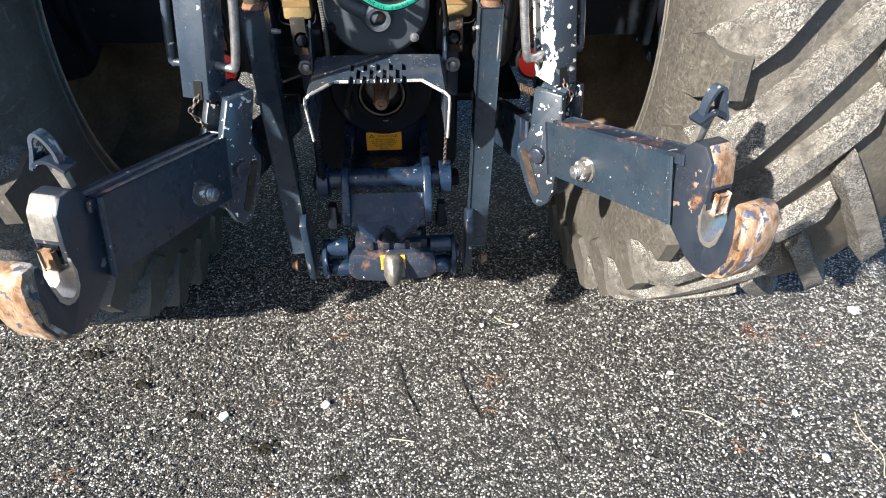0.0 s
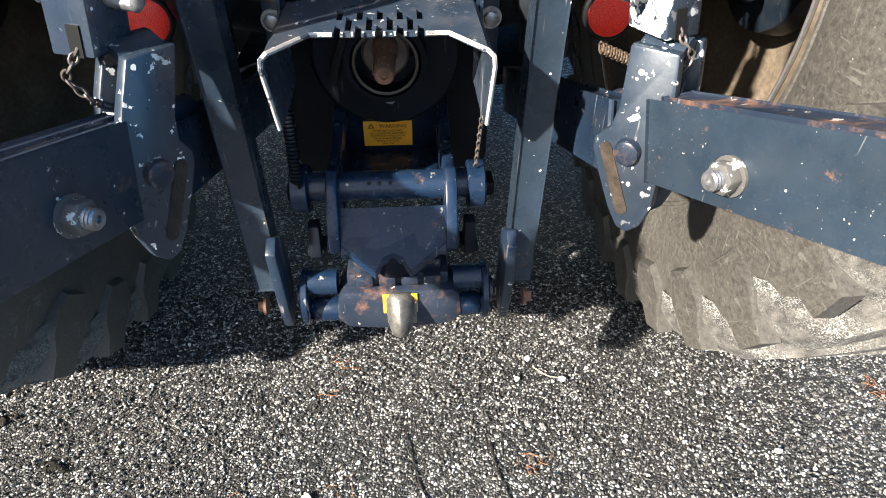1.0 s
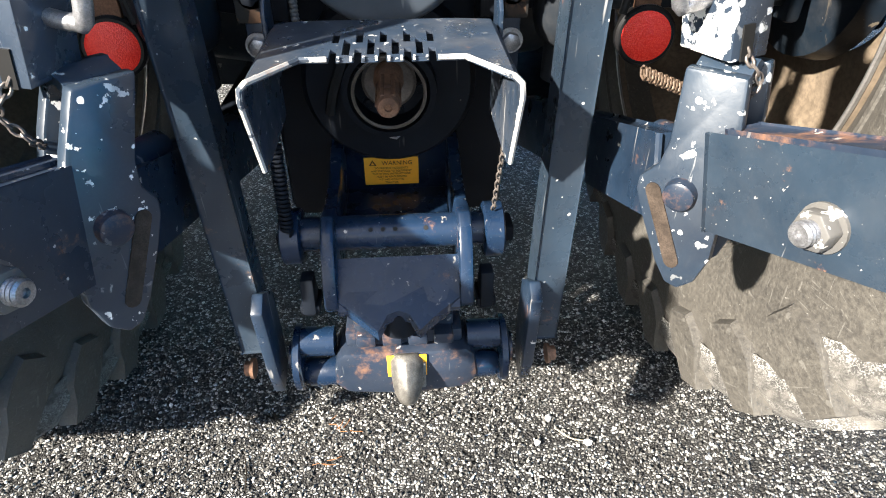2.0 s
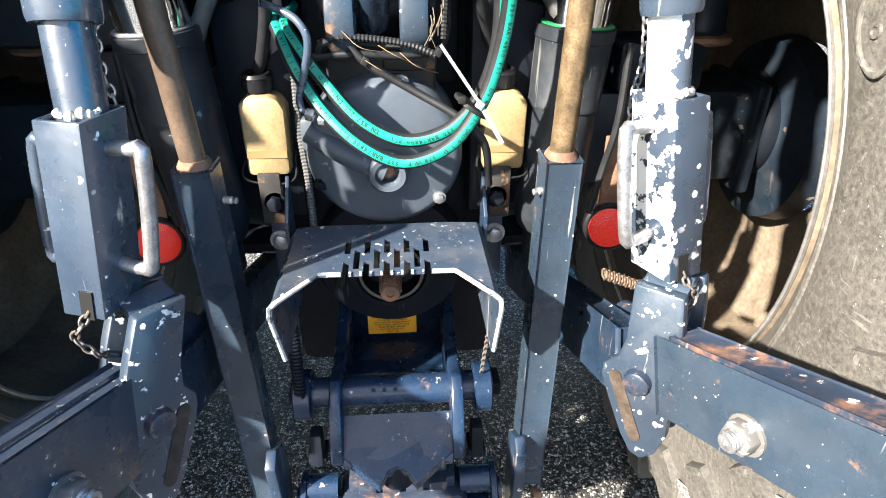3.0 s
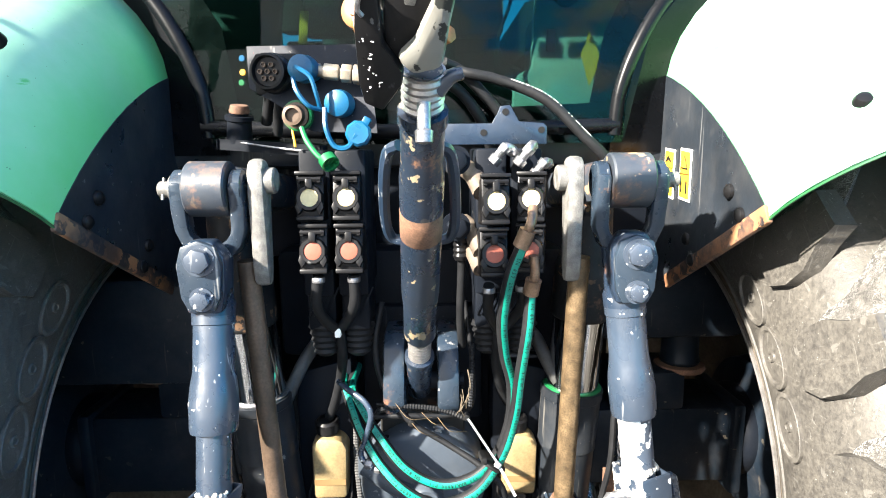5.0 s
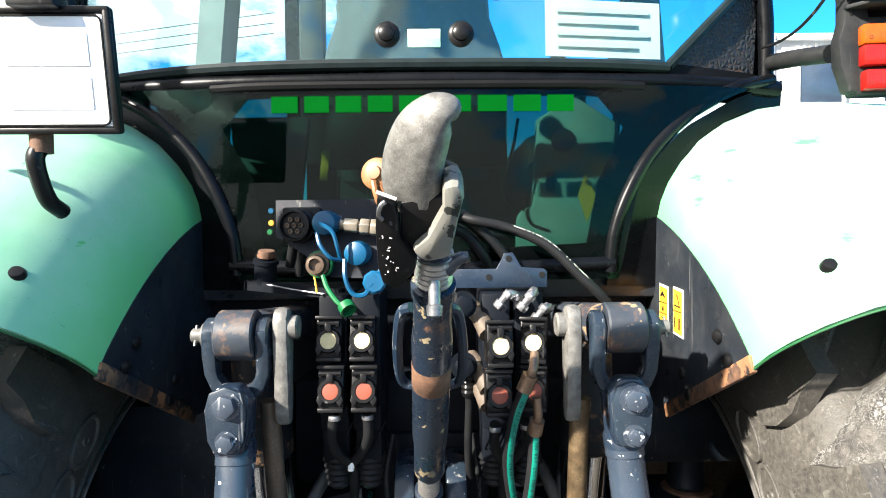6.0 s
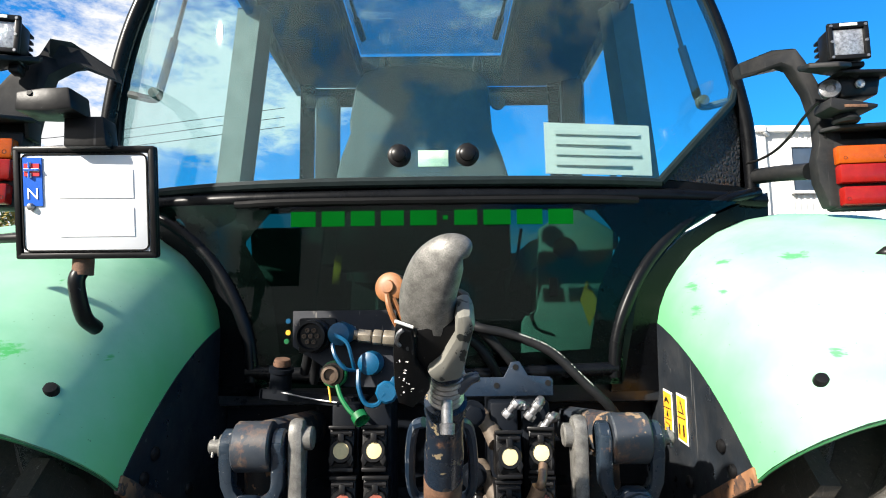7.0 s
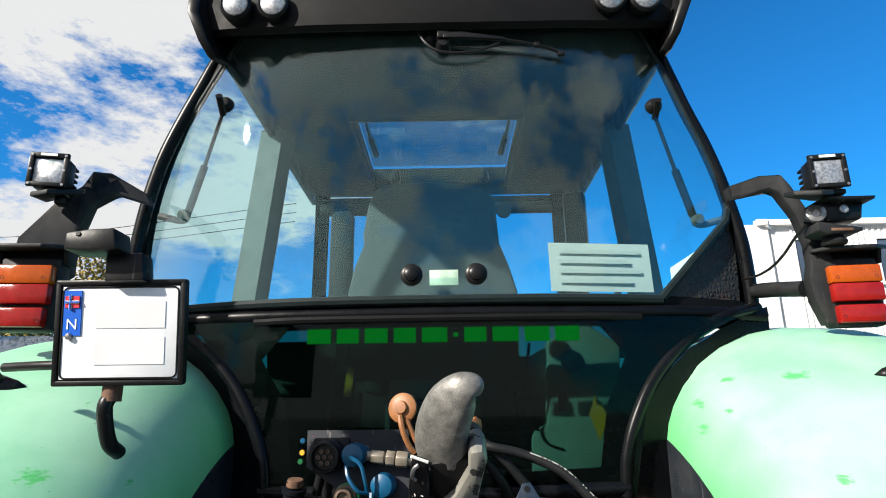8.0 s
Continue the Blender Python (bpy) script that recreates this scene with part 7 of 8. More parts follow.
# ---- yellowed oil jars ----
for s in (-1, 1):
    xc = -0.191 if s < 0 else 0.199
    jar = part("oil_jar", join(prism([(xc - 0.036, 1.60, 0.998), (xc + 0.034, 1.60, 0.998), (xc + 0.036, 1.60, 1.108), (xc + 0.028, 1.60, 1.124), (xc + 0.012, 1.60, 1.131), (xc - 0.020, 1.60, 1.131), (xc - 0.036, 1.60, 1.118)], (0, 0.07, 0), 0.009)), jar_pl, tractor, "yellowed plastic oil jar with black cap")
    part("cap", lathe((xc - 0.006, 1.595, 1.130), (0, -0.12, 1), [(0.018, 0), (0.019, 0.004), (0.0235, 0.006)] + [(0.0245 if k % 2 else 0.0235, 0.007 + 0.003 * k) for k in range(8)] + [(0.021, 0.033), (0.018, 0.033), (0.017, 0.028), (0, 0.028)], 28), black_pl, jar)
    part("level_line", box((xc, 1.5642, 1.036), (0.064, 0.002, 0.012), bev=0), jar_dark, jar, "brown oil level showing through")
    part("strap", join(tube([(xc - 0.039, 1.60, 1.03), (xc - 0.04, 1.56, 0.996), (xc + 0.035, 1.56, 0.99), (xc + 0.04, 1.60, 1.03)], 0.002, 6)), ink, jar)


# ---- hydraulic couplers ----
def coupler(x, y, z, cap, twist=0.0):
    m = pose(x, y, z, -10, 0, twist)
    def put(bm):
        bm.transform(m)
        return bm
    c = part("hydraulic_coupler", put(join(box((0, 0.035, 0), (0.047, 0.07, 0.076), bev=0.004), box((0, 0.0, 0.038), (0.050, 0.02, 0.007), bev=0.002), box((0, 0.005, -0.038), (0.046, 0.02, 0.008), bev=0.002),
                                           prism([(-0.024, -0.004, -0.020), (-0.018, -0.004, -0.032), (-0.012, -0.004, -0.024), (-0.012, -0.004, -0.015), (-0.020, -0.004, -0.008)], (0, 0.014, 0), 0.001),
                                           prism([(0.024, -0.004, -0.020), (0.018, -0.004, -0.032), (0.012, -0.004, -0.024), (0.012, -0.004, -0.015), (0.020, -0.004, -0.008)], (0, 0.014, 0), 0.001))), black_pl, tractor, "black hydraulic coupler with flap cap")
    part("flap_ring", put(lathe((0, -0.002, -0.004), (0, -1, 0), [(0.0235, -0.004), (0.0235, 0.006), (0.021, 0.010), (0.0155, 0.010), (0.015, 0.006)], 12)), black_pl, c)
    part("colour_disc", put(lathe((0, -0.002, -0.004), (0, -1, 0), [(0.015, 0.004), (0.015, 0.008), (0.012, 0.0085), (0, 0.0085)], 24)), cap, c)
    part("hinge", put(join(tube([(-0.020, -0.012, 0.027), (0.020, -0.012, 0.027)], 0.004, 8, curved=False), box((0, -0.012, 0.020), (0.012, 0.008, 0.018), bev=0.002), box((-0.017, -0.008, 0.026), (0.006, 0.012, 0.010), bev=0.001), box((0.017, -0.008, 0.026), (0.006, 0.012, 0.010), bev=0.001))), black_pl, c)
    return c


for x, y, z, cp in ((-0.182, 1.447, 1.633, white_pl), (-0.121, 1.447, 1.633, white_pl), (-0.176, 1.425, 1.546, salmon_pl), (-0.116, 1.425, 1.546, salmon_pl), (0.128, 1.405, 1.628, white_pl), (0.126, 1.407, 1.540, salmon_pl), (0.190, 1.425, 1.630, white_pl), (0.190, 1.425, 1.543, salmon_pl)):
    coupler(x, y, z, cp, -12 if x > 0.15 else 0)
for x in (-0.18, -0.118, 0.128, 0.19):
    vb = part("valve_block", join(box((x, 1.56, 1.58), (0.055, 0.16, 0.26), bev=0.006), box((x, 1.55, 1.43), (0.052, 0.10, 0.10), bev=0.006)), dark_shade_cast, tractor, "dark cast hydraulic valve block")
    for k in range(5):
        part("casting_rib", box((x - 0.012 + 0.008 * k, 1.497, 1.435), (0.003, 0.004, 0.06), (0, 24, 0), bev=0), dark_shade_cast, vb)
    part("rubber_boot", lathe((x, 1.53, 1.39), (0, -0.1, -1), [(0.030, 0)] + [(0.030 - 0.0012 * k + (0.004 if k % 2 else 0), 0.004 + 0.006 * k) for k in range(10)] + [(0.012, 0.066), (0, 0.068)], 20), rubber_hose, vb)

# hoses
def hose(name, pts, r, material, label="", n=10):
    return part(name, tube(pts, r, n), material, tractor, label)


GLYPHS = {}


def glyph(c):
    """One printed character, flat and centred."""
    if c not in GLYPHS:
        cu = bpy.data.curves.new("glyph", "FONT")
        cu.body, cu.size, cu.align_x, cu.align_y, cu.resolution_u = c, 0.0092, "CENTER", "CENTER", 1
        tmp = bpy.data.objects.new("glyph", cu)
        scene.collection.objects.link(tmp)
        GLYPHS[c] = bpy.data.meshes.new_from_object(tmp.evaluated_get(bpy.context.evaluated_depsgraph_get()))
        bpy.data.objects.remove(tmp)
        bpy.data.curves.remove(cu)
    bm2 = bmesh.new()
    bm2.from_mesh(GLYPHS[c])
    return bm2


def green_hose(pts):
    """Black hose with a green printed stripe along its outer side."""
    h = part("pressure_hose", tube(pts, 0.0100, 14), rubber_hose, tractor, "black pressure hose with a green printed stripe")
    path = smooth_path(pts, 6)
    bm = bmesh.new()
    prev = None
    marks = []
    for i, q in enumerate(path):
        d = (path[min(i + 1, len(path) - 1)] - path[max(i - 1, 0)]).normalized()
        out = V(0.25, -1, 0.15)
        out = (out - d * out.dot(d)).normalized()
        w = d.cross(out)
        ring = [bm.verts.new(q + (out * math.cos(t) + w * math.sin(t)) * 0.0106) for t in (-0.58, -0.29, 0, 0.29, 0.58)]
        if prev:
            for k in range(4):
                bm.faces.new((prev[k], prev[k + 1], ring[k + 1], ring[k]))
        prev = ring
        marks.append((q, d, out, w))
    part("stripe", bm, green_stripe, h, "green stripe")
    bms = []
    words = "EN 857 2SC DN10 I.D. 3/8 W.P. 330 BAR/4800 PSI   "
    step, want, run, k = 0.0060, 0.02, 0.0, 0
    for (q, d, out, w), (q2, _, _, _) in zip(marks, marks[1:]):
        length = (q2 - q).length
        while want <= run + length:
            c = words[k % len(words)]
            if c != " ":
                bm2 = glyph(c)
                m = Matrix((d, -w, out)).transposed().to_4x4()
                m.translation = q + d * (want - run) + out * 0.0108
                bm2.transform(m)
                bms.append(bm2)
            want += step
            k += 1
        run += length
    tagged(part("print_mark", join(*bms), ink, h), kind="stuff")


G1 = [(0.187, 1.40, 1.473), (0.183, 1.40, 1.409), (0.174, 1.42, 1.317), (0.167, 1.44, 1.228), (0.144, 1.445, 1.149), (0.097, 1.44, 1.086), (0.03, 1.44, 1.062), (-0.03, 1.445, 1.087), (-0.082, 1.47, 1.131), (-0.119, 1.505, 1.180), (-0.144, 1.55, 1.221), (-0.161, 1.60, 1.243), (-0.16, 1.66, 1.25)]
G2 = [(0.165, 1.36, 1.557), (0.148, 1.37, 1.505), (0.14, 1.40, 1.428), (0.148, 1.43, 1.354), (0.164, 1.45, 1.287), (0.161, 1.455, 1.213), (0.138, 1.465, 1.144), (0.093, 1.465, 1.100), (0.031, 1.468, 1.086), (-0.031, 1.475, 1.115), (-0.082, 1.50, 1.168), (-0.122, 1.54, 1.213), (-0.142, 1.58, 1.238), (-0.14, 1.66, 1.25)]
green_hose(G1)
green_hose(G2)
for a, mid, b in (((0.184, 1.372, 1.617), (0.178, 1.352, 1.595), (0.163, 1.36, 1.556)), ((0.189, 1.385, 1.537), (0.192, 1.388, 1.506), (0.187, 1.40, 1.470))):
    f = part("hose_fitting", join(tube([a, mid, V(*mid).lerp(V(*b), 0.4)], 0.008, 12), tube([V(*mid).lerp(V(*b), 0.3), b], 0.0135, 16, curved=False)), simple("tarnished_fitting", (0.25, 0.165, 0.11), 0.4, 0.7, 0.3, 40), tractor, "tarnished steel hose fitting")
for pts in ([(-0.171, 1.43, 1.50), (-0.178, 1.44, 1.451), (-0.172, 1.47, 1.411), (-0.151, 1.50, 1.380)], [(-0.112, 1.44, 1.498), (-0.113, 1.45, 1.449), (-0.130, 1.48, 1.408), (-0.151, 1.50, 1.380)], [(-0.151, 1.50, 1.385), (-0.149, 1.52, 1.331), (-0.161, 1.56, 1.263), (-0.181, 1.59, 1.194), (-0.194, 1.60, 1.162)],
            [(0.119, 1.42, 1.48), (0.122, 1.45, 1.427), (0.145, 1.49, 1.377)], [(0.177, 1.43, 1.48), (0.182, 1.46, 1.433), (0.165, 1.49, 1.395), (0.145, 1.49, 1.377)], [(0.145, 1.49, 1.382), (0.143, 1.52, 1.305), (0.165, 1.57, 1.219), (0.195, 1.60, 1.162)]):
    hose("drain_hose", pts, 0.0098, rubber_hose, "black rubber drain hose")
for x, y, z in ((-0.171, 1.43, 1.495), (-0.112, 1.44, 1.493), (0.119, 1.42, 1.475), (0.177, 1.43, 1.475)):
    part("hose_clamp", lathe((x, y, z - 0.008), (0, 0, 1), [(0.0105, 0), (0.0112, 0.001), (0.0112, 0.008), (0.0105, 0.009)], 16), zinc, tractor)
for x in (-0.151, 0.145):
    part("hose_tee", box((x, 1.49, 1.379), (0.012, 0.012, 0.018), bev=0.003), label_w if x < 0 else ink, tractor)
hose("cylinder_hose", [(-0.19, 1.66, 1.34), (-0.216, 1.62, 1.318), (-0.242, 1.585, 1.28), (-0.277, 1.57, 1.204), (-0.315, 1.575, 1.105), (-0.335, 1.59, 1.02)], 0.0135, grey_hose, "dusty cylinder hose")
hose("cylinder_hose", [(0.21, 1.66, 1.34), (0.236, 1.62, 1.323), (0.254, 1.585, 1.283), (0.282, 1.57, 1.229), (0.314, 1.58, 1.14), (0.330, 1.595, 1.01)], 0.0135, grey_hose, "dusty cylinder hose")
def ribbed(pts, r, material, label="ribbed wire conduit"):
    """A corrugated conduit: rings of two radii along a smooth path."""
    path = smooth_path(pts, 8)
    fine = [path[0]]
    for q in path[1:]:
        while (q - fine[-1]).length > 0.0028:
            fine.append(fine[-1] + (q - fine[-1]).normalized() * 0.0028)
    bm = bmesh.new()
    up, prev = V(0.3, 1, 0.2), None
    for i, q in enumerate(fine):
        d = (fine[min(i + 1, len(fine) - 1)] - fine[max(i - 1, 0)]).normalized()
        up = (up - d * up.dot(d)).normalized()
        side = d.cross(up)
        rr = r if i % 2 else r * 0.8
        ring = [bm.verts.new(q + (up * math.cos(math.pi * k / 4) + side * math.sin(math.pi * k / 4)) * rr) for k in range(8)]
        if prev:
            for k in range(8):
                bm.faces.new((prev[k], prev[(k + 1) % 8], ring[(k + 1) % 8], ring[k]))
        else:
            bm.faces.new(ring[::-1])
        prev = ring
    bm.faces.new(prev)
    bmesh.ops.recalc_face_normals(bm, faces=bm.faces)
    return part("corrugated_conduit", bm, material, tractor, label)


ribbed([(-0.139, 1.60, 1.16), (-0.138, 1.585, 1.066), (-0.130, 1.565, 0.988), (-0.128, 1.555, 0.90)], 0.0068, grey_hose)
ribbed([(-0.088, 1.53, 1.200), (-0.080, 1.515, 1.215), (-0.055, 1.505, 1.226), (-0.005, 1.51, 1.222), (0.045, 1.51, 1.214), (0.082, 1.505, 1.200)], 0.0058, rubber_hose)
ribbed([(0.098, 1.53, 1.34), (0.097, 1.52, 1.28), (0.094, 1.515, 1.22)], 0.0058, rubber_hose)
hose("wire_loom", [(-0.056, 1.52, 1.229), (-0.02, 1.51, 1.190), (0.042, 1.50, 1.154), (0.114, 1.47, 1.117), (0.15, 1.46, 1.08), (0.165, 1.50, 1.0)], 0.006, rubber_hose)
hose("wire_loom", [(-0.10, 1.53, 1.195), (-0.04, 1.52, 1.200), (0.03, 1.525, 1.196), (0.09, 1.53, 1.20)], 0.006, rubber_hose)
hose("wire_loom", [(-0.09, 1.54, 1.215), (0.0, 1.54, 1.208), (0.09, 1.53, 1.206), (0.098, 1.53, 1.30), (0.085, 1.55, 1.42)], 0.005, rubber_hose)
hose("wire_loom", [(-0.075, 1.55, 1.42), (-0.088, 1.53, 1.34), (-0.075, 1.53, 1.26), (-0.05, 1.52, 1.225)], 0.006, rubber_hose)
hose("plug_cable", [(0.075, 1.50, 1.56), (0.077, 1.50, 1.50), (0.075, 1.52, 1.40), (0.08, 1.55, 1.33)], 0.008, rubber_hose)
part("cable_plug", lathe((0.075, 1.495, 1.51), (0, 0, 1), [(0.010, 0)] + [(0.014 if k % 2 else 0.012, 0.004 + 0.005 * k) for k in range(7)] + [(0.016, 0.042), (0.016, 0.065), (0.01, 0.066)], 14), black_pl, tractor)
part("plug_ring", lathe((0.075, 1.495, 1.552), (0, 0, 1), [(0.0155, 0), (0.0168, 0.001), (0.0168, 0.007), (0.0155, 0.008)], 18), blue_pl, tractor)
hose("bent_steel_pipe", [(-0.16, 1.53, 1.268), (-0.136, 1.49, 1.267), (-0.106, 1.47, 1.254), (-0.093, 1.465, 1.227), (-0.105, 1.475, 1.179), (-0.116, 1.485, 1.145), (-0.110, 1.48, 1.128), (-0.092, 1.465, 1.122)], 0.0055, navy_chip, "bent pipe with chipped dark paint")
part("pipe_nut", join(hex_bolt((-0.106, 1.475, 1.126), (0.9, -0.3, -0.1), 0.010, 0.014, False), hex_bolt((-0.088, 1.467, 1.120), (0.9, -0.3, -0.1), 0.008, 0.010, False)), zinc, tractor)
tie = part("cable_tie", join(beam((0.085, 1.456, 1.222), (0.138, 1.428, 1.147), 0.0042, 0.0014, up=(0.2, -1, 0)), beam((0.137, 1.428, 1.148), (0.166, 1.400, 1.100), 0.0055, 0.0014, up=(0.2, -1, 0))), cable_tie, tractor, "grey-white cable tie with a long end")
part("tie_head", box((0.137, 1.424, 1.148), (0.011, 0.008, 0.011), (0, 35, 0), bev=0.0015), cable_tie, tie)
part("tie_loop", join(lathe((0.128, 1.448, 1.140), (0.55, 0, 0.8), [(0.027, -0.003), (0.029, -0.002), (0.029, 0.003), (0.027, 0.004)], 20), box((0.112, 1.425, 1.155), (0.010, 0.008, 0.010), bev=0.001)), ink, tractor)
for x, y, z in ((-0.095, 1.475, 1.20), (0.085, 1.50, 1.205), (-0.02, 1.505, 1.193)):
    part("tie_loop", box((x, y, z), (0.010, 0.014, 0.012), (0, 30, 0), bev=0.001), ink, tractor)
straw_mat = simple("dry_straw", (0.12, 0.085, 0.045), 0.8)
for x0, x1, z0 in ((-0.05, 0.02, 1.235), (0.0, 0.06, 1.215), (0.03, 0.085, 1.205), (-0.02, 0.03, 1.195)):
    rnd = random.Random(int(z0 * 1000))
    part("straw", tube([(x0, 1.50, z0), (x0 + (x1 - x0) * 0.4, 1.47, z0 - 0.02 * rnd.random()), (x1, 1.50, z0 - 0.03)], 0.0006, 5), straw_mat, tractor)

# ---- socket panel ----
panel_paint = painted("dull_navy_panel_paint", (0.008, 0.011, 0.018), (0.005, 0.007, 0.012), (0.25, 0.23, 0.20), 0.72, 60, rough=0.5, spec=0.25, dusty=0.05)
panel = part("socket_panel", prism([(-0.303, 1.55, 1.893), (-0.086, 1.53, 1.893), (-0.070, 1.50, 1.738), (-0.185, 1.50, 1.742), (-0.240, 1.515, 1.786), (-0.300, 1.54, 1.820)], (0.0, 0.006, 0.0), 0.0), panel_paint, tractor, "navy socket panel")
soc = part("trailer_socket", join(lathe((-0.247, 1.535, 1.842), (-0.1, -1, 0), [(0.034, 0), (0.034, 0.03), (0.030, 0.034), (0.030, 0.055), (0.026, 0.056), (0.024, 0.045), (0, 0.045)], 30), box((-0.247, 1.53, 1.842), (0.078, 0.012, 0.072), bev=0.006)), black_pl, panel, "black seven-pin trailer socket")
for k in range(7):
    a = 2 * math.pi * k / 6
    rr = 0 if k == 6 else 0.013
    part("socket_pin", lathe((-0.252 + rr * math.cos(a), 1.49, 1.842 + rr * math.sin(a)), (-0.1, -1, 0), [(0.0045, 0), (0.0045, 0.006), (0.003, 0.006), (0.003, 0.002), (0, 0.002)], 10), bronze, soc)
for x, y, z, col in ((-0.201, 1.47, 1.846, blue_pl), (-0.142, 1.47, 1.788, blue_pl)):
    cc = part("blue_coupling", join(lathe((x + 0.02, 1.54, z), (-0.2, -1, 0), [(0.018, 0), (0.018, 0.035), (0.022, 0.036), (0.024, 0.05), (0.022, 0.07), (0.012, 0.075), (0, 0.075)], 24)), col, panel, "blue brake coupling cap")
    part("coupling_neck", lathe((x + 0.022, 1.55, z), (-0.2, -1, 0), [(0.020, 0), (0.020, 0.022)], 6), zinc, cc)
part("blue_strap", tube([(-0.204, 1.455, 1.828), (-0.196, 1.445, 1.805), (-0.178, 1.445, 1.782), (-0.160, 1.46, 1.776)], 0.004, 6), blue_pl, panel)
part("blue_strap", tube([(-0.200, 1.455, 1.846), (-0.175, 1.45, 1.83), (-0.165, 1.45, 1.80), (-0.162, 1.46, 1.78)], 0.004, 6), blue_pl, panel)
part("blue_strap", tube([(-0.152, 1.45, 1.778), (-0.150, 1.44, 1.745), (-0.137, 1.44, 1.716), (-0.115, 1.44, 1.714), (-0.100, 1.44, 1.735)], 0.0045, 6), blue_pl, panel)
part("blue_cap", join(lathe((-0.097, 1.455, 1.735), (0, -1, 0.1), [(0.022, 0), (0.022, 0.014), (0.018, 0.018), (0, 0.018)], 9), box((-0.086, 1.448, 1.752), (0.014, 0.012, 0.024), (0, 30, 0), bev=0.003)), blue_pl, panel)
gc = part("green_coupling", lathe((-0.203, 1.52, 1.768), (-0.1, -1, 0), [(0.018, 0), (0.018, 0.03), (0.023, 0.031), (0.023, 0.045), (0.018, 0.046), (0.017, 0.06), (0.012, 0.061), (0.011, 0.052), (0, 0.052)], 24), bronze, panel, "green ringed brass coupling")
part("green_ring", lathe((-0.203, 1.488, 1.768), (-0.1, -1, 0), [(0.0225, -0.002), (0.026, 0.0), (0.026, 0.012), (0.0225, 0.014)], 24, closed=True), green_pl, gc)
part("green_strap", tube([(-0.195, 1.465, 1.748), (-0.185, 1.455, 1.725), (-0.165, 1.445, 1.70), (-0.147, 1.44, 1.69)], 0.0048, 8), green_pl, panel)
part("green_cap", lathe((-0.150, 1.44, 1.695), (0.5, -0.6, -0.6), [(0.0155, 0), (0.0155, 0.015), (0.0125, 0.015), (0.0115, 0.004), (0, 0.004)], 20), green_pl, panel)
part("brass_union", join(hex_bolt((-0.158, 1.49, 1.842), (1, 0, -0.1), 0.014, 0.026, False), hex_bolt((-0.128, 1.49, 1.839), (1, 0, -0.1), 0.016, 0.018, False), hex_bolt((-0.108, 1.49, 1.837), (1, 0, -0.1), 0.017, 0.024, False), tube([(-0.175, 1.50, 1.844), (-0.07, 1.49, 1.832)], 0.010, 10, curved=False)), simple("dull_brass", (0.36, 0.31, 0.24), 0.4, 0.6, 0.25, 40), panel)
oc = part("orange_coupling", join(lathe((-0.075, 1.53, 1.93), (-0.3, -1, 0.1), [(0.026, 0), (0.026, 0.03), (0.031, 0.032), (0.031, 0.06), (0.022, 0.062)], 26)), black_pl, panel, "black coupling with orange cap")
part("orange_cap", lathe((-0.093, 1.470, 1.936), (-0.3, -1, 0.1), [(0.030, -0.004), (0.030, 0.004), (0.026, 0.007), (0.014, 0.008), (0.012, 0.016), (0, 0.017)], 24), orange_pl, oc)
part("orange_strap", tube([(-0.098, 1.455, 1.922), (-0.092, 1.45, 1.895), (-0.080, 1.455, 1.865), (-0.068, 1.46, 1.85)], 0.006, 8), orange_pl, oc)
part("orange_strap", tube([(-0.085, 1.46, 1.915), (-0.075, 1.46, 1.890), (-0.064, 1.46, 1.870)], 0.006, 8), orange_pl, oc)
part("copper_nut", hex_bolt((0.045, 1.50, 1.90), (0.6, -0.7, 0.1), 0.016, 0.02, False), orange_pl, panel)
for x, z, mm in ((-0.29, 1.876, flag_red), (-0.312, 1.872, blue_pl), (-0.312, 1.848, label_y), (-0.315, 1.83, green_pl)):
    part("tag_dot", lathe((x, 1.546, z), (0, -1, 0), [(0.006, 0), (0.005, 0.003), (0, 0.003)], 12), mm, panel)
part("pull_cord", tube([(-0.225, 1.52, 1.79), (-0.222, 1.50, 1.77), (-0.212, 1.48, 1.73), (-0.208, 1.47, 1.715)], 0.002, 5), label_y, panel)
brk = part("valve_bracket", prism([(0.030, 1.52, 1.754), (0.133, 1.52, 1.754), (0.143, 1.52, 1.772), (0.148, 1.52, 1.784), (0.165, 1.52, 1.786), (0.171, 1.52, 1.776), (0.182, 1.52, 1.757), (0.226, 1.52, 1.754), (0.232, 1.52, 1.748), (0.232, 1.52, 1.717), (0.030, 1.52, 1.717)], (0, 0.006, 0), 0.001), navy, tractor, "navy valve bracket")
for x, z in ((0.157, 1.774), (0.118, 1.738), (0.222, 1.742)):
    part("bracket_hole", lathe((x, 1.5165, z), (0, -1, 0), [(0.006, -0.001), (0.006, 0.001), (0, 0.001)], 14), ink, brk)
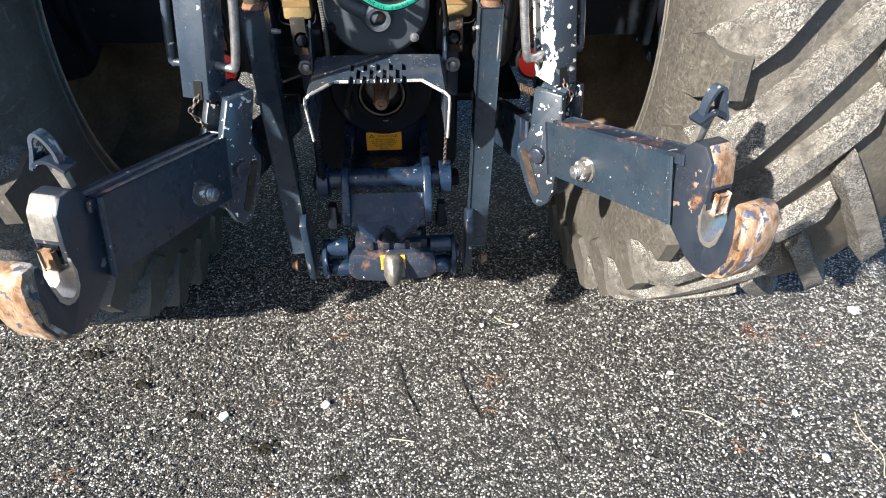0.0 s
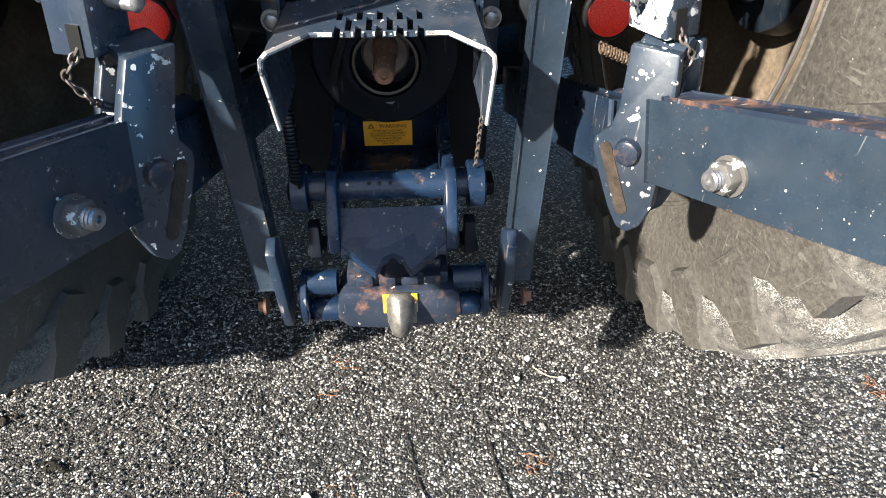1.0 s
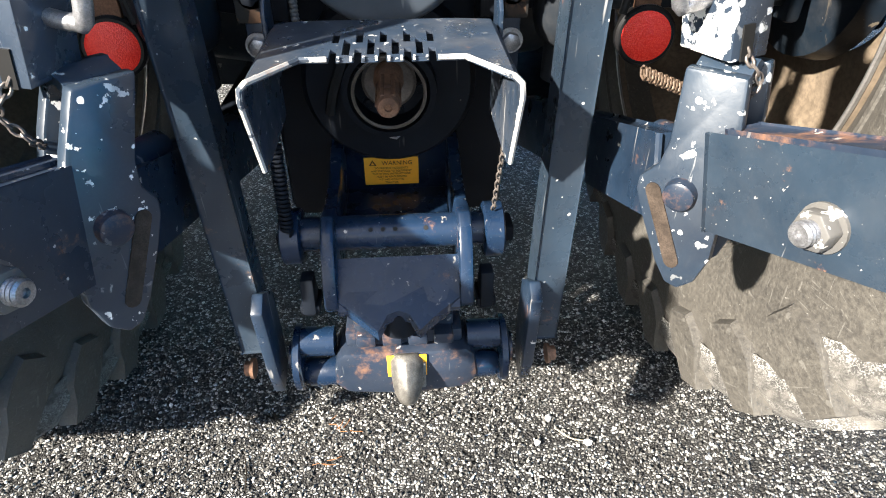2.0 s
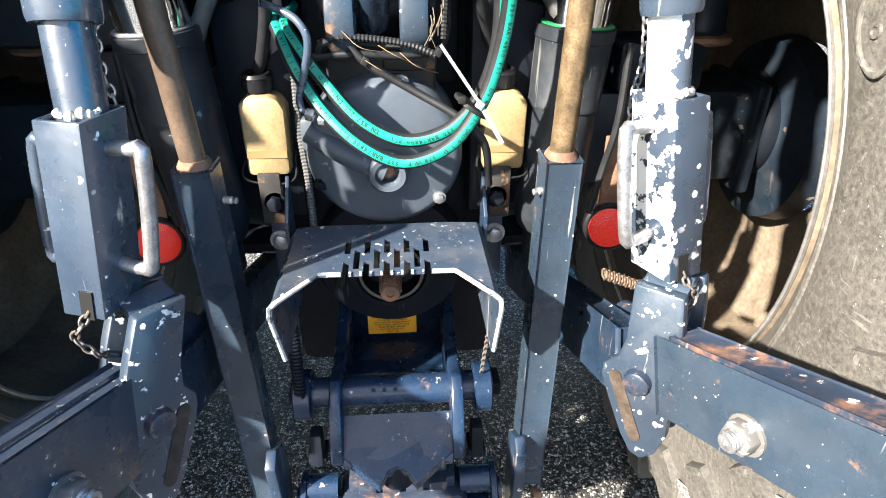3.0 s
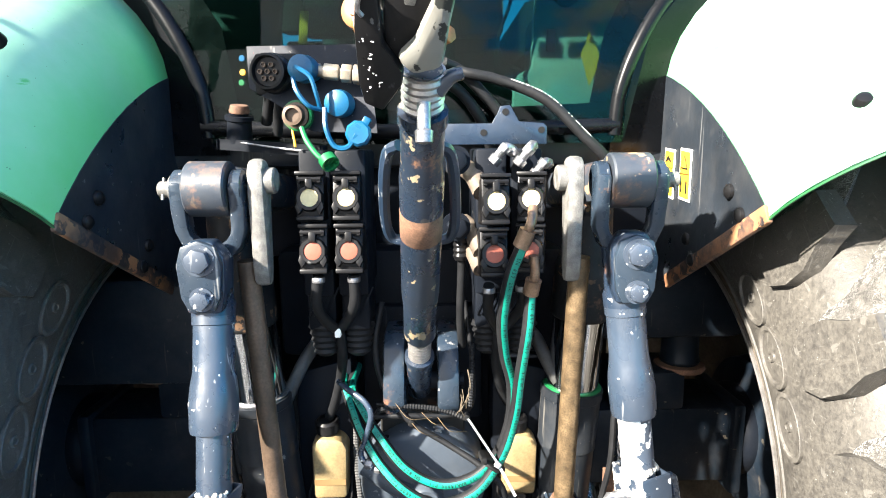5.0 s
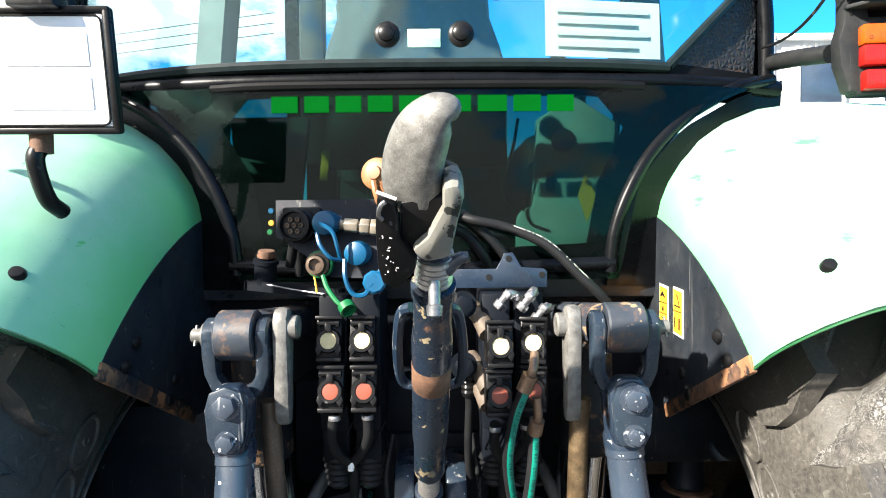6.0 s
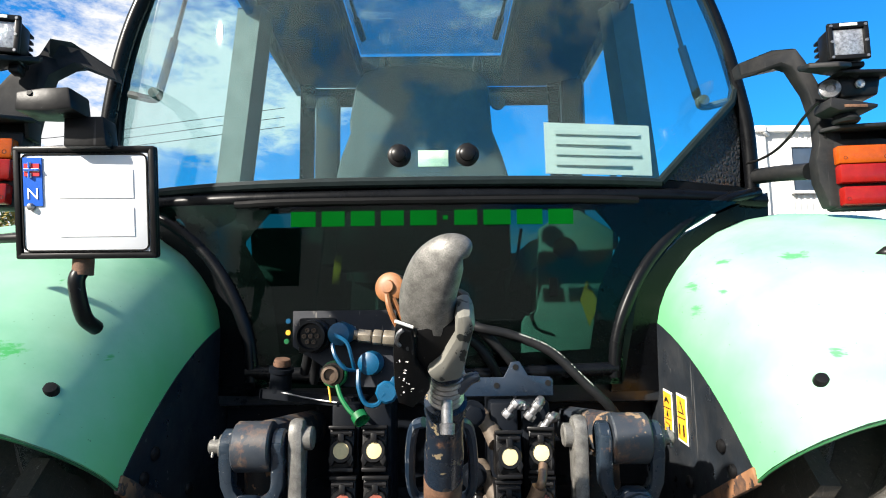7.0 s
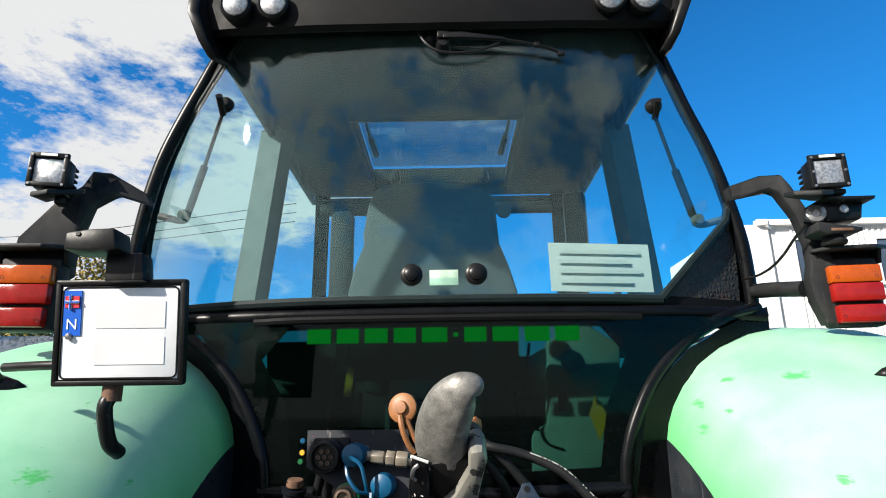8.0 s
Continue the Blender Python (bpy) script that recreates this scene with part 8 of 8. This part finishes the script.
for (x0, z0), (x1, z1), (x2, z2) in (((0.130, 1.688), (0.150, 1.712), (0.172, 1.700)), ((0.172, 1.684), (0.190, 1.708), (0.200, 1.716)), ((0.198, 1.662), (0.216, 1.686), (0.228, 1.682))):
    e0, e1, e2 = V(x0, 1.455, z0), V(x1, 1.45, z1), V(x2, 1.47, z2)
    el = part("pipe_elbow", tube([e0, e1, e2], 0.0075, 10), zinc, tractor, "plated steel pipe elbow")
    part("elbow_nut", hex_bolt(e0 - (e1 - e0) * 0.1, e1 - e0, 0.0115, 0.014, False), zinc, el)
    part("elbow_nut", hex_bolt(e0.lerp(e1, 0.72), e1 - e0, 0.0105, 0.012, False), zinc, el)
    part("elbow_nut", hex_bolt(e1.lerp(e2, 0.35), e2 - e1, 0.0105, 0.012, False), zinc, el)
for z in (1.665, 1.56, 1.53):
    part("thick_pipe", tube([(0.085, 1.56, z + 0.01), (0.098, 1.50, z), (0.112, 1.46, z - 0.03)], 0.018, 12), pipe_brown, tractor)
for x, z in ((0.066, 1.69), (0.066, 1.575)):
    part("side_bolt", hex_bolt((x, 1.47, z), (0.1, -1, 0), 0.019, 0.018), dark_shade_cast, tractor)
hose("pressure_line", [(0.06, 1.62, 1.862), (0.10, 1.60, 1.850), (0.161, 1.60, 1.836), (0.242, 1.585, 1.800), (0.309, 1.57, 1.735), (0.363, 1.57, 1.681), (0.42, 1.62, 1.60)], 0.0105, rubber_hose, "black hydraulic hose with white print")
rnd = random.Random(3)
path = smooth_path([(0.161, 1.60, 1.836), (0.242, 1.585, 1.800), (0.309, 1.57, 1.735), (0.363, 1.57, 1.681)], 24)
bms = []
for a, b in zip(path[4:], path[5:]):
    if rnd.random() < 0.7:
        d = (b - a).normalized()
        out = V(0.3, -0.55, 0.75)
        out = (out - d * out.dot(d)).normalized()
        bms.append(beam(a + out * 0.0105, a + out * 0.0105 + d * (b - a).length * 0.55, 0.003, 0.0006, up=out, bev=0))
tagged(part("print_mark", join(*bms), label_w, tractor), kind="stuff")
hose("pressure_line", [(0.05, 1.60, 1.87), (0.085, 1.62, 1.855), (0.141, 1.63, 1.80), (0.19, 1.64, 1.74), (0.22, 1.66, 1.68)], 0.011, rubber_hose, "black hydraulic hose")
hose("pressure_line", [(0.04, 1.60, 1.84), (0.08, 1.62, 1.82), (0.12, 1.63, 1.77), (0.15, 1.66, 1.70)], 0.011, rubber_hose, "black hydraulic hose")
hose("wire_loom", [(-0.29, 1.60, 1.76), (-0.27, 1.57, 1.82), (-0.25, 1.56, 1.84)], 0.010, rubber_hose)
hose("wire_loom", [(-0.27, 1.60, 1.74), (-0.255, 1.575, 1.80), (-0.24, 1.57, 1.83)], 0.010, rubber_hose)
part("oil_filler", join(lathe((-0.335, 1.58, 1.745), (0.1, -0.2, 1), [(0.024, -0.02), (0.022, 0.02), (0.026, 0.022), (0.026, 0.03)], 18), lathe((-0.332, 1.575, 1.775), (0.1, -0.2, 1), [(0.016, 0), (0.018, 0.004), (0.018, 0.014), (0, 0.016)], 16)), dark_shade_cast, tractor)
part("filler_cap", lathe((-0.331, 1.573, 1.779), (0.1, -0.2, 1), [(0.018, 0), (0.019, 0.004), (0.016, 0.014), (0, 0.016)], 16), rusty, tractor)
part("support_bar", beam((-0.37, 1.58, 1.722), (-0.17, 1.52, 1.708), 0.02, 0.012), dark_shade_cast, tractor)
part("thin_wire", tube([(-0.33, 1.56, 1.725), (-0.26, 1.53, 1.715), (-0.18, 1.51, 1.705)], 0.002, 5), zinc, tractor)

# fender wall stickers
for k, (y, z) in enumerate(((1.668, 1.656), (1.590, 1.656))):
    st = part("safety_sticker", prism([(0.5175, y + dy, z + dz) for dy, dz in ((0.024, 0.052), (-0.028, 0.048), (-0.028, -0.052), (0.024, -0.048))], (0.001, 0, 0), 0), label_w, tractor, "white and yellow safety sticker")
    part("sticker_field", prism([(0.5162, y + p0, z + p1) for p0, p1 in ((0.020, 0.047), (-0.023, 0.043), (-0.023, -0.047), (0.020, -0.043))], (0.001, 0, 0), 0), label_y, st)
    for dz in ((0.012, -0.012) if k == 0 else (0.002,)):
        part("sticker_line", prism([(0.5152, y + p0, z + dz + p1) for p0, p1 in ((0.020, 0.0008), (-0.023, 0.0), (-0.023, -0.0018), (0.020, -0.001))], (0.0006, 0, 0), 0), ink, st)
    if k == 0:
        signs = [[(0.012, 0.028), (0.002, 0.036), (-0.012, 0.026), (-0.012, 0.022), (0.0, 0.028), (0.012, 0.023)], [(0.004, -0.006), (-0.002, 0.006), (-0.007, -0.007)], [(0.010, -0.036), (0.010, -0.020), (-0.012, -0.024), (-0.012, -0.040)]]
    else:
        signs = [[(0.014, 0.012), (-0.016, 0.010), (-0.001, 0.038)], [(0.012, -0.034), (0.012, -0.012), (0.008, -0.012), (0.008, -0.034)], [(-0.010, -0.036), (-0.010, -0.012), (-0.015, -0.012), (-0.015, -0.036)]]
    for g2 in signs:
        part("sticker_sign", prism([(0.5150, y + p0, z + p1) for p0, p1 in g2], (0.001, 0, 0), 0), ink, st)
        if len(g2) == 3 and g2[0][0] > 0.01:
            part("sticker_sign", prism([(0.5142, y + p0 * 0.72 - 0.0003, z + 0.0205 + (p1 - 0.020) * 0.70) for p0, p1 in g2], (0.0008, 0, 0), 0), label_y, st)
        if len(g2) == 4 and k == 0:
            part("sticker_sign", prism([(0.5142, y + p0 * 0.8, z - 0.030 + (p1 + 0.030) * 0.78) for p0, p1 in g2], (0.0008, 0, 0), 0), label_y, st)

# ---- behind the linkage: axle fittings ----
for s in (-1, 1):
    block = part("brake_block", box((s * 0.56, 1.90, 1.11), (0.18, 0.16, 0.10), bev=0.012), axle_shade_paint, tractor)
    part("rusty_seat", lathe((s * 0.655, 1.88, 1.150), (0, 0, 1), [(0.060, 0), (0.064, 0.006), (0.060, 0.014), (0.045, 0.018)], 24), rusty, block)
    part("cab_mount", lathe((s * 0.655, 1.88, 1.166), (0, 0, 1), [(0.046, 0), (0.050, 0.010), (0.046, 0.020), (0.044, 0.075), (0.050, 0.085), (0.030, 0.10)], 26), axle_shade_paint, block)

# ---- yard surroundings ----
wall_white = Mat("ribbed_white_cladding", 0.6)
wall_white.color(wall_white.ramp(wall_white.noise(0.6, 5), (0.3, (0.56, 0.56, 0.53)), (0.7, (0.68, 0.67, 0.64))))
plain_white = simple("plain_white_wall", (0.72, 0.72, 0.70), 0.7, 0, 0.08, 2, 0)
dark_glass = simple("dark_window_pane", (0.04, 0.06, 0.09), 0.08, 0, 0.2, 2, 0)
hall = thing("warehouse", (11.5, 18, 0), "white ribbed metal warehouse beyond the yard", "building")
part("wall", box((16.5, 20.0, 3.4), (15.4, 8, 6.8), bev=0.02), wall_white.m, hall)
part("corner_wall", box((8.35, 18.4, 3.4), (0.9, 5, 6.82), bev=0.02), plain_white, hall)
part("roof_trim", box((16.4, 15.9, 6.86), (15.6, 0.14, 0.16), bev=0.01), plain_white, hall)
rib = None
for k in range(90):
    if rib is None:
        rib = part("rib", box((9.45, 15.985, 3.4), (0.07, 0.03, 6.7), bev=0.0), wall_white.m, hall)
    else:
        r2 = new("rib", rib.data)
        r2.parent, r2.matrix_parent_inverse = hall, rib.matrix_parent_inverse
        r2.location = (0.16 * k, 0, 0)
for x in (10.0, 12.2, 14.4):
    wdw = part("window", box((x, 15.93, 5.75), (1.1, 0.10, 1.2), bev=0.02), dark_glass, hall)
    part("window_frame", join(box((x, 15.90, 6.38), (1.25, 0.12, 0.08), bev=0.01), box((x, 15.90, 5.12), (1.25, 0.12, 0.08), bev=0.01), box((x - 0.6, 15.90, 5.75), (0.08, 0.12, 1.2), bev=0.01), box((x + 0.6, 15.90, 5.75), (0.08, 0.12, 1.2), bev=0.01)), plain_white, wdw)
part("wall_lamp", join(box((8.62, 15.9, 6.85), (0.30, 0.25, 0.18), bev=0.03), tube([(8.9, 15.95, 6.7), (8.75, 15.85, 6.75), (8.65, 15.85, 6.85)], 0.05, 8)), plain_white, hall)
shed = thing("white_house", (-21, 26, 0), "small white clad house beyond the yard", "house")
part("wall", box((-21, 28, 2.0), (9, 6, 4.0), bev=0.02), wall_white.m, shed)
part("roof", prism([(-25.8, 24.7, 3.9), (-16.2, 24.7, 3.9), (-16.2, 28, 5.6), (-25.8, 28, 5.6)], (0, 0, 0.2), 0.02), dark_glass, shed)
leaf_mat = simple("tree_leaf", (0.07, 0.11, 0.03), 0.7, 0, 0.5, 3, 0)
leaf_autumn = simple("autumn_leaf", (0.22, 0.16, 0.03), 0.7, 0, 0.5, 3, 0)
bark = simple("tree_bark", (0.10, 0.075, 0.05), 0.9, 0, 0.4, 8)


def tree(x, y, h, mat2, seed):
    rnd = random.Random(seed)
    t = thing("tree", (x, y, 0), "leafy tree turning yellow beyond the yard", "tree", "trees beyond the yard")
    limbs = [tube([(x, y, 0), (x + 0.1, y, h * 0.35), (x, y + 0.1, h * 0.85)], [0.22, 0.05], 8)]
    tips = []
    for k in range(14):
        a, z = rnd.random() * 6.28, h * (0.3 + 0.6 * k / 14)
        r = h * 0.26 * (1.1 - 0.75 * k / 14)
        tip = V(x + r * math.cos(a), y + r * math.sin(a), z + r * 0.6)
        tips.append((tip, r))
        limbs.append(tube([(x, y, z), (V(x, y, z) + tip) / 2 + V(0, 0, 0.1), tip], [0.07, 0.02], 5))
    part("trunk", join(*limbs), bark, t)
    bm = bmesh.new()
    for tip, r in tips + [(V(x, y, h * 0.9), h * 0.12)]:
        for _ in range(170):
            c = tip + V(rnd.gauss(0, 1), rnd.gauss(0, 1), rnd.gauss(0, 0.8)) * (0.35 * r + 0.25)
            u = V(rnd.gauss(0, 1), rnd.gauss(0, 1), rnd.gauss(0, 1)).normalized() * 0.13
            w = u.orthogonal().normalized() * 0.07
            bm.faces.new([bm.verts.new(c - u), bm.verts.new(c + w), bm.verts.new(c + u), bm.verts.new(c - w)])
    part("crown", bm, mat2, t)


for k, (x, y, h) in enumerate(((-20.5, 33, 11.3), (-23.5, 34, 9.5), (-27, 30, 9.8), (-30, 33, 11), (-34, 31, 10), (-18.0, 36, 9.0))):
    tree(x, y, h, leaf_mat if k % 2 else leaf_autumn, 20 + k)
wires = thing("power_line", (-20, 30, 0), "thin overhead power line", "power line")
part("pole", tube([(-33, 36, 0), (-33, 36, 13)], 0.14, 10, curved=False), bark, wires)
for dz in (0, 0.5, 1.0):
    part("wire", tube([(-33, 36, 12 + dz), (-22, 33, 11.3 + dz), (-8, 30, 11.8 + dz)], 0.018, 6), rubber_hose, wires)

# ---- loose things on the ground ----
pebble_mat = simple("pale_stone", (0.52, 0.51, 0.49), 0.85, 0, 0.25, 40, 0.4)
grit = Mat("grit_stones", 0.85)
isl = grit.nt.nodes.new("ShaderNodeNewGeometry").outputs["Random Per Island"]
grit.color(grit.ramp(isl, (0.0, (0.020, 0.019, 0.018)), (0.55, (0.085, 0.082, 0.076)), (0.86, (0.24, 0.23, 0.21)), (1.0, (0.60, 0.585, 0.55))))


def stone(bm, c, r, rnd):
    """A small uneven stone of 20 faces added to bm."""
    got = bmesh.ops.create_icosphere(bm, subdivisions=1, radius=r)
    sx, sy, sz = 0.75 + 0.5 * rnd.random(), 0.75 + 0.5 * rnd.random(), 0.5 + 0.35 * rnd.random()
    for v in got["verts"]:
        k = 1 + 0.25 * (rnd.random() - 0.5)
        v.co = Vector((v.co.x * sx * k, v.co.y * sy * k, v.co.z * sz * k)) + Vector(c)


rnd = random.Random(11)
base = bmesh.new()
stone(base, (0, 0, 0), 1.0, random.Random(1))
base_v = [v.co.copy() for v in base.verts]
base_f = [[v.index for v in f.verts] for f in base.faces]
base.free()
verts, faces = [], []
for k in range(38000):
    x, y = rnd.uniform(-1.5, 1.8), 0.35 + 1.55 * rnd.random() ** 0.8
    r = 0.0018 + 0.0032 * rnd.random() ** 2.0
    m = pose(x, y, -0.001 + r * 0.2, rnd.random() * 360, rnd.random() * 360, rnd.random() * 360) @ Matrix.Diagonal((r * rnd.uniform(0.8, 1.4), r, r * rnd.uniform(0.6, 1), 1))
    o = len(verts)
    verts.extend([tuple(m @ q) for q in base_v])
    faces.extend([[i + o for i in f] for f in base_f])
me = bpy.data.meshes.new("loose_grit")
me.from_pydata(verts, [], faces)
me.materials.append(grit.m)
tagged(new("loose_grit", me), "loose grey grit scattered on the asphalt", "grit", kind="stuff")
SPOTS = [(-0.207, 1.186, 0.013), (-0.498, 1.164, 0.0135), (1.60, 1.47, 0.019), (1.175, 0.921, 0.013), (0.408, 1.475, 0.010), (0.331, 1.548, 0.009), (0.293, 1.483, 0.009), (0.858, 1.240, 0.010), (0.811, 1.591, 0.012), (1.418, 1.249, 0.010), (1.168, 1.07, 0.011),
         (1.494, 1.483, 0.010), (1.56, 1.17, 0.009), (0.686, 0.953, 0.009), (-0.607, 1.159, 0.007), (0.766, 1.11, 0.007), (1.04, 1.002, 0.008), (-0.10, 1.27, 0.006), (-0.72, 1.06, 0.007), (0.52, 1.30, 0.006)]
for x, y, r in SPOTS:
    bm = bmesh.new()
    stone(bm, (x, y, r * 0.45), r, rnd)
    solo("pebble", bm, pebble_mat, "pale pebble lying on the asphalt", "stone", "pebbles on the asphalt")
needle = simple("dry_pine_needle", (0.30, 0.13, 0.05), 0.8, 0, 0.3, 30, 0)
moss = simple("dark_moss_clump", (0.02, 0.018, 0.014), 0.95, 0, 0.5, 60, 0.6)
bms = []
for cx, cy, m2 in ((1.208, 1.397, 10), (1.25, 1.40, 5), (1.429, 1.351, 6), (0.293, 1.235, 11), (-0.368, 1.194, 3), (-0.884, 1.001, 6), (0.974, 0.973, 4), (-0.325, 0.916, 4), (-0.155, 1.559, 6), (0.30, 1.15, 5), (-0.20, 1.46, 3), (-0.13, 1.22, 4), (1.10, 1.12, 3)):
    for _ in range(m2):
        a = rnd.random() * 6.28
        l = rnd.uniform(0.015, 0.035)
        p0 = V(cx + rnd.gauss(0, 0.02), cy + rnd.gauss(0, 0.015), 0.004)
        bms.append(tube([p0, p0 + V(math.cos(a) * l * 0.5, math.sin(a) * l * 0.5, 0.003), p0 + V(math.cos(a + 0.3) * l, math.sin(a + 0.3) * l, 0.0)], 0.0007, 4, curved=False))
tagged(part("pine_needles", join(*bms), needle), "dry orange pine needles on the asphalt", "pine needles", kind="stuff")
for cx, cy, r in ((-0.965, 1.437, 0.034), (-0.775, 1.30, 0.028), (-0.317, 1.598, 0.016), (-0.37, 1.055, 0.028), (-0.574, 1.175, 0.024), (-0.152, 0.944, 0.022)):
    bm = bmesh.new()
    for _ in range(22):
        stone(bm, (cx + rnd.gauss(0, r * 0.6), cy + rnd.gauss(0, r * 0.3), 0.002), r * 0.22, rnd)
    solo("moss_clump", bm, moss, "small dark clump of dirt on the asphalt", "dirt", kind="stuff")
# Faint grooves in the asphalt, drawn as thin raised dark lines.
groove_mat = simple("dark_groove", (0.022, 0.018, 0.014), 0.9, 0, 0.4, 60, 0.3)
for pts in (((0.006, 1.35), (0.020, 1.28), (0.036, 1.209), (0.070, 1.125)), ((0.200, 1.30), (0.212, 1.22), (0.243, 1.112)), ((0.431, 1.054), (0.446, 1.00), (0.472, 0.953)), ((-0.364, 1.492), (-0.352, 1.45), (-0.346, 1.408))):
    solo("twig", tube([(x, y, 0.003) for x, y in pts], 0.0016, 6), groove_mat, "thin dark groove in the asphalt drawn as a raised line", "twig", "twigs on the asphalt")
stalk = simple("pale_dry_stalk", (0.42, 0.36, 0.24), 0.8, 0, 0.2, 30, 0)
for pts in (((1.30, 0.86), (1.335, 0.92), (1.325, 1.00), (1.345, 1.06)), ((0.84, 1.10), (0.89, 1.085), (0.94, 1.04)), ((0.34, 1.52), (0.37, 1.49), (0.40, 1.48)), ((-0.02, 1.06), (0.03, 1.05), (0.05, 1.045))):
    solo("stalk", tube([(x, y, 0.004) for x, y in pts], 0.0014, 5), stalk, "pale dry grass stalk on the asphalt", "grass stalk", "stalks on the asphalt")
for me in GLYPHS.values():
    bpy.data.meshes.remove(me)
